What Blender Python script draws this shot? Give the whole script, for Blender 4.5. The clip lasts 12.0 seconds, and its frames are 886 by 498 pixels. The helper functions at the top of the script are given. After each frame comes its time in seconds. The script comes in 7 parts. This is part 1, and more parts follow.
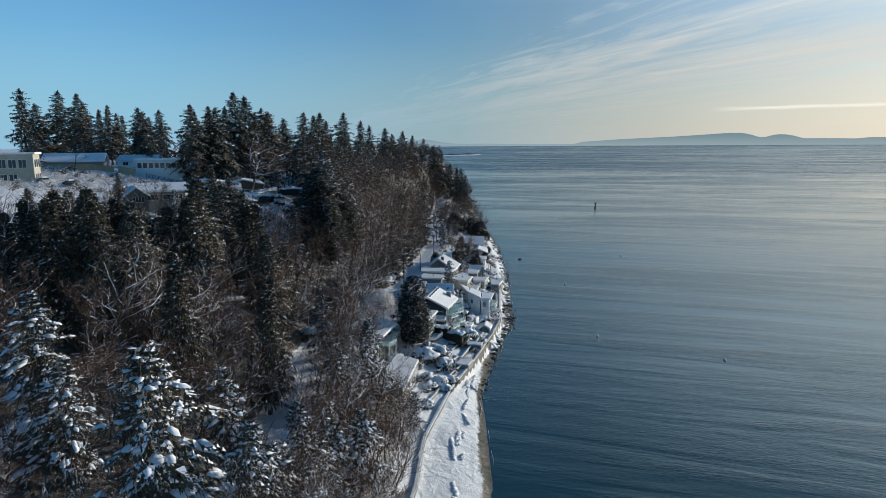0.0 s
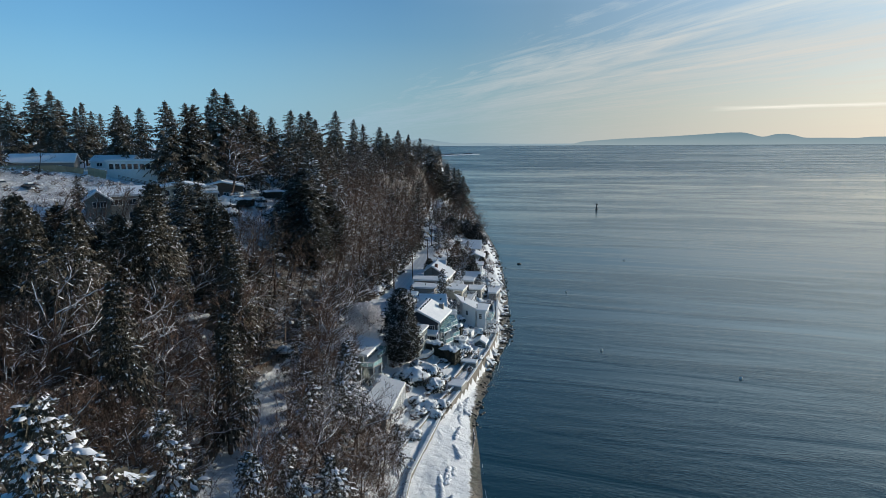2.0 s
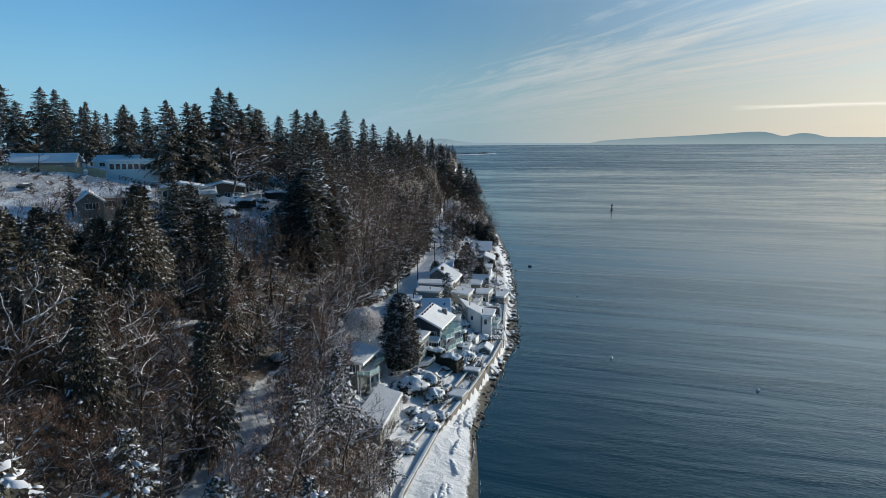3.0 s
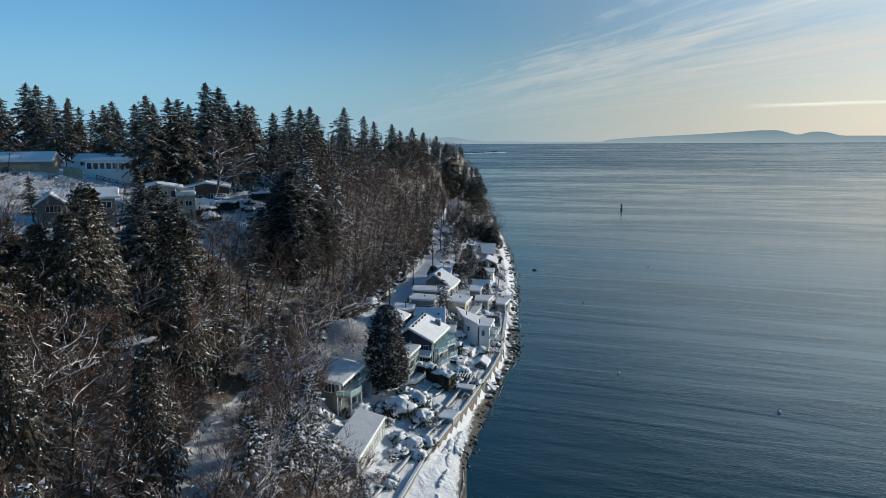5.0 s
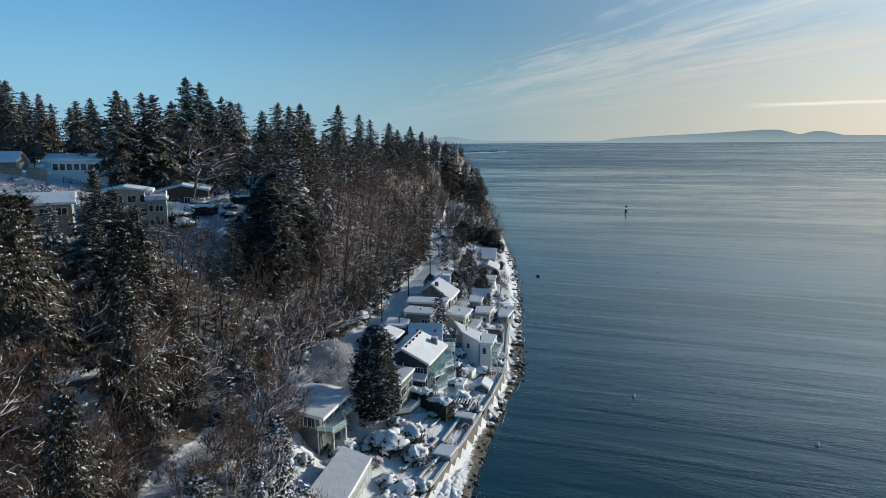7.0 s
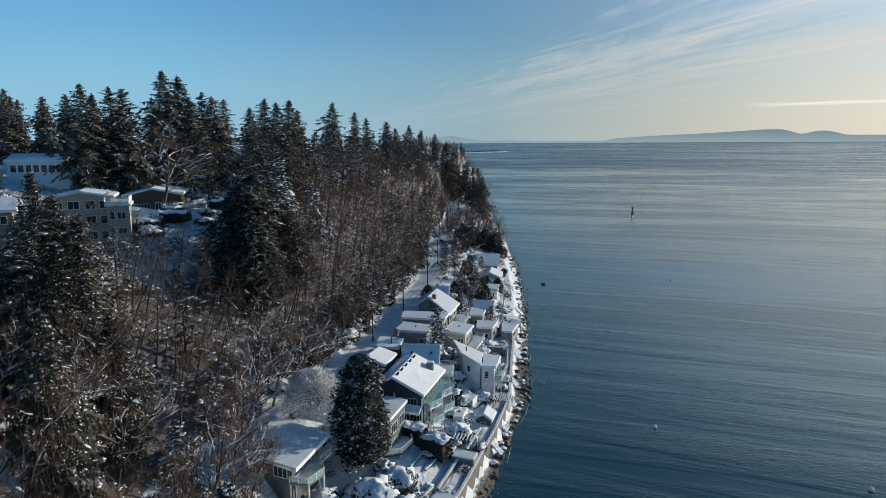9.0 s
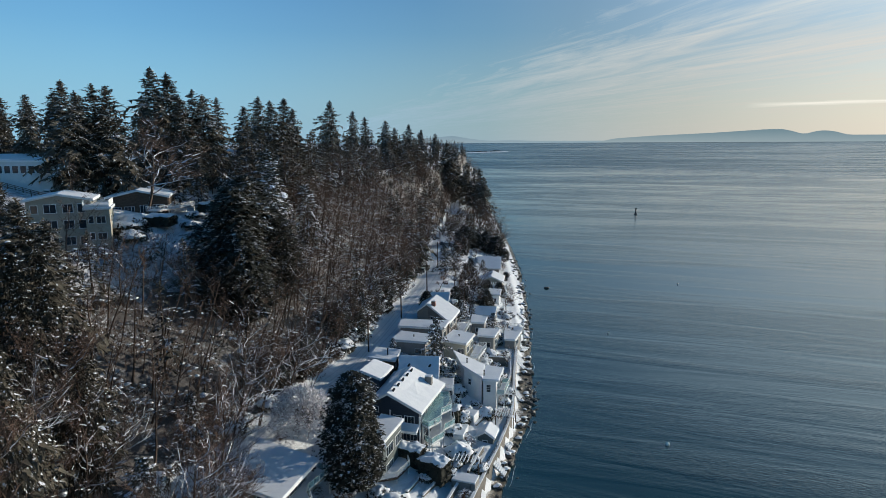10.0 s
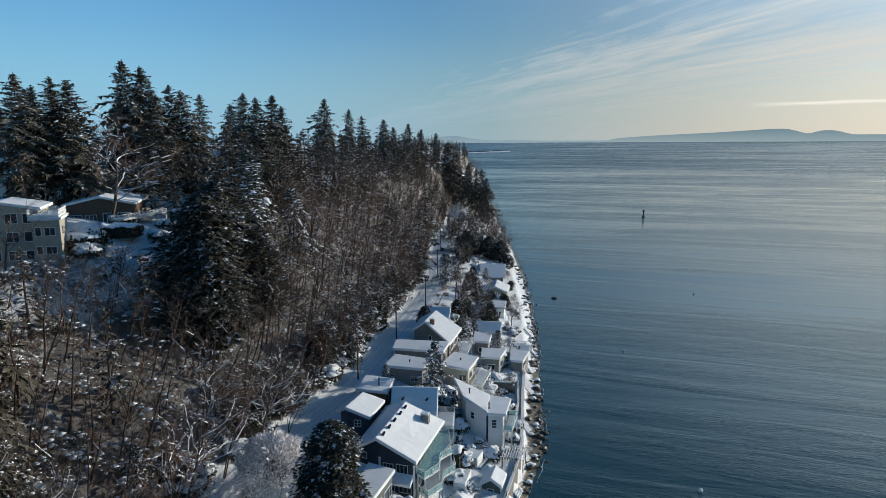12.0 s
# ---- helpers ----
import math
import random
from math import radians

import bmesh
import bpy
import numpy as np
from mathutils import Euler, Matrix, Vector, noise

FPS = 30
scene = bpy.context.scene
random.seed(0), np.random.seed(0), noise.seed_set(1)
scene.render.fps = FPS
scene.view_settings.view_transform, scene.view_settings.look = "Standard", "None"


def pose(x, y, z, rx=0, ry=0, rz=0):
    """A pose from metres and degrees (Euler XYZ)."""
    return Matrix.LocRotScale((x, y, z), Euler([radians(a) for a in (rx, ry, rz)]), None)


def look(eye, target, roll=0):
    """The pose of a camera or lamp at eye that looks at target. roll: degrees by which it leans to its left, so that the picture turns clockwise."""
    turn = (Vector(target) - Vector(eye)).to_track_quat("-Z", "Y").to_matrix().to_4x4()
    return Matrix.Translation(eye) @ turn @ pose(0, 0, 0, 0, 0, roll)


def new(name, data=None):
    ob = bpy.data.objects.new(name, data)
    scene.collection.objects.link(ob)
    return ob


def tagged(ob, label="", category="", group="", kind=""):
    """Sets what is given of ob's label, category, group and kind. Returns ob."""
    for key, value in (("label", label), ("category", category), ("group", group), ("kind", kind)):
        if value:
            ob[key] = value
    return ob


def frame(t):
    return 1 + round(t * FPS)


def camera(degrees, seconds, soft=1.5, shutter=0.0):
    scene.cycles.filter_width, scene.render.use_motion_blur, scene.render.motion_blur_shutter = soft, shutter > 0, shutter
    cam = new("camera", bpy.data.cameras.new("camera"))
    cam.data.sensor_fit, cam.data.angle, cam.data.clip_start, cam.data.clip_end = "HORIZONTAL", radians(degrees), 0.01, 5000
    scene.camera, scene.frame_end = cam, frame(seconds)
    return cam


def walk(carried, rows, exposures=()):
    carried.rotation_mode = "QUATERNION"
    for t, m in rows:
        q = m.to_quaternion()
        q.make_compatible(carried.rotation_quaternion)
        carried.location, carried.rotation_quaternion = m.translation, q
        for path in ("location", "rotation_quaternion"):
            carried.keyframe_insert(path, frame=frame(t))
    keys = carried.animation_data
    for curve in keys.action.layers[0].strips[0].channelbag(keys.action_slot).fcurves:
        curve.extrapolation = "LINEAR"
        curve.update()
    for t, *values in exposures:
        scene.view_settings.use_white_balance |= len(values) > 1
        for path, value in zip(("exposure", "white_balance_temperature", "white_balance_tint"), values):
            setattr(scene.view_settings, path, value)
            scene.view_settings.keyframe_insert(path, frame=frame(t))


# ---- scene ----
cam = camera(70.7, 12.0, soft=0.6)
# seconds, east, north, up, yaw, pitch, lean
ROWS = [
    (0.0, 0.0, 0.0, 60.0, -0.0, -9.58, 0.33),
    (0.5, 0.53, 3.52, 60.02, -0.021, -9.59, 0.33),
    (1.0, 0.86, 7.2, 60.06, -0.021, -9.6, 0.33),
    (1.5, 1.2, 11.01, 60.11, -0.01, -9.61, 0.33),
    (2.0, 2.17, 14.32, 60.03, -0.01, -9.62, 0.33),
    (2.5, 3.56, 17.33, 59.96, 0.697, -9.63, 0.33),
    (3.0, 5.6, 20.25, 60.07, 1.498, -9.66, 0.33),
    (5.0, 9.35, 32.82, 59.85, 2.392, -9.78, 0.33),
    (5.5, 9.41, 36.41, 59.87, 2.413, -9.81, 0.33),
    (6.0, 9.49, 40.2, 59.86, 2.423, -9.815, 0.33),
    (6.5, 9.49, 44.24, 59.77, 2.402, -9.821, 0.33),
    (7.0, 9.47, 48.36, 59.71, 2.423, -9.826, 0.33),
    (9.0, 9.61, 64.99, 59.49, 2.538, -9.848, 0.33),
    (9.5, 9.66, 68.84, 59.47, 2.579, -9.853, 0.33),
    (10.0, 9.54, 72.79, 59.42, 2.61, -9.858, 0.33),
    (10.5, 9.38, 76.88, 59.38, 2.652, -9.864, 0.33),
    (11.0, 9.32, 80.72, 59.4, 2.704, -9.869, 0.33),
    (11.5, 9.26, 84.96, 59.47, 2.735, -9.875, 0.33),
    (12.0, 9.25, 89.14, 59.52, 2.766, -9.88, 0.33),
]
walk(cam, [(t, pose(x, y, z, 90 + pitch, lean, yaw)) for t, x, y, z, yaw, pitch, lean in ROWS],
     [(0.0, 0.08, 6250.0, 8.0), (12.0, 0.08, 6250.0, 8.0)])
SUN_AZ, SUN_EL = 60.0, 11.5      # degrees: azimuth from +y towards +x, elevation
scene.view_settings.exposure = 0.0

# ---------------------------------------------------------------- world and sun
world = bpy.data.worlds.new("winter_sky")
scene.world = world
world.use_nodes = True


def node(tree, kind, **values):
    n = tree.nodes.new(kind)
    for key, value in values.items():
        n.inputs[key.replace("_", " ")].default_value = value
    return n


def maths(tree, op, a, b=None, clamp=False):
    n = tree.nodes.new("ShaderNodeMath")
    n.operation, n.use_clamp = op, clamp
    for i, v in enumerate((a, b)):
        if v is None:
            continue
        if isinstance(v, (int, float)):
            n.inputs[i].default_value = v
        else:
            tree.links.new(v, n.inputs[i])
    return n.outputs[0]


def ramp(tree, fac, stops):
    n = tree.nodes.new("ShaderNodeValToRGB")
    els = n.color_ramp.elements
    while len(els) < len(stops):
        els.new(0.5)
    for e, (p, c) in zip(els, stops):
        e.position = p
        e.color = (*c, 1) if isinstance(c, tuple) else (c, c, c, 1)
    tree.links.new(fac, n.inputs[0])
    return n.outputs[0]


def mixed(tree, fac, a, b, blend="MIX"):
    n = tree.nodes.new("ShaderNodeMix")
    n.data_type, n.blend_type = "RGBA", blend
    for sock, v in ((n.inputs[0], fac), (n.inputs[6], a), (n.inputs[7], b)):
        if isinstance(v, (int, float)):
            sock.default_value = v
        elif isinstance(v, tuple):
            sock.default_value = (*v, 1)
        else:
            tree.links.new(v, sock)
    return n.outputs[2]


wt = world.node_tree
wt.nodes.clear()
sky = wt.nodes.new("ShaderNodeTexSky")
sky.sky_type, sky.sun_disc = "NISHITA", False
sky.sun_elevation, sky.sun_rotation = radians(SUN_EL), radians(SUN_AZ)
sky.air_density, sky.dust_density, sky.ozone_density = 1.0, 0.6, 1.6
way = wt.nodes.new("ShaderNodeTexCoord")
split = wt.nodes.new("ShaderNodeSeparateXYZ")
wt.links.new(way.outputs["Generated"], split.inputs[0])
up = maths(wt, "MAXIMUM", split.outputs[2], 0.0)
lift = maths(wt, "ADD", up, 0.022)
# parallel streaks of cirrus in one high layer, drawn together towards the horizon
DRIFT = radians(-20.0)
fx, fy = maths(wt, "DIVIDE", split.outputs[0], lift), maths(wt, "DIVIDE", split.outputs[1], lift)
along = maths(wt, "ADD", maths(wt, "MULTIPLY", fx, math.sin(DRIFT)), maths(wt, "MULTIPLY", fy, math.cos(DRIFT)))
across = maths(wt, "SUBTRACT", maths(wt, "MULTIPLY", fx, math.cos(DRIFT)), maths(wt, "MULTIPLY", fy, math.sin(DRIFT)))


def streaks(run, width, detail, rough, bend):
    c = wt.nodes.new("ShaderNodeCombineXYZ")
    wt.links.new(maths(wt, "MULTIPLY", along, run), c.inputs[0])
    wt.links.new(maths(wt, "MULTIPLY", across, width), c.inputs[1])
    n = node(wt, "ShaderNodeTexNoise", Scale=1.0, Detail=detail, Roughness=rough, Distortion=bend)
    wt.links.new(c.outputs[0], n.inputs["Vector"])
    return n.outputs[0]


wisps = streaks(0.42, 1.9, 10.0, 0.66, 1.3)
fibres = streaks(1.1, 7.0, 8.0, 0.65, 1.0)
banks = streaks(0.10, 0.45, 3.0, 0.5, 0.3)
# the cirrus gathers towards the sun's side of the sky
side = maths(wt, "ADD", maths(wt, "MULTIPLY", split.outputs[0], math.sin(radians(SUN_AZ))),
             maths(wt, "MULTIPLY", split.outputs[1], math.cos(radians(SUN_AZ))))
amount = maths(wt, "ADD", maths(wt, "MULTIPLY", wisps, 0.62), maths(wt, "MULTIPLY", banks, 0.24))
amount = maths(wt, "ADD", amount, maths(wt, "MULTIPLY", fibres, 0.14))
field = ramp(wt, maths(wt, "MULTIPLY", across, 0.1), [(0.0, 0.0), (0.20, 0.0), (0.245, 0.03), (0.27, 0.03), (0.33, 0.12), (0.375, 0.21), (0.44, 0.12), (0.52, 0.20), (0.62, 0.10), (1.0, 0.05)])
amount = maths(wt, "MULTIPLY", amount, ramp(wt, maths(wt, "MULTIPLY", across, 0.1), [(0.05, 0.6), (0.28, 1.0)]))
veil = ramp(wt, maths(wt, "ADD", amount, field), [(0.54, 0.0), (0.65, 0.5), (0.76, 1.0)])
# one thin bright cloud low over the water
low = wt.nodes.new("ShaderNodeCombineXYZ")
wt.links.new(maths(wt, "MULTIPLY", split.outputs[0], 9.0), low.inputs[0])
wt.links.new(maths(wt, "MULTIPLY", split.outputs[2], 110.0), low.inputs[1])
curl = node(wt, "ShaderNodeTexNoise", Scale=1.0, Detail=5.0, Roughness=0.6)
wt.links.new(low.outputs[0], curl.inputs["Vector"])
height_off = maths(wt, "ABSOLUTE", maths(wt, "SUBTRACT", maths(wt, "ADD", split.outputs[2], maths(wt, "MULTIPLY", curl.outputs[0], 0.010)), 0.0520))
bar = ramp(wt, height_off, [(0.0, 1.0), (0.0014, 0.85), (0.0034, 0.0)])
bar = maths(wt, "MULTIPLY", bar, ramp(wt, maths(wt, "ADD", split.outputs[0], maths(wt, "MULTIPLY", curl.outputs[0], 0.08)), [(0.42, 0.0), (0.50, 1.0)]))
haze = ramp(wt, up, [(0.0, 0.9), (0.06, 0.72), (0.16, 0.3), (0.34, 0.0)])
glow = ramp(wt, side, [(0.10, (0.55, 0.95, 1.27)), (0.52, (0.60, 0.78, 0.86)), (0.75, (0.99, 0.91, 0.80)), (0.96, (1.52, 1.21, 0.92))])
SKY, CLOUD = 0.120, 0.545
tint = wt.nodes.new("ShaderNodeMix")
tint.data_type, tint.blend_type = "RGBA", "MULTIPLY"
tint.inputs[0].default_value = 1.0
wt.links.new(sky.outputs[0], tint.inputs[6])
wt.links.new(ramp(wt, side, [(0.0, (SKY * 0.50, SKY * 1.04, SKY * 1.52)), (0.25, (SKY * 0.36, SKY * 0.80, SKY * 1.22)), (0.62, (SKY * 0.19, SKY * 0.46, SKY * 0.68)), (0.95, (SKY * 0.52, SKY * 0.66, SKY * 0.84))]), tint.inputs[7])
glow_up = mixed(wt, ramp(wt, up, [(0.05, 0.0), (0.20, 0.8)]), glow, (1.04, 1.12, 1.14))
lit = mixed(wt, 1.0, glow, (CLOUD, CLOUD, CLOUD), "MULTIPLY")
pale = maths(wt, "MULTIPLY", ramp(wt, side, [(0.40, 0.0), (0.97, 0.66)]), ramp(wt, up, [(0.0, 1.0), (0.11, 0.6), (0.2, 0.42), (0.5, 0.0)]))      # the sky whitens round the sun
base = mixed(wt, maths(wt, "MAXIMUM", haze, pale), tint.outputs[2], lit)
cirrus = mixed(wt, 1.0, glow_up, (CLOUD, CLOUD, CLOUD), "MULTIPLY")
whole = mixed(wt, veil, base, cirrus)
# the sky deepens towards the zenith
whole = mixed(wt, 1.0, whole, ramp(wt, up, [(0.30, (1.0, 1.0, 1.0)), (0.62, (0.24, 0.66, 0.70))]), "MULTIPLY")
# glow added mostly above the view, towards the unseen sun, to brighten sea reflections
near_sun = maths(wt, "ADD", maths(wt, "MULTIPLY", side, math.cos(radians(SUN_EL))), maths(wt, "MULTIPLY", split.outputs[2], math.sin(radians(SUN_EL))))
reflection_fill = maths(wt, "MULTIPLY", ramp(wt, near_sun, [(0.46, 0.0), (0.70, 0.28), (0.86, 0.72), (0.97, 1.0)]), ramp(wt, up, [(0.14, 0.12), (0.20, 0.25), (0.26, 0.85), (0.36, 0.6), (0.52, 0.05)]))
whole = mixed(wt, reflection_fill, whole, (0.92, 1.14, 1.22))
whole = mixed(wt, maths(wt, "MULTIPLY", bar, 0.9), whole, (CLOUD * 1.75, CLOUD * 1.62, CLOUD * 1.4))
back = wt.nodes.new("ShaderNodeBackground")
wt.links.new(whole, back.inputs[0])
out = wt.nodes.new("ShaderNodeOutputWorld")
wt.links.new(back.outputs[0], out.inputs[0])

sun = new("sun", bpy.data.lights.new("sun", "SUN"))
sun.data.energy, sun.data.angle, sun.data.color = 4.35, radians(0.6), (1.0, 0.91, 0.78)
sx = math.sin(radians(SUN_AZ)) * math.cos(radians(SUN_EL))
sy = math.cos(radians(SUN_AZ)) * math.cos(radians(SUN_EL))
sun.matrix_world = look((sx * 300, sy * 300, math.sin(radians(SUN_EL)) * 300), (0, 0, 0))


# ---------------------------------------------------------------- materials
def surface(name, colours, scale=1.0, rough=0.8, bump=0.0, bump_scale=None, metal=0.0, per_object=0.12,
            per_island=0.0, stretch=(1, 1, 1), specular=0.3, snow_from=None):
    """A worn surface: colours laid out by noise at two sizes, with relief; snow lies on what faces up."""
    m = bpy.data.materials.new(name)
    m.use_nodes = True
    t = m.node_tree
    b = t.nodes["Principled BSDF"]
    b.inputs["Roughness"].default_value = rough
    b.inputs["Metallic"].default_value = metal
    b.inputs["Specular IOR Level"].default_value = specular
    g = t.nodes.new("ShaderNodeNewGeometry")
    mp = t.nodes.new("ShaderNodeMapping")
    mp.inputs["Scale"].default_value = stretch
    t.links.new(g.outputs["Position"], mp.inputs[0])
    n1 = node(t, "ShaderNodeTexNoise", Scale=scale, Detail=6.0, Roughness=0.6)
    t.links.new(mp.outputs[0], n1.inputs["Vector"])
    n2 = node(t, "ShaderNodeTexNoise", Scale=scale * 7.3, Detail=4.0)
    t.links.new(mp.outputs[0], n2.inputs["Vector"])
    f = maths(t, "ADD", maths(t, "MULTIPLY", n1.outputs[0], 0.65), maths(t, "MULTIPLY", n2.outputs[0], 0.35))
    k = len(colours)
    c = ramp(t, f, [(0.32 + 0.36 * i / max(1, k - 1), col) for i, col in enumerate(colours)])
    if per_object or per_island:
        info = t.nodes.new("ShaderNodeObjectInfo")
        v = maths(t, "MULTIPLY", maths(t, "SUBTRACT", info.outputs["Random"], 0.5), 2 * per_object)
        if per_island:
            v = maths(t, "ADD", v, maths(t, "MULTIPLY", maths(t, "SUBTRACT", g.outputs["Random Per Island"], 0.5), 2 * per_island))
        hsv = t.nodes.new("ShaderNodeHueSaturation")
        t.links.new(c, hsv.inputs["Color"])
        t.links.new(maths(t, "ADD", v, 1.0), hsv.inputs["Value"])
        c = hsv.outputs[0]
    if snow_from is not None:
        face = t.nodes.new("ShaderNodeSeparateXYZ")
        t.links.new(g.outputs["Normal"], face.inputs[0])
        s1 = node(t, "ShaderNodeTexNoise", Scale=0.75, Detail=3.0)
        s2 = node(t, "ShaderNodeTexNoise", Scale=3.6, Detail=3.0)
        for s in (s1, s2):
            t.links.new(g.outputs["Position"], s.inputs["Vector"])
        lie = maths(t, "ADD", maths(t, "MULTIPLY", face.outputs[2], 0.9),
                    maths(t, "ADD", maths(t, "MULTIPLY", maths(t, "SUBTRACT", s1.outputs[0], 0.5), 1.3),
                          maths(t, "MULTIPLY", maths(t, "SUBTRACT", s2.outputs[0], 0.5), 1.1)))
        lie = maths(t, "MULTIPLY", maths(t, "SUBTRACT", lie, snow_from), 9.0, True)
        c = mixed(t, lie, c, (0.76, 0.78, 0.82))
    t.links.new(c, b.inputs["Base Color"])
    if bump:
        nb = node(t, "ShaderNodeTexNoise", Scale=bump_scale or scale * 3, Detail=5.0)
        t.links.new(mp.outputs[0], nb.inputs["Vector"])
        bp = node(t, "ShaderNodeBump", Strength=1.0, Distance=bump)
        t.links.new(nb.outputs[0], bp.inputs["Height"])
        t.links.new(bp.outputs[0], b.inputs["Normal"])
    return m


SNOW = surface("snow", [(0.66, 0.685, 0.71), (0.78, 0.79, 0.80)], 0.5, 0.7, 0.08, 0.7, per_object=0.0, specular=0.2)
TREE_SNOW = surface("tree_snow", [(0.70, 0.72, 0.77), (0.84, 0.85, 0.87)], 1.5, 0.75, 0.03, 6, per_object=0.0)
PACKED = surface("packed_snow", [(0.52, 0.54, 0.57), (0.70, 0.72, 0.74)], 1.2, 0.7, 0.03, 5, per_object=0.0)
NEEDLES = surface("needles", [(0.042, 0.041, 0.031), (0.078, 0.069, 0.050), (0.120, 0.092, 0.066)], 0.9, 0.75, per_object=0.3, per_island=0.35, snow_from=0.90)
LADEN_NEEDLES = surface("snowy_needles", [(0.038, 0.040, 0.031), (0.068, 0.066, 0.050), (0.104, 0.086, 0.064)], 0.9, 0.75, per_object=0.2, per_island=0.35, snow_from=0.72)
CEDAR = surface("dark_evergreen", [(0.020, 0.022, 0.017), (0.044, 0.042, 0.030)], 0.9, 0.75, per_object=0.2, per_island=0.35, snow_from=1.0)
BARK = surface("bark", [(0.05, 0.037, 0.029), (0.125, 0.09, 0.068)], 2.0, 0.9, 0.02, 9, stretch=(1, 1, 0.25), snow_from=0.92)
TWIG = surface("twigs", [(0.072, 0.047, 0.036), (0.180, 0.116, 0.085)], 0.5, 0.9, per_object=0.35, per_island=0.3, snow_from=1.0)
GREYTWIG = surface("grey_twigs", [(0.085, 0.07, 0.062), (0.20, 0.165, 0.14)], 0.5, 0.9, per_object=0.3, per_island=0.3, snow_from=0.85)
CONCRETE = surface("concrete", [(0.11, 0.10, 0.086), (0.23, 0.21, 0.18)], 0.7, 0.9, 0.02, 4)
WET_STONE = surface("wet_stone", [(0.022, 0.022, 0.02), (0.085, 0.078, 0.066)], 1.1, 0.45, 0.08, 3)
STONE = surface("dark_stone", [(0.06, 0.055, 0.05), (0.17, 0.155, 0.14)], 1.1, 0.85, 0.08, 3)
WHITE_PAINT = surface("white_paint", [(0.68, 0.68, 0.66), (0.80, 0.80, 0.78)], 0.6, 0.55, 0.004, 8)
BLUE_SIDING = surface("slate_blue_siding", [(0.035, 0.045, 0.062), (0.058, 0.07, 0.092)], 0.8, 0.6, 0.01, 4, stretch=(0.3, 0.3, 8))
GREY_SIDING = surface("grey_siding", [(0.16, 0.15, 0.14), (0.25, 0.24, 0.22)], 0.8, 0.7, 0.01, 4, stretch=(0.3, 0.3, 8))
CREAM = surface("cream_stucco", [(0.34, 0.315, 0.25), (0.45, 0.42, 0.345)], 0.8, 0.8, 0.006, 6)
WARM_GREY = surface("warm_grey_stucco", [(0.21, 0.205, 0.19), (0.31, 0.30, 0.275)], 0.8, 0.8, 0.006, 6)
BROWN_WOOD = surface("brown_wood", [(0.07, 0.045, 0.03), (0.16, 0.11, 0.075)], 1.2, 0.7, 0.01, 6, stretch=(1, 1, 4))
TAN_WOOD = surface("tan_boards", [(0.30, 0.23, 0.14), (0.44, 0.35, 0.23)], 1.0, 0.75, 0.01, 6)
GREEN_SIDING = surface("grey_green_siding", [(0.085, 0.10, 0.095), (0.15, 0.165, 0.155)], 0.8, 0.7, 0.01, 4, stretch=(0.3, 0.3, 8))
DARK_METAL = surface("dark_metal", [(0.03, 0.03, 0.032), (0.06, 0.06, 0.062)], 2, 0.45, metal=0.4)
BRICK = surface("chimney_brick", [(0.16, 0.07, 0.05), (0.30, 0.15, 0.11)], 2.5, 0.85, 0.02, 9)
RUBBER = surface("dark_rubber", [(0.015, 0.015, 0.015), (0.03, 0.03, 0.03)], 3, 0.8)
FROST = surface("frosted_twigs", [(0.56, 0.53, 0.53), (0.84, 0.83, 0.84)], 1.5, 0.8, per_island=0.45)
SPINDRIFT = surface("foam", [(0.5, 0.52, 0.53), (0.72, 0.74, 0.75)], 2, 0.7)


def glassy(name, colour, rough, alpha=1.0):
    m = bpy.data.materials.new(name)
    m.use_nodes = True
    b = m.node_tree.nodes["Principled BSDF"]
    b.inputs["Base Color"].default_value = (*colour, 1)
    b.inputs["Roughness"].default_value = rough
    b.inputs["Alpha"].default_value = alpha
    b.inputs["Specular IOR Level"].default_value = 0.7
    return m


PANE = glassy("window_glass", (0.03, 0.04, 0.05), 0.06)
RAIL_GLASS = glassy("pale_green_glass", (0.36, 0.60, 0.59), 0.12, 0.42)
BUOY_PAINT = surface("buoy_paint", [(0.70, 0.66, 0.60), (0.80, 0.77, 0.72)], 3, 0.5)
CAR_PAINTS = [surface("silver_paint", [(0.30, 0.31, 0.32), (0.42, 0.43, 0.44)], 2, 0.35, metal=0.3),
              surface("dark_car_paint", [(0.04, 0.045, 0.05), (0.07, 0.075, 0.08)], 2, 0.3, metal=0.3)]


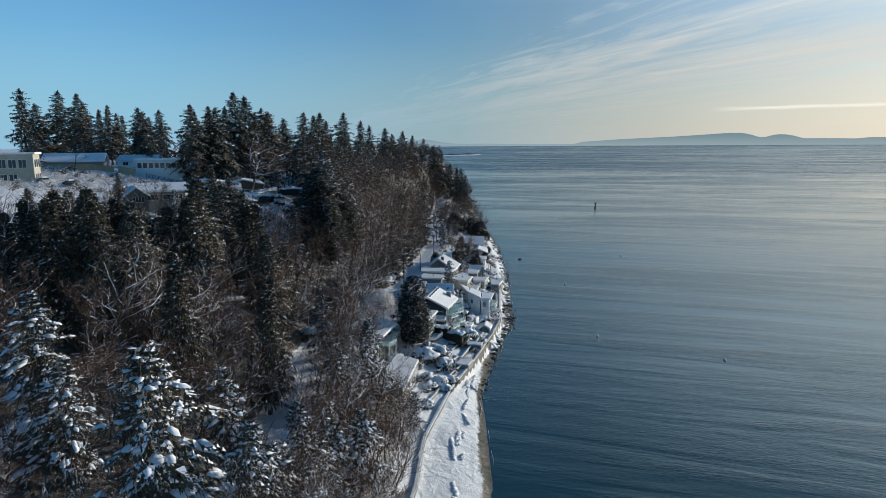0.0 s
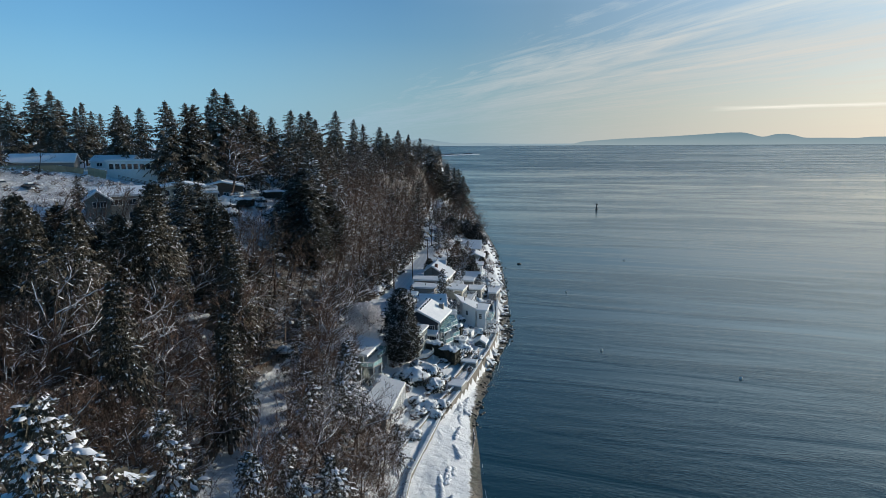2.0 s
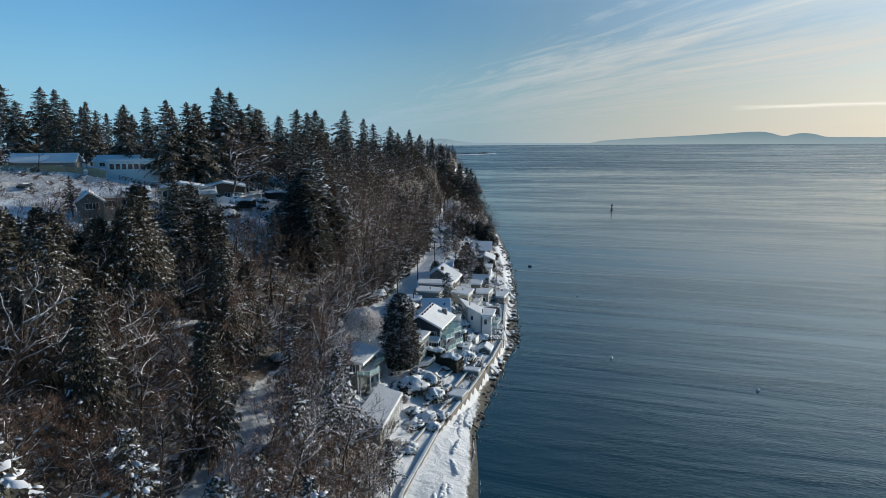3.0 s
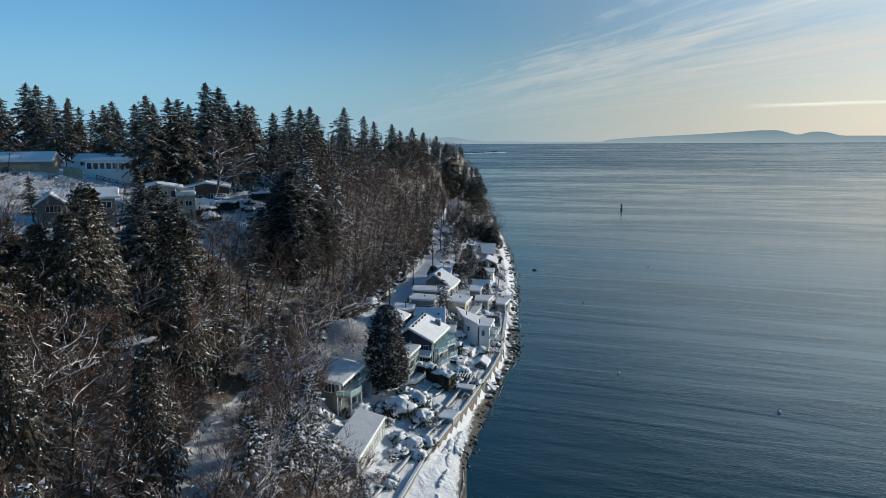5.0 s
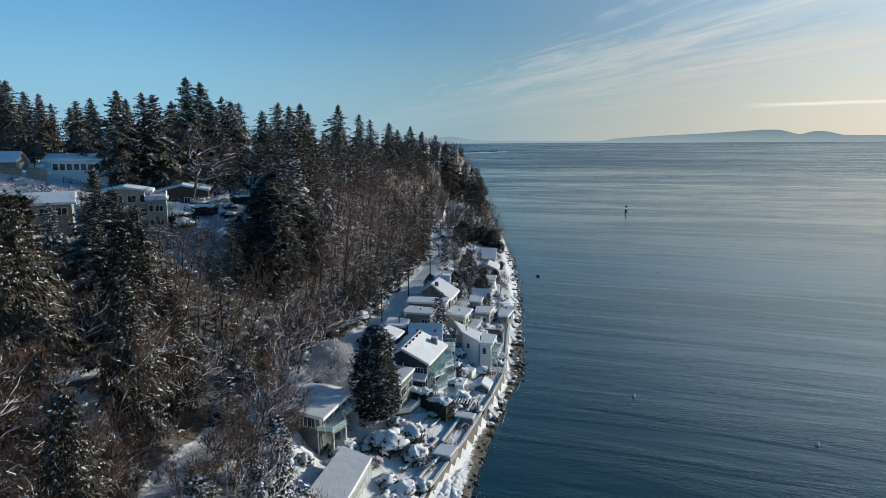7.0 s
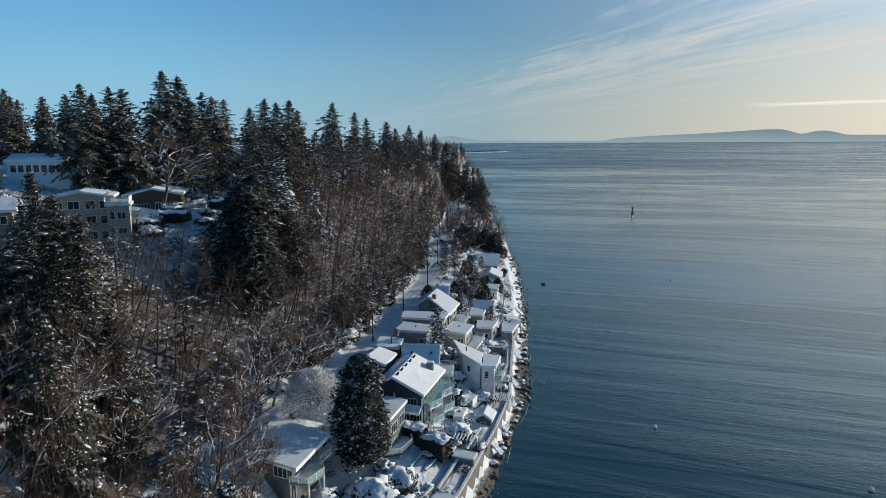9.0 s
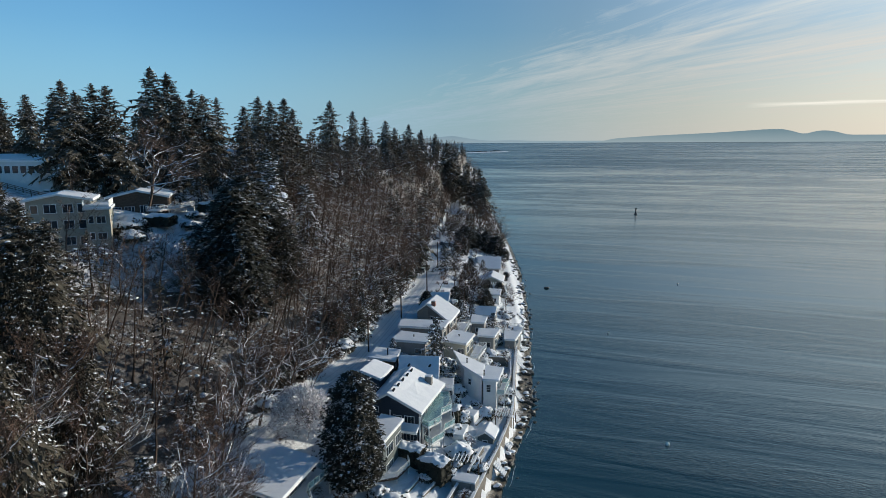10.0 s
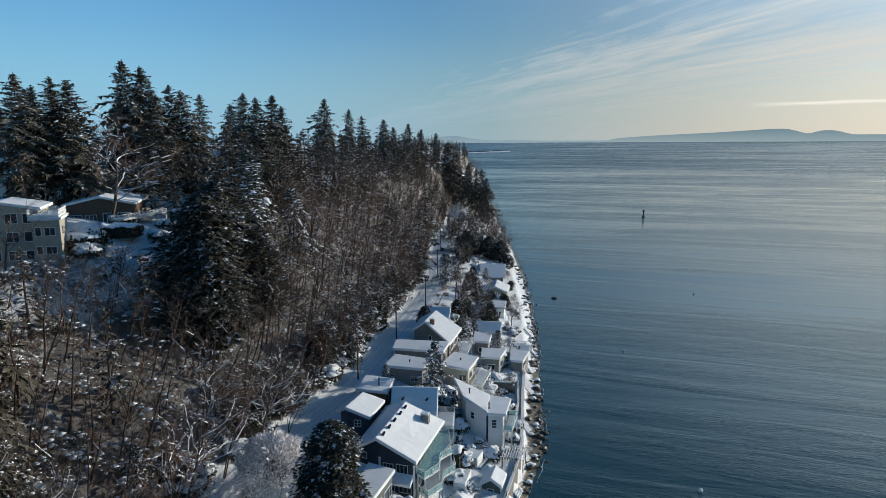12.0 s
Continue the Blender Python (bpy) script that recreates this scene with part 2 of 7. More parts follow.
def ground_surface():
    """Snow with litter under the woods; gravel and weed below the tide line."""
    m = bpy.data.materials.new("snowy_ground")
    m.use_nodes = True
    t = m.node_tree
    b = t.nodes["Principled BSDF"]
    g = t.nodes.new("ShaderNodeNewGeometry")
    s = t.nodes.new("ShaderNodeSeparateXYZ")
    t.links.new(g.outputs["Position"], s.inputs[0])
    big = node(t, "ShaderNodeTexNoise", Scale=0.11, Detail=5.0)
    mid = node(t, "ShaderNodeTexNoise", Scale=0.9, Detail=8.0, Roughness=0.7)
    small = node(t, "ShaderNodeTexNoise", Scale=6.0, Detail=5.0)
    for n in (big, mid, small):
        t.links.new(g.outputs["Position"], n.inputs["Vector"])
    snow = ramp(t, small.outputs[0], [(0.3, (0.67, 0.69, 0.71)), (0.7, (0.78, 0.79, 0.80))])
    litter = ramp(t, mid.outputs[0], [(0.35, (0.025, 0.019, 0.014)), (0.6, (0.066, 0.048, 0.035))])
    # litter shows where the bank is wooded
    cov = t.nodes.new("ShaderNodeAttribute")
    cov.attribute_name = "wooded"
    patch = maths(t, "MULTIPLY", cov.outputs["Fac"],
                  maths(t, "ADD", maths(t, "MULTIPLY", mid.outputs[0], 0.8), maths(t, "MULTIPLY", big.outputs[0], 0.5)))
    patch = ramp(t, patch, [(0.40, 0.0), (0.60, 0.92)])
    land = mixed(t, patch, snow, litter)
    peb = node(t, "ShaderNodeTexVoronoi", Scale=3.0)
    t.links.new(g.outputs["Position"], peb.inputs["Vector"])
    gravel = ramp(t, peb.outputs["Color"], [(0.2, (0.06, 0.05, 0.037)), (0.8, (0.19, 0.155, 0.11))])
    weed = mixed(t, ramp(t, big.outputs[0], [(0.45, 0.0), (0.6, 0.6)]), gravel, (0.05, 0.055, 0.03))
    edge = maths(t, "ADD", s.outputs[2], maths(t, "MULTIPLY", maths(t, "SUBTRACT", mid.outputs[0], 0.5), 0.9))
    dry = ramp(t, maths(t, "MULTIPLY", edge, 0.5), [(0.30, 0.0), (0.40, 1.0)])
    t.links.new(mixed(t, dry, weed, land), b.inputs["Base Color"])
    t.links.new(ramp(t, dry, [(0.0, 0.45), (1.0, 0.75)]), b.inputs["Roughness"])
    drift = node(t, "ShaderNodeTexNoise", Scale=0.38, Detail=3.0, Distortion=0.6)
    t.links.new(g.outputs["Position"], drift.inputs["Vector"])
    h = maths(t, "ADD", maths(t, "MULTIPLY", mid.outputs[0], 0.34), maths(t, "MULTIPLY", small.outputs[0], 0.07))
    h = maths(t, "ADD", h, maths(t, "MULTIPLY", drift.outputs[0], 0.85))
    bp = node(t, "ShaderNodeBump", Strength=1.0, Distance=0.6)
    t.links.new(h, bp.inputs["Height"])
    t.links.new(bp.outputs[0], b.inputs["Normal"])
    return m


def water_surface():
    m = bpy.data.materials.new("sea_water")
    m.use_nodes = True
    t = m.node_tree
    b = t.nodes["Principled BSDF"]
    b.inputs["Base Color"].default_value = (0.017, 0.050, 0.054, 1)
    b.inputs["IOR"].default_value = 1.8
    g = t.nodes.new("ShaderNodeNewGeometry")

    def waves(scale, stretch, turn, detail=4.0, bend=0.0):
        mp = t.nodes.new("ShaderNodeMapping")
        mp.vector_type = "TEXTURE"
        mp.inputs["Rotation"].default_value = (0, 0, radians(turn))
        mp.inputs["Scale"].default_value = stretch
        t.links.new(g.outputs["Position"], mp.inputs[0])
        n = node(t, "ShaderNodeTexNoise", Scale=scale, Detail=detail, Distortion=bend)
        t.links.new(mp.outputs[0], n.inputs["Vector"])
        return n.outputs[0]

    ripple = waves(1.2, (1.3, 0.7, 1), -20)
    chop = waves(0.22, (2.0, 0.7, 1), -12)
    # wind lanes: long bands at two sizes in which the small waves lie flatter
    lane = waves(0.011, (4.0, 0.7, 1), -14, 4.0, 0.6)
    broad = waves(0.0035, (2.6, 0.8, 1), -10, 3.0, 0.8)
    thin = waves(0.045, (4.5, 0.55, 1), -18, 6.0, 1.0)
    slick = maths(t, "ADD", maths(t, "MULTIPLY", lane, 0.32), maths(t, "MULTIPLY", broad, 0.28))
    slick = maths(t, "ADD", slick, maths(t, "MULTIPLY", thin, 0.40))
    calm = ramp(t, slick, [(0.44, 0.08), (0.56, 1.15)])
    h = maths(t, "ADD", maths(t, "MULTIPLY", ripple, 0.36), maths(t, "MULTIPLY", chop, 0.5))
    # a breeze ruffles the open water far out
    where = t.nodes.new("ShaderNodeSeparateXYZ")
    t.links.new(g.outputs["Position"], where.inputs[0])
    open_ = maths(t, "DIVIDE", where.outputs[1], 4000.0)
    gust = ramp(t, open_, [(0.18, 0.0), (0.4, 0.14)])
    h = maths(t, "MULTIPLY", maths(t, "MULTIPLY", h, calm), ramp(t, open_, [(0.03, 0.16), (0.12, 0.15), (0.22, 0.5), (0.36, 1.0)]))
    bp = node(t, "ShaderNodeBump", Strength=1.0, Distance=1.3)
    t.links.new(h, bp.inputs["Height"])
    t.links.new(bp.outputs[0], b.inputs["Normal"])
    t.links.new(maths(t, "ADD", ramp(t, slick, [(0.44, 0.06), (0.56, 0.22)]), gust), b.inputs["Roughness"])
    return m


GROUND, WATER = ground_surface(), water_surface()


# ---------------------------------------------------------------- mesh helpers
class Geo:
    """Points and faces gathered for one mesh."""

    def __init__(self):
        self.v, self.f, self.m = [], [], []

    def poly(self, pts, mat=0):
        i = len(self.v)
        self.v.extend(tuple(p) for p in pts)
        self.f.append(tuple(range(i, i + len(pts))))
        self.m.append(mat)

    def prism(self, low, high, mat=0):
        """A closed body between two rings of as many points, anticlockwise from above."""
        n, i = len(low), len(self.v)
        self.v.extend(tuple(p) for p in low)
        self.v.extend(tuple(p) for p in high)
        self.f.append(tuple(i + k for k in reversed(range(n))))
        self.f.append(tuple(i + n + k for k in range(n)))
        for k in range(n):
            j = (k + 1) % n
            self.f.append((i + k, i + j, i + n + j, i + n + k))
        self.m.extend([mat] * (n + 2))

    def box(self, c, s, turn=0.0, mat=0):
        ca, sa = math.cos(turn), math.sin(turn)
        ring = [(-1, -1), (1, -1), (1, 1), (-1, 1)]
        pts = [(c[0] + ca * a * s[0] / 2 - sa * b * s[1] / 2, c[1] + sa * a * s[0] / 2 + ca * b * s[1] / 2) for a, b in ring]
        self.prism([(x, y, c[2] - s[2] / 2) for x, y in pts], [(x, y, c[2] + s[2] / 2) for x, y in pts], mat)

    def beam(self, p, q, wide, tall=None, mat=0):
        """A square bar from p to q."""
        tall = tall or wide
        p, q = Vector(p), Vector(q)
        d = (q - p).normalized()
        ref = Vector((0, 0, 1)) if abs(d.z) < 0.95 else Vector((0, 1, 0))
        a = d.cross(ref).normalized() * wide / 2
        b = a.cross(d).normalized() * tall / 2
        ring = [-a - b, a - b, a + b, -a + b]
        self.prism([p + r for r in ring], [q + r for r in ring], mat)

    def tube(self, pts, radii, sides=5, mat=0):
        rings = []
        for k, (p, r) in enumerate(zip(pts, radii)):
            p = Vector(p)
            d = (Vector(pts[min(k + 1, len(pts) - 1)]) - Vector(pts[max(k - 1, 0)])).normalized()
            ref = Vector((1, 0, 0)) if abs(d.x) < 0.9 else Vector((0, 1, 0))
            a = d.cross(ref).normalized()
            b = d.cross(a)
            i = len(self.v)
            for s in range(sides):
                w = 2 * math.pi * s / sides
                self.v.append(tuple(p + (a * math.cos(w) + b * math.sin(w)) * r))
            rings.append(i)
        for i, j in zip(rings, rings[1:]):
            for s in range(sides):
                e = (s + 1) % sides
                self.f.append((i + s, i + e, j + e, j + s))
                self.m.append(mat)
        self.f.append(tuple(rings[-1] + s for s in range(sides)))
        self.m.append(mat)

    def mesh(self, name, mats, smooth=False):
        me = bpy.data.meshes.new(name)
        me.from_pydata(self.v, [], self.f)
        for k in mats:
            me.materials.append(k)
        if len(mats) > 1:
            me.polygons.foreach_set("material_index", self.m)
        if smooth:
            me.polygons.foreach_set("use_smooth", [True] * len(self.f))
        me.update()
        return me


def part(name, geo, mat, parent=None, label="", smooth=False):
    """Links gathered geometry as one mesh object, under a thing or a part."""
    me = geo if isinstance(geo, bpy.types.Mesh) else geo.mesh(name, mat if isinstance(mat, list) else [mat], smooth)
    ob = new(name, me)
    if parent is not None:
        ob.parent = parent
    if label:
        tagged(ob, label)
    return ob


def thing(name, label, category, group="", kind="", at=(0, 0, 0)):
    ob = tagged(new(name), label, category, group, kind)
    ob.location = at
    return ob


# ---------------------------------------------------------------- the lie of the land
def curve(y, ys, vs):
    return np.interp(y, ys, vs)


SHORE = ([-400, 0, 60, 100, 143, 160, 187, 202, 228, 267, 305, 356, 430, 526, 636, 818, 1176, 1300, 1700],
         [-10, 4, 6.5, 8, 8.8, 12, 18.4, 22.6, 25.0, 27.6, 30, 31.5, 31, 27, 25, 23, 18, -60, -700])
WALL = ([-400, 60, 96, 113, 138, 160, 182, 196, 222, 263, 300, 360, 430],
        [-24, -10, -4.6, -3.8, 1.8, 9.0, 15.2, 18.4, 20.6, 24.6, 26, 26.5, 26])
ROAD = ([-400, 60, 90, 116, 131, 150, 170, 185, 200, 221, 245, 262, 300, 330, 370, 395, 430, 1200, 1700],
        [-60, -26, -27.5, -29.5, -31, -28, -23.5, -19, -14.6, -11.8, -9.4, -7.0, -4.8, -5.6, -7.0, -8.6, -4, 6, -740])
ROAD_Z = ([-400, 60, 120, 200, 260, 330, 400, 430, 520, 1700], [12, 12, 13, 13, 12.5, 11, 10.5, 11, 14, 14])
BRINK = ([-400, 60, 100, 130, 150, 165, 185, 250, 300, 400, 500, 620, 1200, 1700],
         [-110, -95, -88, -84, -80, -72, -62, -57, -52, -34, -16, -6, -4, -800])


def height(x, y):
    x, y = np.asarray(x, float), np.asarray(y, float)
    xs, xw, xr, zr, xb = curve(y, *SHORE), curve(y, *WALL), curve(y, *ROAD), curve(y, *ROAD_Z), curve(y, *BRINK)
    xw = np.minimum(xw, xs - 0.6)
    zw = np.interp(y, [135, 158, 235, 258], [3.1, 0.85, 0.85, 2.2])
    out = np.where(x > xs, -0.09 * (x - xs), 0.0)
    beach = (xs - x) / np.maximum(xs - xw, 0.1)
    out = np.where((x <= xs) & (x > xw), zw * np.clip(beach, 0, 1) ** 0.75, out)
    top = 3.4
    k = np.clip((xw - x) / np.maximum(xw - (xr + 3.2), 1), 0, 1)
    bank = top + (zr - top) * (0.25 * k + 0.75 * k * k * (3 - 2 * k))
    out = np.where(x <= xw, bank, out)
    out = np.where((x <= xr + 3.2) & (x > xr - 3.2), zr, out)
    k = np.clip((xr - 3.2 - x) / np.maximum(xr - 3.2 - xb, 1), 0, 1)
    brow = 41.3
    hill = zr + (brow - zr) * (0.75 * k + 0.25 * k * k * (3 - 2 * k))
    out = np.where(x <= xr - 3.2, hill, out)
    plain = brow + 0.185 * np.clip(xb - x, 0, 58)
    out = np.where(x <= xb, plain, out)
    # a cleared shelf half way up the bank
    d = np.hypot((x + 47) / 8, (y - 130) / 9)
    s = np.clip(1.6 - d, 0, 1)
    out = out * (1 - s) + (27.2 + 0.05 * (-47 - x)) * s
    # the garden lies low under the deck on posts
    d = np.hypot((x + 12) / 6, (y - 149) / 8)
    s = np.clip(1.6 - d, 0, 1)
    out = out * (1 - s) + np.minimum(out, 6.4) * s
    # the bank falls away below the cream house
    d = np.hypot((x + 67) / 12, (y - 187) / 10)
    s = np.clip(1.7 - d, 0, 1)
    return out * (1 - s) + np.minimum(out, 38.4) * s


def ground_z(x, y):
    return float(height(x, y))


def axis(*runs):
    pts = []
    for a, b, step in runs:
        pts.extend(np.arange(a, b, step))
    return np.array(pts + [runs[-1][1]])


gx = axis((-1600, -400, 80), (-400, -140, 12), (-140, -40, 4), (-40, 36, 1.0), (36, 140, 20))
gy = axis((-400, 0, 25), (0, 60, 6), (60, 300, 1.5), (300, 480, 4), (480, 1300, 25), (1300, 1700, 50))
GX, GY = np.meshgrid(gx, gy)
GZ = height(GX, GY)
rng = np.random.RandomState(4)
rough = np.array([[noise.noise((x * 0.13, y * 0.13, 0.0)) * 0.5 + noise.noise((x * 0.4, y * 0.4, 3.0)) * 0.2
                   for x in gx] for y in gy])
on_road = np.abs(GX - curve(GY, *ROAD)) < 3.6
amp = np.where(GX > curve(GY, *SHORE) - 0.5, 0.1, np.where(on_road, 0.12, np.where(GX < curve(GY, *ROAD) - 5, 1.6, 0.6)))
GZ = GZ + rough * amp
wooded = np.where((GX < curve(GY, *ROAD) - 4) & (GX > curve(GY, *BRINK) - 2), 1.0, 0.25)
wooded = np.where((GX < curve(GY, *BRINK) + 14) & (GY > 165) & (GY < 240), 0.75, wooded)
wooded = np.where((GX > -69) & (GX < -44) & (GY > 198) & (GY < 232), 0.0, wooded)      # a lawn on the level land
wooded = np.where(np.hypot((GX + 47) / 9, (GY - 130) / 9) < 1.0, 0.1, wooded)      # the clearing on the bank
wooded = np.where(GX > curve(GY, *ROAD) - 4, 0.0, wooded)
wooded = np.where((GX > curve(GY, *ROAD) + 4) & (GX < curve(GY, *WALL) - 4) & (GY < 130), 0.8, wooded)
nx, ny = len(gx), len(gy)
idx = np.arange(nx * ny).reshape(ny, nx)
quads = np.stack([idx[:-1, :-1], idx[:-1, 1:], idx[1:, 1:], idx[1:, :-1]], -1).reshape(-1, 4)
me = bpy.data.meshes.new("ground")
me.from_pydata(np.stack([GX, GY, GZ], -1).reshape(-1, 3).tolist(), [], quads.tolist())
me.materials.append(GROUND)
me.polygons.foreach_set("use_smooth", [True] * len(quads))
att = me.attributes.new("wooded", "FLOAT", "POINT")
att.data.foreach_set("value", wooded.reshape(-1).astype(np.float32))
tagged(new("ground", me), "snow-covered shore, wooded bank and level land above", "ground", kind="structure")


def sea_sheet():
    g = Geo()
    rings = [0, 40, 80, 120, 180, 260, 360, 500, 700, 1000, 1400, 1900, 2500, 3100, 3700, 4300, 4750]
    n = 96
    for r in rings:
        rise = 38.0 * max(0.0, (r - 900) / 3850) ** 2
        for k in range(n):
            w = 2 * math.pi * k / n
            g.v.append((9 + r * math.sin(w), 60 + r * math.cos(w), rise))
    for i in range(len(rings) - 1):
        for k in range(n):
            j = (k + 1) % n
            g.f.append((i * n + k, (i + 1) * n + k, (i + 1) * n + j, i * n + j))
            g.m.append(0)
    return g


tagged(part("water", sea_sheet(), WATER, smooth=True), "dark blue rippled sea with paler wind streaks", "sea", kind="structure")


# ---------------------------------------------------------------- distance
# self-lit far land, its haze painted into the colour, paler at the foot
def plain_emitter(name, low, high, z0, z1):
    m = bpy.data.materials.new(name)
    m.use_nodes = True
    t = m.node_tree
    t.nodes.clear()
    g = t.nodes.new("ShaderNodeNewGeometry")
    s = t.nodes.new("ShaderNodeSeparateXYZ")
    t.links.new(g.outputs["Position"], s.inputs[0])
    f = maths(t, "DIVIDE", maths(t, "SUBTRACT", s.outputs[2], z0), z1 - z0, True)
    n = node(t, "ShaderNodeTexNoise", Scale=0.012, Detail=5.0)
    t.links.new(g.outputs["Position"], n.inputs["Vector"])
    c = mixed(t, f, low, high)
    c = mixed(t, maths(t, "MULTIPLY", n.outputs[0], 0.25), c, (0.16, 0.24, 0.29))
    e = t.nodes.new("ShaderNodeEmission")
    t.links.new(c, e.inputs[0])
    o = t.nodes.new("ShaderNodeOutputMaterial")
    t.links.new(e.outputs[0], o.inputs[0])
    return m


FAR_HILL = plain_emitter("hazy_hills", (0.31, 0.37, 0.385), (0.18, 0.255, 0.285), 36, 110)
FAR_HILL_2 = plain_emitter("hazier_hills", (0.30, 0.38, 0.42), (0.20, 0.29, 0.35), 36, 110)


def hills(name, profile, r, mat, label):
    """A far ridge as a body on the horizon: bearings in degrees from +y, heights over the waterline in metres."""
    g = Geo()
    b = np.linspace(profile[0][0], profile[-1][0], 150)
    hs = np.interp(b, [p[0] for p in profile], [p[1] for p in profile])
    hs = np.convolve(np.pad(hs, 1, "edge"), (0.25, 0.5, 0.25), "valid")
    n = len(b)
    for k, (a, h) in enumerate(zip(b, hs)):
        s, c = math.sin(radians(a)), math.cos(radians(a))
        h = max(h + 0.8 * noise.noise((a * 2.0, 0, 0)), 0.3)
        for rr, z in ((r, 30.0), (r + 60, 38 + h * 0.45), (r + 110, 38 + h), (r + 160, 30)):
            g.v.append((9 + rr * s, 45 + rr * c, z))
    for k in range(n - 1):
        for q in range(3):
            i = k * 4 + q
            g.f.append((i, i + 1, i + 5, i + 4))
            g.m.append(0)
    return tagged(part(name, g, mat, smooth=True), label, "hills", kind="structure")
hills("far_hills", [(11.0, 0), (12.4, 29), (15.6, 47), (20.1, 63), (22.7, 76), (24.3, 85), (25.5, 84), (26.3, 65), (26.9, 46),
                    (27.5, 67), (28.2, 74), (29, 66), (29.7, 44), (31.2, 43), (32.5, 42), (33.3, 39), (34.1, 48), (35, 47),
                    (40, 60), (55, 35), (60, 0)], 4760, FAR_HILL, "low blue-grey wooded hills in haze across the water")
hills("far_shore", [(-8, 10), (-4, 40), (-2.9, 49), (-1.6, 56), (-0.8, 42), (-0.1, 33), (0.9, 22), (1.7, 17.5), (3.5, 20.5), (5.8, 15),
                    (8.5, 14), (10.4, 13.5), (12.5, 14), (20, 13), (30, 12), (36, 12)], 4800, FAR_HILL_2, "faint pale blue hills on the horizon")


def low_spit():
    """A flat spit with a pale beach and dark trees, far down the coast."""
    g = Geo()
    n = 40
    for k in range(n):
        u = k / (n - 1)
        x, y = -102 + 270 * u, 2600 + 230 * u
        w = 40 * (1 - u) ** 0.6 + 4
        for dx, dz in ((-w, -1), (-w * 0.5, 2.0), (w * 0.2, 2.4), (w, -1)):
            g.v.append((x + dx * 0.3, y + dx, 7.5 + 2.4 * u + dz))
    for k in range(n - 1):
        for q in range(3):
            i = 4 * k + q
            g.f.append((i, i + 4, i + 5, i + 1))
            g.m.append(0)
    return g


tagged(part("spit", low_spit(), SNOW, smooth=True), "low snow-covered spit far along the coast", "land", kind="structure")


def spit_houses():
    """Dark roofs and trees, a row of specks on the spit."""
    r = random.Random(3)
    g = Geo()
    for k in range(60):
        u = r.random() ** 1.3 * 0.85
        x, y, s = -102 + 270 * u, 2610 + 230 * u + r.uniform(-10, 16), r.uniform(2.0, 5.5)
        g.box((x, y, 9.2 + 2.4 * u + s * 0.5), (s * r.uniform(1.0, 2.4), s, s * r.uniform(0.7, 1.4)))
    return g


tagged(part("spit_woods", spit_houses(), STONE), "dark row of trees and cottages on the far spit", "far trees", kind="stuff")


# ---------------------------------------------------------------- trees
class Tris:
    """Triangles gathered fast: one list of points, one of triples."""

    def __init__(self):
        self.v, self.t = [], []

    def tri(self, a, b, c):
        i = len(self.v)
        self.v += [a, b, c]
        self.t.append((i, i + 1, i + 2))

    def quad(self, a, b, c, d):
        i = len(self.v)
        self.v += [a, b, c, d]
        self.t += [(i, i + 1, i + 2), (i, i + 2, i + 3)]

    def tube(self, pts, radii, sides):
        rings = []
        n = len(pts)
        for k in range(n):
            p = pts[k]
            a, b = pts[max(k - 1, 0)], pts[min(k + 1, n - 1)]
            d = Vector((b[0] - a[0], b[1] - a[1], b[2] - a[2])).normalized()
            ref = Vector((1, 0, 0)) if abs(d.x) < 0.8 else Vector((0, 1, 0))
            e = d.cross(ref).normalized()
            f = d.cross(e)
            rings.append(len(self.v))
            for s in range(sides):
                w = 2 * math.pi * s / sides
                q = (e * math.cos(w) + f * math.sin(w)) * radii[k]
                self.v.append((p[0] + q.x, p[1] + q.y, p[2] + q.z))
        for i, j in zip(rings, rings[1:]):
            for s in range(sides):
                e = (s + 1) % sides
                self.t += [(i + s, i + e, j + e), (i + s, j + e, j + s)]

    def clump(self, c, rx, ry, rz, r):
        """A small uneven lump."""
        i = len(self.v)
        for k in range(5):
            w = 2 * math.pi * k / 5 + r.random()
            m = r.uniform(0.75, 1.2)
            self.v.append((c[0] + rx * m * math.cos(w), c[1] + ry * m * math.sin(w), c[2] + rz * r.uniform(-0.25, 0.25)))
        self.v.append((c[0] + rx * r.uniform(-0.2, 0.2), c[1] + ry * r.uniform(-0.2, 0.2), c[2] + rz))
        self.v.append((c[0], c[1], c[2] - rz * 0.5))
        for k in range(5):
            e = (k + 1) % 5
            self.t += [(i + k, i + e, i + 5), (i + e, i + k, i + 6)]

    def heap(self, c, d, long_, wide, high, r, sides=6):
        """A rounded heap of snow lying along the direction d."""
        d = Vector(d).normalized()
        e = Vector((-d.y, d.x, 0)).normalized()
        i = len(self.v)
        for m, h in ((1.0, -0.2), (0.75, 0.65)):
            for k in range(sides):
                w = 2 * math.pi * k / sides
                a, b = m * r.uniform(0.55, 1.35) * math.cos(w) * long_, m * r.uniform(0.55, 1.35) * math.sin(w) * wide
                self.v.append((c[0] + d.x * a + e.x * b, c[1] + d.y * a + e.y * b, c[2] + d.z * a + high * h * r.uniform(0.6, 1.3)))
        self.v.append((c[0], c[1], c[2] + high))
        for k in range(sides):
            j = (k + 1) % sides
            self.t += [(i + k, i + j, i + sides + j), (i + k, i + sides + j, i + sides + k), (i + sides + k, i + sides + j, i + 2 * sides)]

    def arrays(self):
        return np.array(self.v, np.float32).reshape(-1, 3), np.array(self.t, np.int32).reshape(-1, 3)


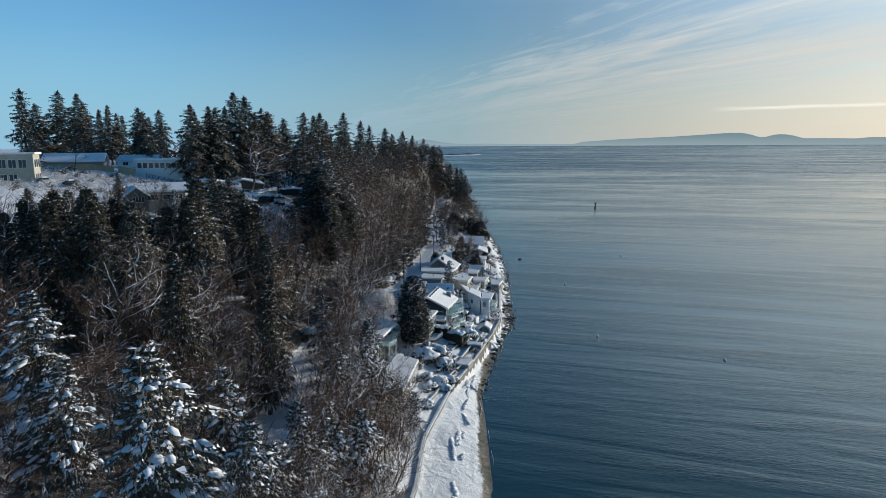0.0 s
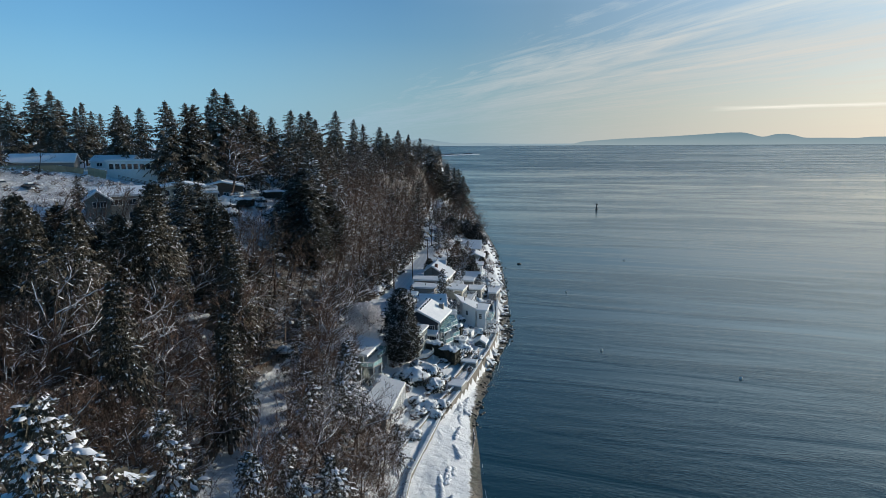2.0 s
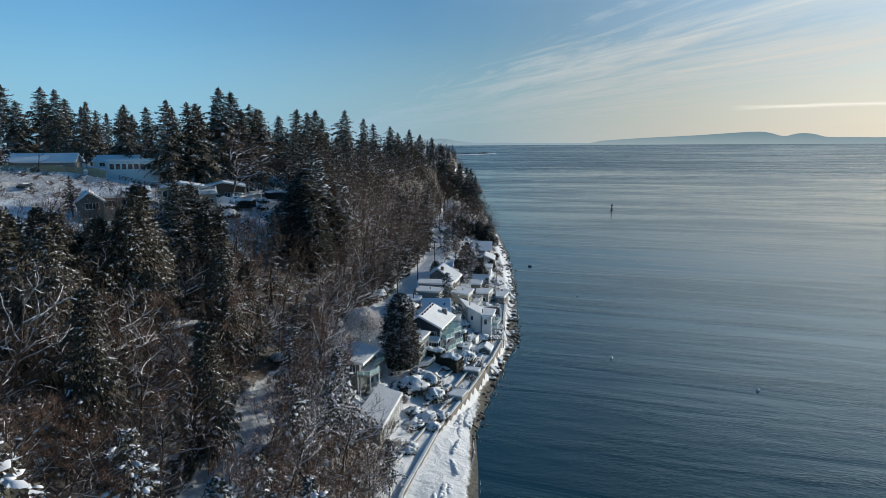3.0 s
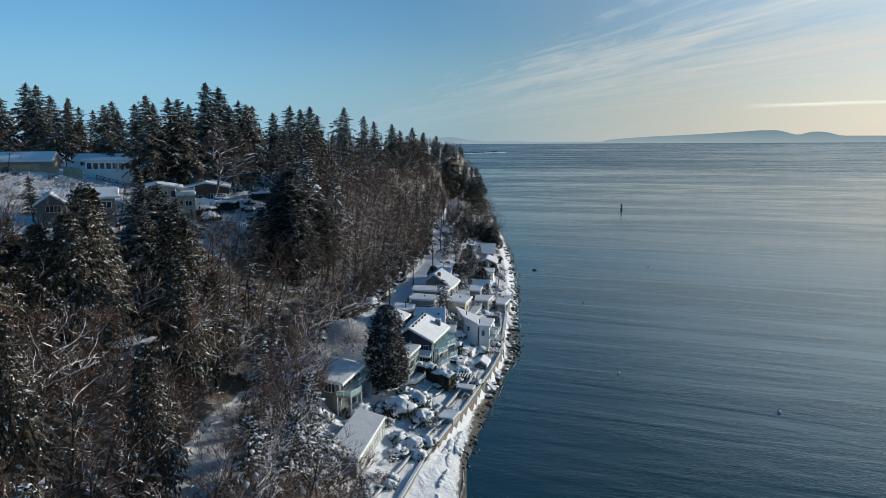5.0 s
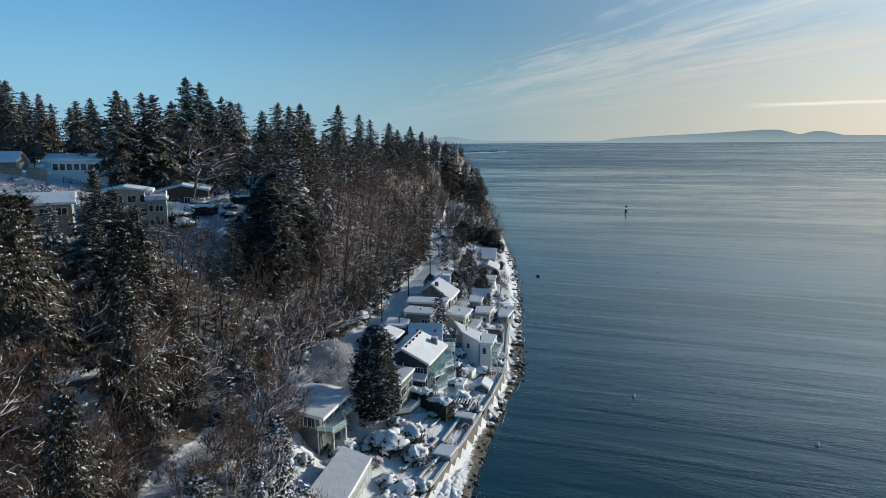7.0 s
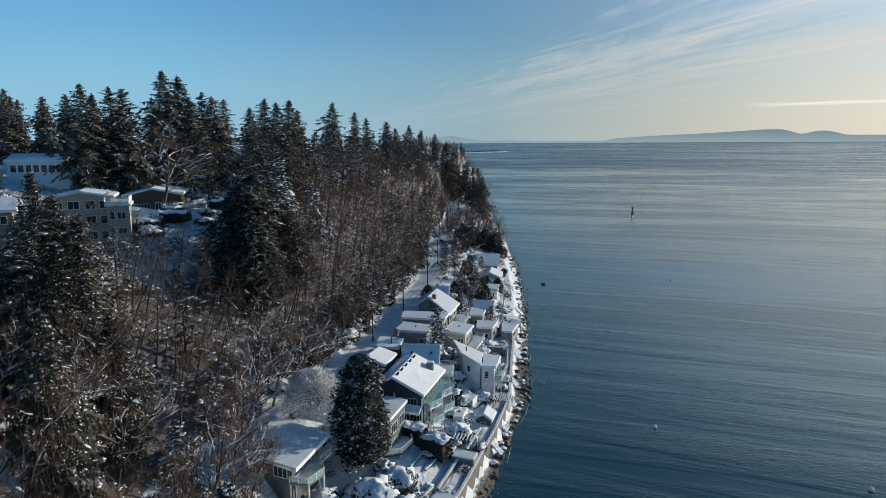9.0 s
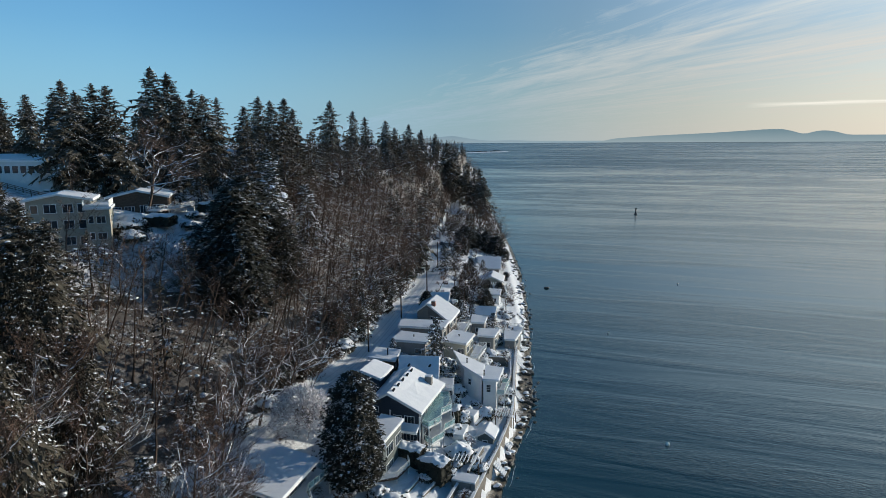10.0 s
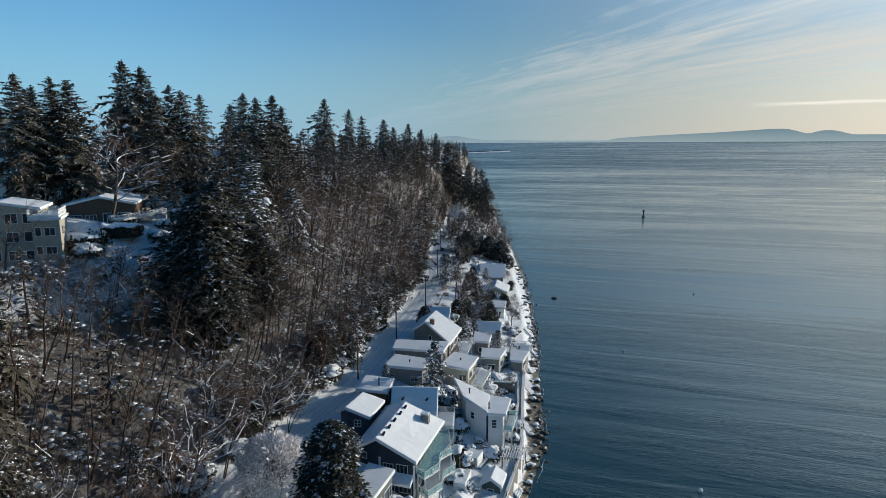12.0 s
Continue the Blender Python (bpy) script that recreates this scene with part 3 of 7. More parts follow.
def mesh_of(name, arrays, mats, index=None, smooth=False):
    v, t = arrays
    m = bpy.data.meshes.new(name)
    m.vertices.add(len(v))
    m.vertices.foreach_set("co", v.reshape(-1))
    m.loops.add(len(t) * 3)
    m.loops.foreach_set("vertex_index", t.reshape(-1))
    m.polygons.add(len(t))
    m.polygons.foreach_set("loop_start", np.arange(0, len(t) * 3, 3, dtype=np.int32))
    m.polygons.foreach_set("loop_total", np.full(len(t), 3, np.int32))
    for k in mats:
        m.materials.append(k)
    if index is not None:
        m.polygons.foreach_set("material_index", index)
    if smooth:
        m.polygons.foreach_set("use_smooth", np.ones(len(t), bool))
    m.update(calc_edges=True)
    m.validate()
    return m


def conifer(seed, tall, wide, boughs, sprays, snowy, bare=0.12, droop=0.35, shaggy=1.0, chunk=1.0, point=0.8, heavy=0.0, fine=False):
    """Trunk, crown and snow of an evergreen with ragged drooping boughs, as triangle arrays, its foot at the origin."""
    r = random.Random(seed)
    trunk, crown, snow = Tris(), Tris(), Tris()
    bend = (r.uniform(-0.025, 0.025), r.uniform(-0.025, 0.025))
    pts = [(bend[0] * tall * u * u, bend[1] * tall * u * u, tall * u - (0.6 if u == 0 else 0)) for u in (0, 0.2, 0.5, 0.8, 0.98)]
    trunk.tube(pts, [tall * 0.017, tall * 0.0135, tall * 0.009, tall * 0.004, 0.02], 6)
    lop = r.uniform(0, 6.28)
    for k in range(boughs):
        u = bare + (0.985 - bare) * (max(0.0, k + r.uniform(-1.5, 1.5)) / boughs) ** 0.8
        u = min(0.985, max(bare, u))
        z = tall * u
        w = k * 2.39996 + r.uniform(-0.5, 0.5)
        c, s = math.cos(w), math.sin(w)
        taper = (1 - u) ** point * (0.70 + 0.30 * min(1, (u - bare) / 0.22)) + 0.03
        uneven = 1 + shaggy * (0.55 * noise.noise((c * 1.1 + seed, s * 1.1, u * 5.0)) + 0.3 * noise.noise((c * 2.0, s * 2.0 + seed, u * 13.0)))
        size = wide * taper * uneven * r.uniform(1 - 0.42 * shaggy, 1 + 0.16 * shaggy) * (1 + 0.14 * math.cos(w - lop))
        if r.random() < 0.07 * shaggy:
            size *= 0.45
        ox, oy = bend[0] * tall * u * u, bend[1] * tall * u * u
        rise = 0.12 + 0.85 * max(0.0, u - 0.55)
        sag = droop * r.uniform(0.5, 1.5) * (1.2 - 0.7 * u)

        def at(q, off=0.0, dz=0.0):
            return (ox + c * size * q - s * off, oy + s * size * q + c * off, z + size * (rise * q - sag * q * q) + dz)

        for j in range(sprays):
            q = 0.16 + 0.84 * (j + r.random() * 0.8) / sprays
            if r.random() < (0.12 if fine else 0.26) + 0.3 * snowy:
                # flecks of snow caught on the twigs
                f = r.uniform(0.06, 0.19) * chunk
                oa = r.uniform(-0.28, 0.28) * size
                snow.tri(at(q, oa - f, 0.06), at(q, oa + f * 0.7, 0.14 + f * 0.4), at(q + 0.03 + 0.6 * f / size, oa, 0.03))
            for sg in (-1, 1):
                ln = size * (0.12 + 0.26 * (1 - q)) * r.uniform(0.6, 1.4) + 0.26
                tip = at(min(q + r.uniform(0.05, 0.25), 1.12), sg * ln, ln * r.uniform(-0.75, 0.25 + 0.3 * u))
                if fine:
                    # short tufts set along the side twigs
                    o1, dz = sg * ln * r.random() ** 0.8, -abs(ln) * r.uniform(0.0, 0.45)
                    tuft = r.uniform(0.3, 0.65)
                    crown.tri(at(q, o1, dz), at(q + r.uniform(0.1, 0.25) / size, o1 + sg * 0.05, dz + 0.06),
                              at(q + tuft * r.uniform(0.2, 0.9) / size, o1 + sg * tuft * r.uniform(0.2, 0.8), dz - tuft * r.uniform(0.1, 0.9)))
                    continue
                crown.tri(at(max(q - 0.42 / sprays, 0), sg * 0.04, 0.05), at(min(q + 0.38 / sprays, 1.0), sg * 0.07, -0.05 - 0.1 * ln), tip)
            off = r.uniform(-0.22, 0.22) * size
            if fine:
                off += r.uniform(-0.12, 0.12) * size
            hang = at(q + r.uniform(-0.02, 0.1), off, r.uniform(-1.15, -0.2 + 0.5 * u) * (1.3 - u) * tall / 26 - 0.03 * size)
            crown.tri(at(q - 0.5 / sprays, off - 0.12), at(q + 0.6 / sprays, off + 0.14), hang)
        crown.tri(at(0.8, -0.06 * size - 0.05), at(0.8, 0.06 * size + 0.05), at(1.1))
        if r.random() < snowy:
            # rounded heaps of snow lying on the outer boughs
            for _ in range(r.choice((1, 1, 2))):
                q = r.uniform(0.4, 1.0)
                ln = chunk * (0.16 + 0.068 * size) * r.uniform(0.4, 1.35)
                snow.heap(at(q, r.uniform(-0.18, 0.18) * size, 0.0), (c, s, rise - 2 * sag * q), ln * (1 + heavy), ln * r.uniform(0.45, 0.8) * (1 + 0.5 * heavy),
                          ln * r.uniform(0.22, 0.42) * (1 + 0.5 * heavy), r)
    # the leader and its short whorls
    top = (bend[0] * tall, bend[1] * tall)
    for k in range(40):
        w, z = r.uniform(0, 6.28), tall * r.uniform(0.86, 1.0)
        ln = (tall * 1.02 - z) * 0.30 + 0.14
        crown.tri((top[0], top[1], z - 0.16), (top[0], top[1], z + 0.22), (top[0] + ln * math.cos(w), top[1] + ln * math.sin(w), z + ln * r.uniform(0.1, 0.8)))
    return trunk.arrays(), crown.arrays(), snow.arrays()


def cedar(seed, tall, wide, count, flecks, leaf=0.42, point=0.52):
    """A dense evergreen clad in small drooping sprays, flecked with snow."""
    r = random.Random(seed)
    trunk, crown, snow = Tris(), Tris(), Tris()
    trunk.tube([(0, 0, -0.5), (0, 0, tall * 0.5), (0, 0, tall * 0.95)], [tall * 0.016, tall * 0.01, 0.03], 6)
    lobes = [(r.uniform(0, 6.28), r.uniform(0.1, 0.9), r.uniform(-0.32, 0.24)) for _ in range(34)]
    for k in range(count):
        u = 0.02 + 0.98 * (1 - r.random() ** 0.75)
        w = r.uniform(0, 6.28)
        fat = min(1.0, (u / 0.35) ** 0.35) * (1 - u) ** point * 1.22 + 0.03
        lump = sum(a * math.exp(-((math.cos(w - b) - 1) * 3.0) ** 2 - ((u - c) * 9) ** 2) for b, c, a in lobes)
        m = wide * fat * (1 + lump) * r.choice((r.uniform(0.5, 0.85), r.uniform(0.8, 1.05), r.uniform(0.9, 1.1), r.uniform(0.95, 1.3)))
        z = tall * u + m * 0.06
        c, s = math.cos(w), math.sin(w)
        sz = leaf * r.uniform(0.6, 1.5)
        p = Vector((c * m, s * m, z))
        out_ = Vector((c, s, r.uniform(-0.9, 0.3))).normalized()
        side_ = Vector((-s, c, r.uniform(-0.5, 0.5))).normalized()
        crown.tri(tuple(p - side_ * sz * 0.5 - out_ * sz * 0.4), tuple(p + side_ * sz * 0.5 - out_ * sz * 0.4), tuple(p + out_ * sz))
        crown.tri(tuple(p - out_ * sz * 0.5), tuple(p + side_ * sz * 0.7 - out_ * sz * 0.1), tuple(p + out_ * sz * 0.8 - side_ * sz * 0.5))
        if r.random() < flecks:
            q = p + out_ * sz * 0.35 + Vector((0, 0, 0.06))
            f = r.uniform(0.05, 0.20)
            snow.tri(tuple(q - side_ * f), tuple(q + side_ * f * 0.6 + Vector((0, 0, f * 0.4))), tuple(q + out_ * f * 1.6 + Vector((0, 0, 0.02))))
    return trunk.arrays(), crown.arrays(), snow.arrays()


def broadleaf(seed, tall, spread, limbs, subs, twigs, snowy, lean=0.12, stems=1, twiglets=1, steps=3, sides=5):
    """Trunk, twigs and snow of a bare tree, as triangle arrays."""
    r = random.Random(seed)
    trunk, crown, snow = Tris(), Tris(), Tris()

    def bough(p, d, length, rad, steps, curl, sides, store, snow_on):
        pts, radii, here, way_on = [tuple(p)], [rad], Vector(p), Vector(d).normalized()
        for k in range(steps):
            way_on = (way_on + Vector((r.uniform(-1, 1), r.uniform(-1, 1), r.uniform(-0.6, 0.9))) * curl).normalized()
            here = here + way_on * (length / steps)
            pts.append(tuple(here))
            radii.append(rad * (1 - 0.8 * (k + 1) / steps))
        store.tube(pts, radii, sides)
        if snow_on:
            for a, b, ra, rb in zip(pts, pts[1:], radii, radii[1:]):
                if r.random() < snow_on:
                    ds = Vector(b) - Vector(a)
                    n = Vector((-ds.y, ds.x, 0))
                    if n.length < 0.15 * ds.length:
                        continue
                    n = n.normalized()
                    wa, wb = n * (ra * 0.95 + 0.025), n * (rb * 0.95 + 0.02)
                    za, zb = ra + 0.05, rb + 0.04
                    A, B = Vector(a), Vector(b)
                    top_a, top_b = A + Vector((0, 0, za + 0.03)), B + Vector((0, 0, zb + 0.02))
                    la, lb, ha, hb = A - wa, B - wb, A + wa, B + wb
                    snow.quad(tuple(la), tuple(lb), tuple(top_b), tuple(top_a))
                    snow.quad(tuple(top_a), tuple(top_b), tuple(hb), tuple(ha))
        return pts, radii

    for st in range(stems):
        w = r.uniform(0, 6.28)
        foot = (0.0, 0.0, -0.5) if stems == 1 else (0.5 * math.cos(w), 0.5 * math.sin(w), -0.5)
        th = tall * r.uniform(0.8, 1.0)
        d0 = Vector((lean + r.uniform(-0.12, 0.12) + (0.15 * math.cos(w) if stems > 1 else 0), r.uniform(-0.12, 0.12) + (0.15 * math.sin(w) if stems > 1 else 0), 1))
        pts, radii = bough(foot, d0, th, 0.0135 * tall / math.sqrt(stems), 7, 0.09, sides, trunk, 0.3 * snowy)
        for k in range(limbs):
            u = r.uniform(0.3, 0.97)
            i = min(int(u * 7), 6)
            f = u * 7 - i
            p = Vector(pts[i]).lerp(Vector(pts[i + 1]), f)
            w = k * 2.4 + r.uniform(-0.6, 0.6)
            ln = spread * r.uniform(0.55, 1.0) * (1.15 - 0.75 * abs(u - 0.55))
            d = Vector((math.cos(w) + lean * 1.6, math.sin(w), r.uniform(0.3, 1.2)))
            lp, lr = bough(p, d, ln, 0.0054 * tall * (1.1 - 0.6 * u), 6 if sides > 3 else 3, 0.42, min(4, sides), trunk, snowy * (1.6 if r.random() < 0.35 + 0.5 * snowy else 0.25))
            for j in range(subs):
                q = r.uniform(0.25, 1.0)
                i2 = min(int(q * (len(lp) - 1)), len(lp) - 2)
                p2 = Vector(lp[i2]).lerp(Vector(lp[i2 + 1]), q * (len(lp) - 1) - i2)
                d2 = d.normalized() * 0.7 + Vector((r.uniform(-1, 1), r.uniform(-1, 1), r.uniform(-0.1, 1.0)))
                l2 = ln * r.uniform(0.3, 0.55)
                sp, sr = bough(p2, d2, l2, 0.0021 * tall, steps, 0.25, 3, crown, max(0.0, snowy - 0.35) * 0.45)
                for h in range(twigs):
                    q3 = r.uniform(0.2, 1.0)
                    i3 = min(int(q3 * steps), steps - 1)
                    p3 = Vector(sp[i3]).lerp(Vector(sp[i3 + 1]), q3 * steps - i3)
                    d3 = (d2.normalized() * 0.6 + Vector((r.uniform(-1, 1), r.uniform(-1, 1), r.uniform(-0.2, 1.0)))).normalized()
                    l3 = l2 * r.uniform(0.35, 0.8)
                    n3 = d3.cross(Vector((r.uniform(-1, 1), r.uniform(-1, 1), r.uniform(-1, 1)))).normalized() * 0.022
                    e3 = p3 + d3 * l3
                    crown.tri(tuple(p3 - n3), tuple(p3 + n3), tuple(e3))
                    for _ in range(twiglets):
                        p4 = p3.lerp(e3, r.uniform(0.2, 0.9))
                        d4 = (d3 + Vector((r.uniform(-1, 1), r.uniform(-1, 1), r.uniform(-0.5, 1)))).normalized() * l3 * 0.5
                        crown.tri(tuple(p4 - n3 * 0.8), tuple(p4 + n3 * 0.8), tuple(p4 + d4))
                    if r.random() < snowy * 0.1:
                        snow.clump(tuple(p3 + Vector((0, 0, 0.05))), 0.14, 0.14, 0.07, r)
    return trunk.arrays(), crown.arrays(), snow.arrays()


def shrub(seed, wide, tall, count, snowy, leafy, crest=1.6):
    """A rounded bush: a dome of leaf clumps or twigs with snow lying on it."""
    r = random.Random(seed)
    crown, snow = Tris(), Tris()
    for k in range(count):
        w, e = r.uniform(0, 6.28), math.asin(r.random())
        m = r.uniform(0.7, 1.03)
        p = Vector((wide * m * math.cos(e) * math.cos(w), wide * m * math.cos(e) * math.sin(w), tall * m * math.sin(e) + 0.1))
        if leafy and e > crest:
            continue
        if leafy:
            n = Vector((p.x, p.y, p.z * 1.2)).normalized()
            for _ in range(3):
                a = n.cross(Vector((r.uniform(-1, 1), r.uniform(-1, 1), r.uniform(-1, 1)))).normalized()
                b = n.cross(a)
                sz = 0.13 * (wide + tall) / 2 * r.uniform(0.6, 1.3)
                o = p + a * r.uniform(-sz, sz) + b * r.uniform(-sz, sz)
                crown.tri(tuple(o - a * sz * 0.5), tuple(o + a * sz * 0.5), tuple(o + b * sz + n * sz * 0.5))
        else:
            foot = Vector((p.x * 0.15, p.y * 0.15, 0))
            n = Vector((0.018, 0.012, 0))
            crown.tri(tuple(foot - n), tuple(foot + n), tuple(p))
            mid = foot.lerp(p, 0.6)
            for _ in range(3):
                crown.tri(tuple(mid - n), tuple(mid + n), tuple(p + Vector((r.uniform(-1, 1), r.uniform(-1, 1), r.uniform(-0.5, 0.7))) * wide * 0.3))
        if r.random() < snowy * (0.25 + 0.75 * math.sin(e)):
            sz = 0.13 * wide * r.uniform(0.6, 1.4)
            snow.clump(tuple(p + Vector((0, 0, 0.04))), sz * 1.2, sz * 1.1, sz * 0.5, r)
    return crown.arrays(), snow.arrays()


PINE = [conifer(11, 26, 7.6, 200, 7, 0.10, 0.08, 0.42, 1.1, 1.0, 0.74), conifer(12, 26, 6.8, 190, 7, 0.06, 0.12, 0.34, 1.1, 1.0, 0.8), conifer(13, 26, 8.2, 210, 7, 0.12, 0.05, 0.5, 1.1, 1.0, 0.7),
        conifer(14, 26, 7.0, 150, 7, 0.05, 0.2, 0.36, 1.4, 1.0, 0.72), conifer(15, 26, 7.8, 200, 7, 0.22, 0.05, 0.5, 1.1, 1.0, 0.76), conifer(16, 26, 8.0, 200, 7, 0.08, 0.1, 0.3, 1.2, 1.0, 0.62)]
NEAR_PINE = [conifer(17, 26, 7.4, 250, 20, 0.14, 0.06, 0.44, 1.1, 0.8, 0.74, 0.0, True), conifer(18, 26, 6.8, 240, 20, 0.08, 0.1, 0.36, 1.2, 0.8, 0.78, 0.0, True),
             conifer(19, 26, 7.8, 250, 20, 0.2, 0.05, 0.48, 1.2, 0.8, 0.68, 0.0, True)]
LADEN = [conifer(21, 20, 6.6, 135, 14, 0.95, 0.08, 0.45, 1.3, 1.35, 0.6, 0.2, True), conifer(22, 20, 6.0, 140, 13, 0.75, 0.06, 0.45, 1.3, 1.3, 0.66, 0.15, True),
         conifer(23, 20, 6.2, 125, 14, 0.95, 0.12, 0.4, 1.45, 1.3, 0.55, 0.25, True)]
YEW = [cedar(31, 14, 2.6, 10000, 0.09, 0.23, 0.45), cedar(32, 14, 3.4, 1900, 0.10, 0.58), cedar(33, 14, 3.4, 6500, 0.02, 0.34)]
ALDER = [broadleaf(41, 15, 6.0, 14, 6, 10, 0.3), broadleaf(42, 16, 6.8, 14, 6, 9, 0.85, 0.3), broadleaf(43, 14, 5.6, 8, 6, 9, 0.3, 0.15, 2),
         broadleaf(44, 17, 6.8, 14, 6, 9, 1.0, 0.32), broadleaf(45, 13, 5.6, 6, 6, 9, 0.35, 0.2, 3), broadleaf(46, 15, 5.8, 14, 6, 11, 0.08, 0.12)]


def kit(name, arrays, mats):
    return [mesh_of(name + "_" + n, a, [m], smooth=n == "snow") for n, a, m in zip(("trunk", "crown", "snow"), arrays, mats)]


MESHES = {"far_alder": [kit("far_alder", broadleaf(50 + k, 15, 6.2, 12, 5, 6, 0.15 if k < 4 else 0.5, 0.2), (BARK, TWIG, TREE_SNOW)) for k in range(6)],
          "near_pine": [kit("near_pine", a, (BARK, NEEDLES, TREE_SNOW)) for a in NEAR_PINE],
          "pine": [kit("pine", a, (BARK, NEEDLES, TREE_SNOW)) for a in PINE],
          "laden": [kit("laden", a, (BARK, LADEN_NEEDLES, TREE_SNOW)) for a in LADEN],
          "yew": [kit("yew", a, (BARK, CEDAR, TREE_SNOW)) for a in YEW],
          "alder": [kit("alder", a, (BARK, TWIG if i != 3 else GREYTWIG, TREE_SNOW)) for i, a in enumerate(ALDER)]}
BASE_TALL = {"pine": 26.0, "laden": 20.0, "yew": 14.0, "alder": 15.0}
TREE_WORDS = {"pine": ("conifer_tree", "tall dark green conifer with a little snow on its boughs", "conifer"),
              "laden": ("conifer_tree", "dark conifer whose drooping boughs carry thick snow", "conifer"),
              "yew": ("evergreen_tree", "dense dark evergreen tree with flecks of snow", "evergreen tree"),
              "alder": ("bare_tree", "bare brown deciduous tree with snow along its branches", "bare tree")}


def tree(kind, k, x, y, tall, turn=None, wide=1.0, r=random):
    """One tree as a thing of its own, its foot on the ground."""
    off = math.hypot(x - 9, y - min(max(y, 0), 89))
    kits = MESHES["near_pine" if kind == "pine" and off < 84 else "far_alder" if kind == "alder" and off > 110 and tall < 19.5 else kind]
    trunk, crown, snow = kits[k % len(kits)]
    word, label, cat = TREE_WORDS[kind]
    ob = thing(word, label, cat, group="trees of the wooded bank")
    s = tall / BASE_TALL[kind]
    for n, m in (("trunk", trunk), ("crown", crown), ("snow", snow)):
        p = tagged(new(n, m), kind="stuff" if n != "trunk" else "")
        p.parent = ob
    if kind == "alder":
        turn = r.uniform(-0.6, 0.6) if turn is None else turn
    turn = r.uniform(0, 6.28) if turn is None else turn
    ob.matrix_basis = Matrix.LocRotScale((x, y, ground_z(x, y) - 0.1), Euler((0, 0, turn)), (s * wide, s * wide, s))
    return ob


# ---------------------------------------------------------------- houses
def plane_z(quad, x, y):
    """Height at x, y of the plane through the first three corners of a roof."""
    a, b, c = (Vector(p) for p in quad[:3])
    n = (b - a).cross(c - a)
    return a.z - (n.x * (x - a.x) + n.y * (y - a.y)) / n.z


def slab(quad, low, high, inset=0.0, round_off=0.0):
    """A plate that follows a roof's plane, from low to high above it."""
    g = Geo()
    c = sum((Vector(p) for p in quad), Vector()) / len(quad)

    def ring(dz, cut):
        return [tuple(Vector(p) + (c - Vector(p)).normalized() * cut + Vector((0, 0, dz))) for p in quad]

    if not round_off:
        g.prism(ring(low, inset), ring(high, inset))
        return g
    n = len(quad)
    levels = [(low, inset), (low + (high - low) * 0.6, inset - 0.03), (high - 0.02, inset + round_off * 0.5), (high, inset + round_off * 1.6)]
    for dz, cut in levels:
        g.v.extend(ring(dz, cut))
    for l in range(len(levels) - 1):
        for k in range(n):
            j = (k + 1) % n
            g.f.append((l * n + k, l * n + j, (l + 1) * n + j, (l + 1) * n + k))
    g.f.append(tuple(range(n)[::-1]))
    g.f.append(tuple((len(levels) - 1) * n + k for k in range(n)))
    g.m = [0] * len(g.f)
    return g


FOOTS = []       # ground plans of the houses


def ccw(pts):
    area = sum(a[0] * b[1] - b[0] * a[1] for a, b in zip(pts, list(pts[1:]) + [pts[0]]))
    return list(pts) if area > 0 else list(pts)[::-1]


def window(parent, p, q, s, sill, w, h, cols=2, rows_=1, trim=None):
    """A casing with its pane and glazing bars on the wall from p to q, s metres along it."""
    p, q = Vector((*p, 0)), Vector((*q, 0))
    along = (q - p).normalized()
    outward = Vector((along.y, -along.x, 0))
    o = p + along * s + Vector((0, 0, sill))
    up_ = Vector((0, 0, 1))
    t = 0.09

    def ring(m, depth):
        return [o + along * a + up_ * b + outward * depth for a, b in ((m, m), (w - m, m), (w - m, h - m), (m, h - m))]

    g = Geo()
    for pts in (ring(0, -0.02), ring(0, 0.08), ring(t, 0.08), ring(t, -0.02)):
        g.v.extend(tuple(v) for v in pts)
    for lev in range(3):
        for k in range(4):
            j = (k + 1) % 4
            g.f.append((lev * 4 + k, lev * 4 + j, lev * 4 + 4 + j, lev * 4 + 4 + k))
    g.m = [0] * len(g.f)
    win = part("window", g, trim or WHITE_PAINT, parent)
    g = Geo()
    g.prism(ring(t, -0.01), ring(t, 0.03))
    part("pane", g, PANE, win)
    for k in range(1, cols):
        g = Geo()
        m = o + along * (w * k / cols) + outward * 0.045
        g.beam(m + up_ * t, m + up_ * (h - t), 0.06, 0.05)
        part("mullion", g, trim or WHITE_PAINT, win)
    for k in range(1, rows_):
        g = Geo()
        m = o + up_ * (h * k / rows_) + outward * 0.045
        g.beam(m + along * t, m + along * (w - t), 0.05, 0.05)
        part("glazing_bar", g, trim or WHITE_PAINT, win)
    return win


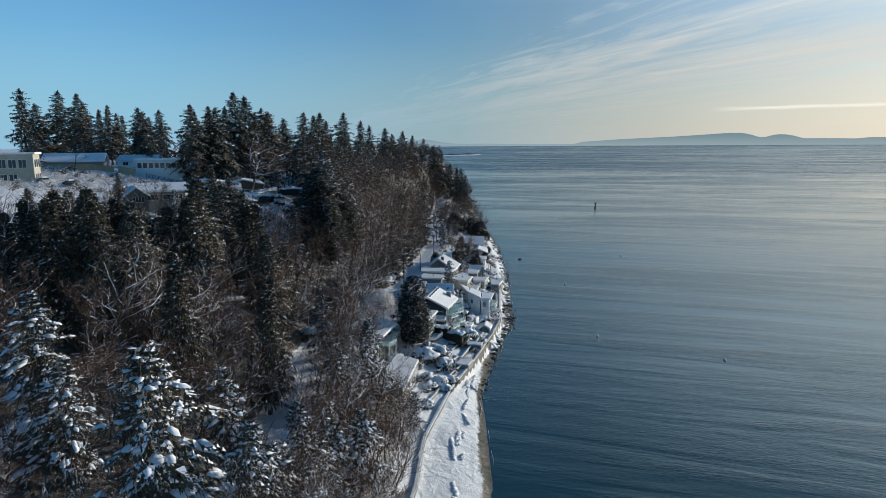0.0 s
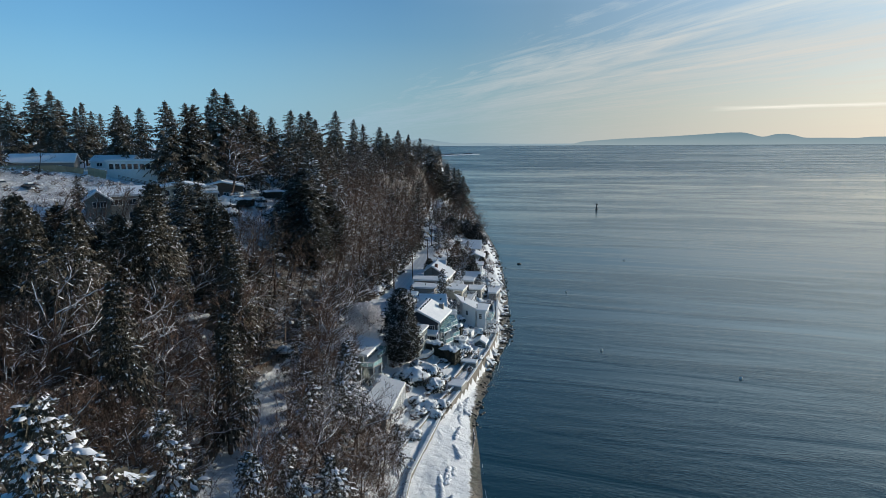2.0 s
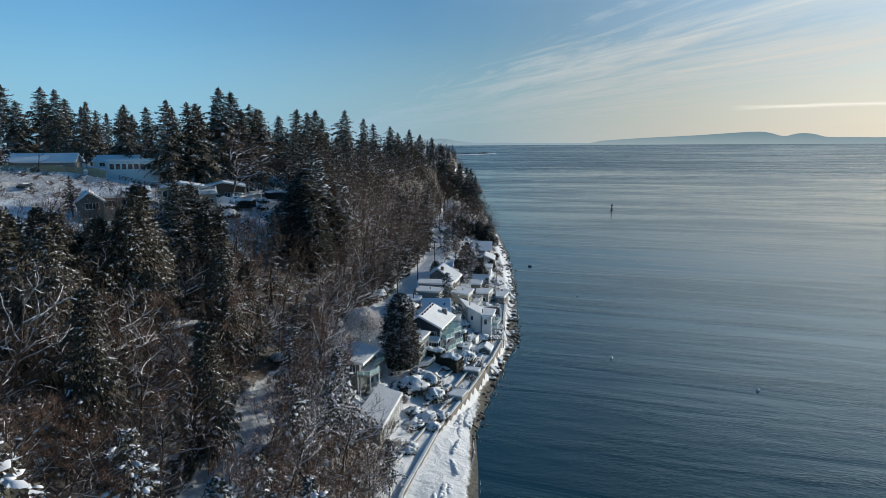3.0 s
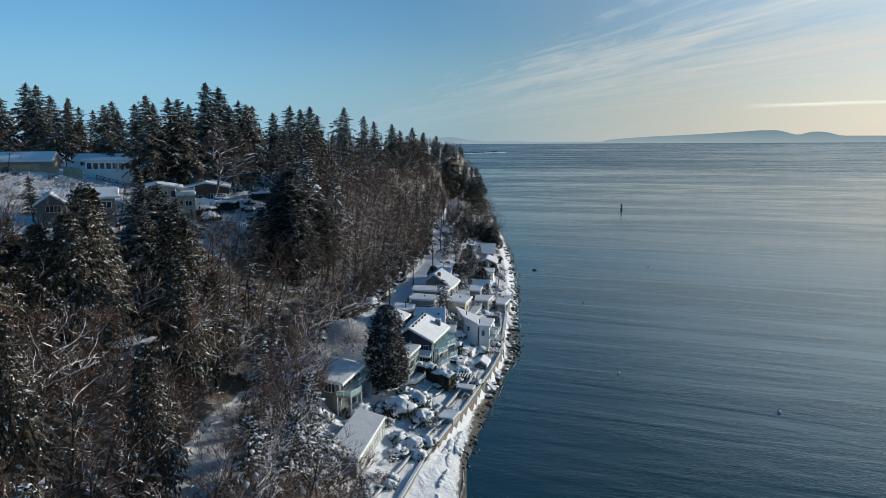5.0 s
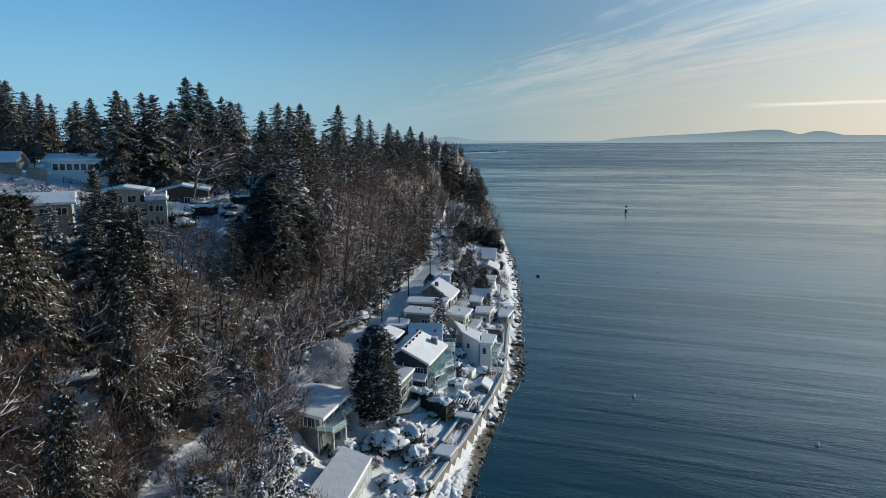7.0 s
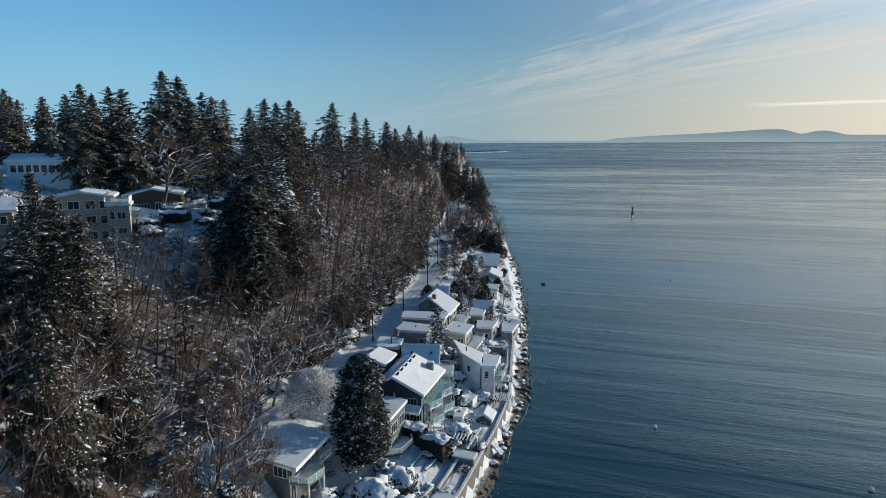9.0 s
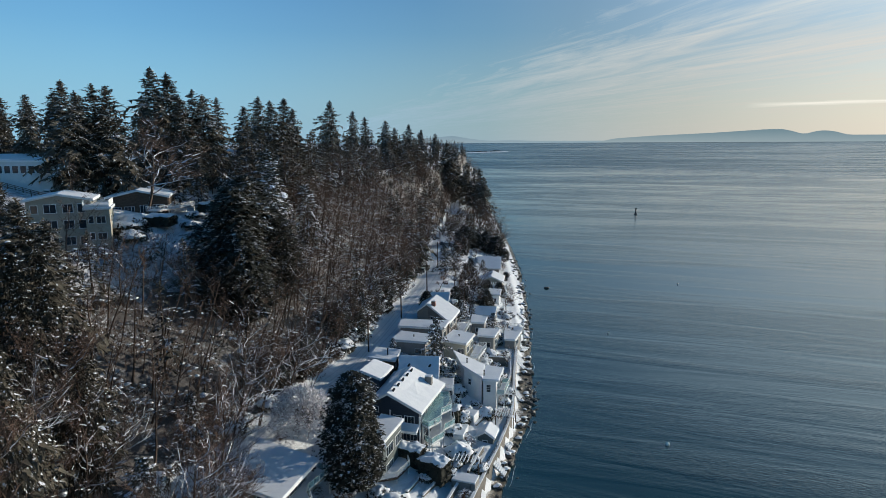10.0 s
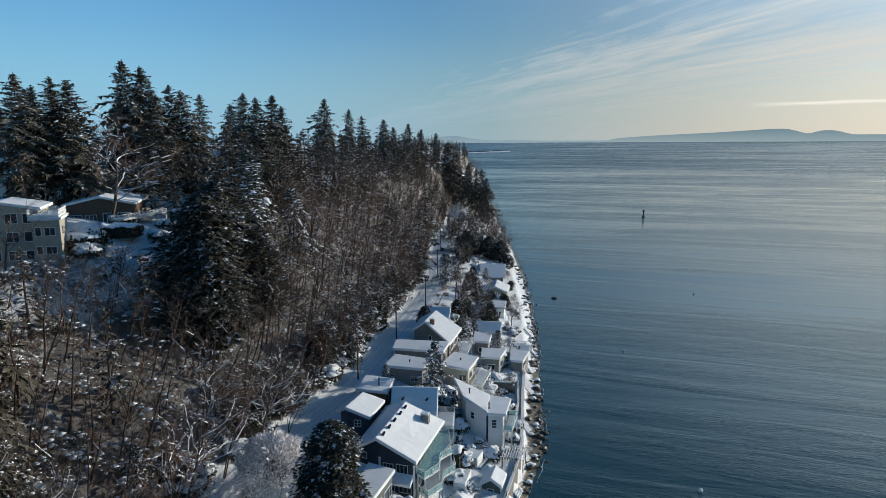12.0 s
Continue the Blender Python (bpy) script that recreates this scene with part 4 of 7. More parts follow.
def house(label, roofs, foot, z0, wall_mat, windows=(), trim=None, snow=0.27, concave=False, name="house", thick=0.24, category="house"):
    """A house: walls up to the underside of its roof planes, snow on each plane, windows on its sides."""
    trim = trim or WHITE_PAINT
    ob = thing(name, label, category)
    foot = ccw(foot)
    FOOTS.append(foot)
    pick = max if concave else min
    g = Geo()
    tops = [pick(plane_z(q, x, y) for q in roofs) - thick + 0.02 for x, y in foot]
    g.prism([(x, y, z0) for x, y in foot], [(x, y, z) for (x, y), z in zip(foot, tops)])
    part("wall", g, wall_mat, ob)
    for q in roofs:
        q = ccw(q)
        rf = part("roof", slab(q, -thick, 0.0), trim, ob)
        if snow:
            part("snow", slab(q, 0.0, snow, 0.05, 0.10), SNOW, rf, "thick snow", smooth=False)
    n = len(foot)
    for e, s, sill, w, h, *more in windows:
        window(ob, foot[e % n], foot[(e + 1) % n], s, sill, w, h, *(more or (2, 1)), trim=WHITE_PAINT)
    return ob


def oblong(cx, cy, w, d, turn=0.0):
    """Corners near left, near right, far right, far left of a rectangle."""
    c, s = math.cos(radians(turn)), math.sin(radians(turn))
    return [(cx + c * a - s * b, cy + s * a + c * b) for a, b in ((-w / 2, -d / 2), (w / 2, -d / 2), (w / 2, d / 2), (-w / 2, d / 2))]


def gabled(label, cx, cy, w, d, turn, z0, eave, ridge, wall_mat, windows=(), along_y=True, over=0.5, **kw):
    """A gabled house on a rectangle: the ridge runs front to back, or side to side."""
    foot = oblong(cx, cy, w, d, turn)
    big = oblong(cx, cy, w + 2 * over, d + 2 * over, turn)
    mid = lambda a, b: tuple((Vector((*a, 0)) + Vector((*b, 0))) / 2)[:2]
    if along_y:
        r0, r1 = (*mid(big[0], big[1]), ridge), (*mid(big[3], big[2]), ridge)
        f = [(*p, eave) for p in big]
        roofs = [[r0, f[1], f[2], r1], [f[0], r0, r1, f[3]]]
        ft = [foot[0], mid(foot[0], foot[1]), foot[1], foot[2], mid(foot[2], foot[3]), foot[3]]
    else:
        r0, r1 = (*mid(big[0], big[3]), ridge), (*mid(big[1], big[2]), ridge)
        f = [(*p, eave) for p in big]
        roofs = [[f[0], f[1], r1, r0], [r0, r1, f[2], f[3]]]
        ft = [foot[0], foot[1], mid(foot[1], foot[2]), foot[2], foot[3], mid(foot[3], foot[0])]
    return house(label, roofs, ft, z0, wall_mat, windows, **kw)


def flat_house(label, corners, z, z0, wall_mat, windows=(), over=0.5, tilt=0.0, **kw):
    """A house under one nearly level roof with the given corners."""
    c = sum((Vector((*p, 0)) for p in corners), Vector()) / len(corners)
    foot = [tuple(Vector((*p, 0)) + (c - Vector((*p, 0))).normalized() * over * 1.4)[:2] for p in corners]
    quad = [(*p, z + tilt * (p[0] - c.x)) for p in corners]
    return house(label, [quad], foot, z0, wall_mat, windows, **kw)


def deck(label, pts, z, rail="glass", posts_to=None, name="deck", rail_edges=None, boards=None):
    """A raised deck with a railing round its outer edges."""
    pts = ccw(pts)
    ob = thing(name, label, "deck")
    g = Geo()
    g.prism([(x, y, z - 0.25) for x, y in pts], [(x, y, z) for x, y in pts])
    part("floor_slab", g, boards or WARM_GREY, ob)
    c = sum((Vector((*p, 0)) for p in pts), Vector()) / len(pts)
    sn = [tuple(Vector((*p, 0)) + (c - Vector((*p, 0))).normalized() * 0.25)[:2] for p in pts]
    part("snow", slab([(x, y, z) for x, y in sn], 0.0, 0.22, 0.05, 0.1), SNOW, ob, "trodden snow")
    n = len(pts)
    for e in (range(n) if rail_edges is None else rail_edges):
        p, q = Vector((*pts[e], z)), Vector((*pts[(e + 1) % n], z))
        length = (q - p).length
        k = max(1, round(length / 1.5))
        g = Geo()
        g.beam(p + Vector((0, 0, 1.05)), q + Vector((0, 0, 1.05)), 0.09, 0.07)
        part("handrail", g, WHITE_PAINT, ob)
        for i in range(k):
            a, b = p.lerp(q, i / k), p.lerp(q, (i + 1) / k)
            g = Geo()
            g.beam(a, a + Vector((0, 0, 1.05)), 0.08)
            part("post", g, WHITE_PAINT, ob)
            g = Geo()
            d = (b - a).normalized() * 0.06
            if rail == "glass":
                g.beam(a + d + Vector((0, 0, 0.55)), b - d + Vector((0, 0, 0.55)), 0.02, 0.85)
                part("glass_panel", g, RAIL_GLASS, ob)
            else:
                m = max(2, int((b - a).length / 0.16))
                for j in range(1, m):
                    w = a.lerp(b, j / m)
                    g.beam(w + Vector((0, 0, 0.08)), w + Vector((0, 0, 1.0)), 0.035)
                tagged(part("balustrade", g, WHITE_PAINT, ob), kind="stuff")
    if posts_to is not None:
        for x, y in sn:
            g = Geo()
            g.beam((x, y, posts_to), (x, y, z - 0.25), 0.22)
            part("support_post", g, WHITE_PAINT, ob)
    return ob


# waterfront, from the small boathouse northwards
gabled("small dark boathouse with a snow-covered gable roof on the sea wall", 12.6, 183.4, 3.0, 3.6, -14, 2.6, 4.9, 6.1, GREEN_SIDING,
       [(0, 0.9, 3.3, 1.1, 1.0, 1, 1)], name="boathouse", category="shed", over=0.35)
blue_house = house("large slate-blue house with white trim and a broad snowy roof",
      [[(-4.9, 173.3, 16.7), (1.1, 172.2, 13.6), (4.5, 187.6, 12.8), (-1.9, 186.3, 16.7)],
       [(-8.9, 176.4, 13.4), (-4.9, 173.3, 16.7), (-1.9, 186.3, 16.7), (-6.0, 192.0, 13.4)]],
      [(-8.2, 177.2), (-4.6, 174.8), (0.6, 173.4), (3.4, 186.4), (-1.9, 185.6), (-6.0, 190.6)], 4.0, BLUE_SIDING,
      [(0, 0.4, 12.0, 1.3, 1.1, 1, 1), (1, 0.5, 11.0, 1.7, 1.4, 3, 1), (1, 2.6, 11.0, 1.9, 1.5, 3, 1), (1, 0.8, 8.0, 1.6, 1.5, 2, 1),
       (1, 3.0, 8.0, 2.0, 1.6, 3, 1), (2, 1.0, 10.9, 2.4, 2.0, 3, 1), (2, 5.0, 10.9, 2.4, 2.0, 3, 1), (2, 9.0, 10.9, 2.6, 2.0, 3, 1),
       (2, 1.5, 7.9, 2.4, 2.0, 3, 1), (2, 6.0, 7.9, 2.4, 2.0, 3, 1), (2, 2.0, 5.0, 2.4, 1.9, 3, 1), (2, 7.0, 5.0, 2.4, 1.9, 3, 1)])
# a narrow pent roof under the front gable, and corner boards
for (ax, ay), (bx, by) in (((-8.4, 176.6), (-4.7, 174.2)), ((-4.7, 174.2), (0.7, 172.6))):
    dx, dy = by - ay, -(bx - ax)
    ln = math.hypot(dx, dy)
    dx, dy = dx / ln, dy / ln
    pent = [(ax + dx * 1.5, ay + dy * 1.5, 10.5), (bx + dx * 1.5, by + dy * 1.5, 10.5), (bx, by, 11.3), (ax, ay, 11.3)]
    pr = part("pent_roof", slab(ccw(pent), -0.2, 0.0), WHITE_PAINT, blue_house)
    part("snow", slab(ccw(pent), 0.0, 0.3, 0.03, 0.08), SNOW, pr)
for x, y in ((-8.2, 177.1), (-4.6, 174.7), (0.65, 173.3), (3.5, 186.5)):
    g = Geo()
    g.beam((x, y, 4.0), (x, y, 12.6 if x > 0 else 13.2), 0.28)
    part("corner_board", g, WHITE_PAINT, blue_house)
house("slate-blue house wing with a snow-covered roof and white trim",
      [[(-4.7, 187.2, 13.2), (3.3, 186.8, 13.2), (3.1, 194.2, 15.9), (-5.3, 194.6, 15.9)],
       [(-5.3, 194.6, 15.9), (3.1, 194.2, 15.9), (3.0, 201.0, 13.2), (-5.4, 201.2, 13.2)]],
      [(-4.2, 191.6), (2.8, 188.6), (2.7, 194.3), (2.6, 200.4), (-5.0, 200.6), (-4.9, 194.6)], 5.0, BLUE_SIDING,
      [(1, 1.5, 11.0, 1.6, 1.4, 2, 1), (1, 4.0, 8.0, 1.8, 1.5, 2, 1)])
house("dark slate-blue garage with a white-trimmed gable under snow",
      [[(-11.3, 183.0, 17.0), (-7.4, 182.9, 15.4), (-5.8, 189.8, 15.4), (-9.5, 189.4, 17.0)],
       [(-13.3, 185.3, 15.4), (-11.3, 183.0, 17.0), (-9.5, 189.4, 17.0), (-11.6, 191.3, 15.4)]],
      [(-12.6, 185.5), (-11.0, 183.8), (-8.0, 183.6), (-6.5, 189.2), (-9.5, 188.9), (-11.3, 190.6)], 11.0, BLUE_SIDING,
      [(1, 0.9, 13.6, 1.2, 1.2, 2, 2)])
flat_house("low garage with a flat snow-covered roof and a stove pipe", [(-11.7, 194.3), (-5.8, 193.3), (-5.5, 200.0), (-11.1, 201.2)], 15.4, 10.5,
           BROWN_WOOD, [(1, 1.2, 13.0, 1.4, 1.0)], tilt=-0.03, name="garage", category="garage")
flat_house("dark house with a broad flat roof under snow", [(-7.4, 163.4), (-4.0, 161.6), (-1.7, 170.4), (-5.8, 172.2)], 13.5, 4.5, GREEN_SIDING,
           [(0, 0.6, 10.2, 2.6, 1.7, 2, 1), (1, 1.0, 10.2, 3.0, 1.8, 3, 1), (1, 5.0, 10.2, 2.6, 1.8, 3, 1), (1, 1.0, 7.2, 3.0, 1.8, 3, 1)])
house("white stucco house with a sloping snow-covered roof",
      [[(7.4, 199.0, 12.4), (11.8, 195.6, 10.9), (12.6, 203.2, 10.9), (5.4, 207.0, 12.9)]],
      [(7.9, 199.4), (11.7, 196.5), (12.4, 202.8), (6.2, 206.0)], 3.0, WHITE_PAINT, [(0, 1.2, 8.4, 0.9, 1.4, 1, 2)])
house("tall white stucco house with a flat roof and sea-facing balconies",
      [[(11.7, 195.3, 10.7), (15.2, 195.4, 10.5), (16.6, 202.7, 10.5), (12.7, 203.6, 10.7)]],
      [(12.0, 195.9), (14.7, 195.9), (16.0, 202.2), (12.9, 203.0)], 2.8, WHITE_PAINT,
      [(0, 0.6, 7.8, 1.0, 1.7, 1, 3), (1, 0.8, 7.6, 2.2, 1.7, 3, 1), (1, 3.6, 7.6, 2.2, 1.7, 3, 1), (1, 0.8, 4.4, 2.2, 1.8, 2, 1), (1, 3.6, 4.4, 2.2, 1.8, 2, 1)])
flat_house("grey flat-roofed house with a white fascia beside the road", [(-8.7, 207.6), (-0.4, 205.8), (0.9, 211.5), (-7.2, 214.5)], 15.0, 9.5, WARM_GREY,
           [(0, 0.5, 12.2, 1.1, 1.2, 1, 2), (0, 5.0, 12.2, 1.6, 1.2)])
flat_house("long grey house with a flat snow-covered roof", [(-8.3, 217.6), (3.0, 215.6), (4.2, 222.4), (-8.2, 223.6)], 15.2, 9.0, GREY_SIDING,
           [(0, 1.0, 12.6, 2.0, 1.2), (0, 7.0, 12.6, 2.0, 1.2), (1, 1.5, 12.4, 2.4, 1.4)])
house("grey timber house with a brick chimney and a steep snowy roof",
      [[(-2.2, 231.0, 17.2), (4.1, 223.6, 14.3), (6.5, 235.4, 14.3), (-0.1, 241.0, 17.2)],
       [(-5.4, 231.6, 14.8), (-2.2, 231.0, 17.2), (-0.1, 241.0, 17.2), (-4.2, 242.4, 14.8)]],
      [(-4.8, 232.4), (-2.0, 232.0), (3.8, 226.0), (5.6, 235.0), (-0.2, 239.8), (-3.8, 241.2)], 9.0, GREY_SIDING,
      [(1, 1.0, 12.2, 1.2, 1.8, 1, 2), (2, 1.0, 11.6, 2.6, 1.6, 3, 1), (2, 5.0, 11.6, 2.6, 1.6, 3, 1)])
house("small shed-roofed outbuilding under snow by the road",
      [[(-3.0, 245.0, 13.6), (3.0, 243.4, 13.6), (3.4, 250.6, 15.6), (-2.6, 252.2, 15.0)]],
      [(-2.4, 245.8), (2.5, 244.4), (2.9, 249.8), (-2.1, 251.4)], 9.5, GREY_SIDING)
flat_house("cream house with a low snow-covered roof and a sea-facing deck", [(2.4, 213.2), (8.4, 211.2), (10.5, 219.3), (5.0, 221.8)], 13.0, 6.0, CREAM,
           [(0, 3.6, 10.2, 1.6, 1.5, 2, 1), (1, 1.0, 10.2, 2.4, 1.6, 3, 1), (1, 4.5, 10.2, 2.0, 1.6, 2, 1)], tilt=-0.05)
flat_house("grey house with a flat snow-covered roof", [(9.2, 237.4), (13.2, 236.8), (14.1, 242.8), (9.6, 245.4)], 10.4, 4.5, GREY_SIDING, [(0, 1.0, 7.6, 1.6, 1.3)])
flat_house("low dark grey house with a snowy roof terrace", [(11.0, 229.8), (15.6, 229.2), (17.4, 236.0), (11.4, 236.4)], 9.0, 3.5, WARM_GREY, [(0, 1.2, 6.0, 1.8, 1.4), (1, 1.5, 6.0, 2.4, 1.5, 3, 1)])
flat_house("flat-roofed sea cabin built out onto the sea wall", [(18.2, 235.0), (21.3, 234.4), (23.6, 242.0), (18.8, 242.8)], 6.4, 1.0, WARM_GREY, [(1, 1.2, 4.2, 3.0, 1.4, 3, 1)])
gabled("cottage with a rounded snowy roof", 13.6, 257.0, 6.4, 9.0, -8, 4.0, 8.2, 9.6, WARM_GREY, [(0, 0.8, 6.0, 1.4, 1.2)], along_y=False)
flat_house("white pergola-fronted cottage with snow on its beams", [(13.6, 277.6), (19.2, 276.8), (20.0, 285.4), (14.0, 286.2)], 8.2, 3.0, WHITE_PAINT, [(0, 1.0, 5.2, 3.0, 1.8, 3, 1)])
gabled("cottage with a snow-laden gable roof", 17.4, 308.0, 8.4, 10.0, -6, 3.5, 6.9, 8.9, CREAM, [(0, 1.0, 4.8, 1.6, 1.3)], along_y=True)
house("cottage with a smooth blue-white snow roof",
      [[(11.8, 327.6, 6.9), (21.6, 326.8, 6.9), (22.4, 340.0, 9.4), (12.0, 341.0, 9.4)],
       [(12.0, 341.0, 9.4), (22.4, 340.0, 9.4), (23.0, 352.0, 7.0), (12.4, 353.0, 7.0)]],
      [(12.6, 328.6), (20.8, 327.9), (21.6, 340.1), (22.2, 351.0), (13.0, 351.8), (12.7, 340.8)], 3.0, GREY_SIDING,
      [(0, 1.0, 4.6, 1.8, 1.3), (0, 5.0, 4.6, 1.8, 1.3)])
gabled("far cottage under snow", 4.0, 372.0, 8.0, 9.0, 0, 6.0, 10.0, 12.2, GREY_SIDING)
house("teal-grey house on posts with a broad shallow snowy roof",
      [[(-23.5, 147.6, 15.0), (-14.5, 143.8, 14.6), (-12.2, 155.0, 14.4), (-22.4, 159.4, 15.2)]],
      [(-22.6, 148.6), (-15.8, 146.2), (-14.0, 154.2), (-21.6, 158.0)], 7.0, GREEN_SIDING,
      [(1, 0.6, 11.8, 2.2, 1.9, 3, 1), (1, 3.2, 11.8, 2.2, 1.9, 3, 1), (1, 5.8, 11.8, 2.0, 1.9, 3, 1), (0, 4.0, 11.8, 2.4, 1.9, 3, 1)])
house("long low building with a flat snowy roof and slatted side",
      [[(-14.2, 126.6, 10.2), (-8.2, 124.1, 9.9), (-6.0, 140.2, 9.9), (-11.4, 143.3, 10.2)]],
      [(-13.4, 127.8), (-8.9, 125.9), (-6.9, 139.6), (-11.0, 142.0)], 3.5, WARM_GREY, [(1, 1.5, 6.5, 3.0, 1.4, 4, 1), (1, 6.0, 6.5, 3.0, 1.4, 4, 1), (1, 10, 6.5, 3.0, 1.4, 4, 1)])

# houses on the level land above
BW = [(0, 0.7, 45.8, 1.3, 1.7, 1, 1), (0, 2.9, 45.8, 2.2, 1.8, 2, 1), (0, 0.7, 42.6, 1.3, 1.7, 1, 1), (0, 2.9, 42.6, 2.2, 1.8, 2, 1),
      (0, 0.7, 39.4, 1.3, 1.6, 1, 1), (0, 2.9, 39.4, 2.2, 1.7, 2, 1), (1, 0.6, 45.8, 1.9, 1.8, 2, 1), (1, 3.2, 45.8, 1.4, 1.8, 1, 1),
      (1, 0.6, 42.6, 1.9, 1.8, 2, 1), (1, 3.2, 42.6, 1.4, 1.8, 1, 1), (1, 0.6, 39.4, 1.9, 1.7, 2, 1), (1, 3.2, 39.4, 1.4, 1.7, 1, 1)]
gabled("three-storey cream house with white-framed windows and snowy roof", -73.0, 195.0, 11.0, 9.0, 24, 36.5, 48.3, 49.5, CREAM, BW, over=0.7)
flat_house("cream house wing with a snowy roof terrace", oblong(-65.6, 195.2, 5.0, 7.5, 24), 46.6, 37.0, CREAM,
           [(0, 0.4, 43.6, 1.0, 1.6, 1, 1), (0, 1.8, 43.6, 1.7, 1.5, 2, 1), (0, 0.4, 40.4, 1.0, 1.5, 1, 1), (0, 1.8, 40.4, 1.7, 1.4, 2, 1), (1, 1.6, 43.6, 1.6, 1.5, 2, 1)])
gabled("low dark timber house with a snowy roof above a lawn", -72.0, 224.0, 13.0, 16.0, 20, 41.0, 46.6, 48.2, BROWN_WOOD,
       [(2, 1.0, 42.6, 2.2, 1.8, 3, 1), (2, 5.0, 42.6, 2.6, 1.8, 3, 1), (2, 10.0, 42.6, 2.6, 1.8, 3, 1), (0, 0.8, 42.6, 2.2, 1.9, 3, 1), (0, 3.6, 42.6, 2.2, 1.9, 3, 1), (1, 0.4, 42.6, 2.4, 2.2, 3, 1), (1, 3.2, 42.6, 2.6, 2.2, 3, 1)])
gabled("brown house with cream gables and a broad snowy roof", -77.5, 169.5, 13.0, 8.0, 30, 38.0, 48.0, 49.8, WARM_GREY,
       [(0, 0.8, 45.6, 2.0, 1.5, 3, 1), (0, 3.6, 45.6, 2.6, 1.5, 3, 1), (0, 7.4, 45.6, 2.0, 1.5, 2, 1), (0, 10.2, 45.6, 2.0, 1.5, 2, 1), (0, 1.4, 42.4, 2.0, 1.5, 2, 1), (0, 7.4, 42.4, 2.4, 1.5, 2, 1)], along_y=False, over=0.9)
gabled("brown front wing with a cream gable under a snowy roof", -80.6, 163.6, 5.4, 6.0, 30, 38.0, 47.0, 49.4, GREEN_SIDING,
       [(0, 1.6, 45.4, 1.6, 1.5, 2, 1), (1, 0.4, 45.4, 1.4, 1.5, 2, 1)], over=0.6)
gabled("white bungalow with a snow-covered roof at the top of the bank", -131.0, 225.0, 19.0, 9.0, 18, 48.0, 54.6, 57.2, GREY_SIDING,
       [(0, 1.5, 52.0, 2.4, 1.5, 3, 1), (0, 7.0, 52.0, 2.4, 1.5, 3, 1), (0, 13.0, 52.0, 2.4, 1.5, 3, 1)], along_y=False)
flat_house("long white house with large windows and a flat snowy roof", oblong(-98.5, 222.0, 17.0, 9.0, 2), 55.2, 47.0, WHITE_PAINT,
           [(0, 0.5 + 1.95 * k, 52.2, 1.6, 1.9, 1, 1) for k in range(8)] + [(1, 1.0, 52.2, 2.0, 1.9, 2, 1)])
gabled("low house with a snowy roof glimpsed between conifers", -91.0, 277.0, 15.0, 8.0, 8, 46.0, 51.0, 53.2, WARM_GREY, [(0, 2, 48.6, 2.0, 1.4), (0, 8, 48.6, 2.0, 1.4)], along_y=False)
gabled("low house with a snowy roof glimpsed between conifers", -89.0, 322.0, 14.0, 8.0, 4, 47.0, 53.8, 56.2, GREY_SIDING, [(0, 2, 51.0, 2.0, 1.4)], along_y=False)
gabled("white house with a gabled snowy roof among the conifers", -118.0, 246.0, 14.0, 9.0, 6, 48.0, 54.2, 56.2, WHITE_PAINT,
       [(0, 2, 52.4, 2.0, 1.4), (0, 8, 52.4, 2.0, 1.4)], along_y=False)
flat_house("modern cream house with a flat roof and tall greenish windows", oblong(-121.0, 176.0, 14.0, 9.0, 22), 58.0, 44.0, CREAM,
           [(0, 2.0 + 2.4 * k, 54.0, 2.0, 2.4, 2, 1) for k in range(4)] + [(0, 2.0 + 2.4 * k, 49.8, 2.0, 2.6, 2, 1) for k in range(3)] + [(1, 1.0 + 2.4 * k, 54.0, 1.9, 2.4, 1, 1) for k in range(3)] + [(1, 1.0 + 2.4 * k, 49.8, 1.9, 2.6, 1, 1) for k in range(3)])


# ---------------------------------------------------------------- sea wall
def sea_wall():
    ob = tagged(new("sea_wall"), "weathered concrete sea wall with snow along its top", "sea wall", kind="structure")
    ys = np.arange(60, 259, 6.0)
    for a, b in zip(ys, ys[1:]):
        g = Geo()
        p, q = (float(curve(a, *WALL)), a), (float(curve(b, *WALL)), b - 0.02)
        w = 0.55
        g.prism([(p[0] - w, p[1], -1), (p[0] + 0.25, p[1], -1), (q[0] + 0.25, q[1], -1), (q[0] - w, q[1], -1)],
                [(p[0] - w, p[1], 3.75), (p[0], p[1], 3.75), (q[0], q[1], 3.75), (q[0] - w, q[1], 3.75)])
        blk = part("wall_section", g, CONCRETE, ob)
        quad = [(p[0] - w, p[1], 3.75), (p[0], p[1], 3.75), (q[0], q[1], 3.75), (q[0] - w, q[1], 3.75)]
        part("snow", slab(quad, 0.0, 0.2, 0.02, 0.04), SNOW, blk)


sea_wall()

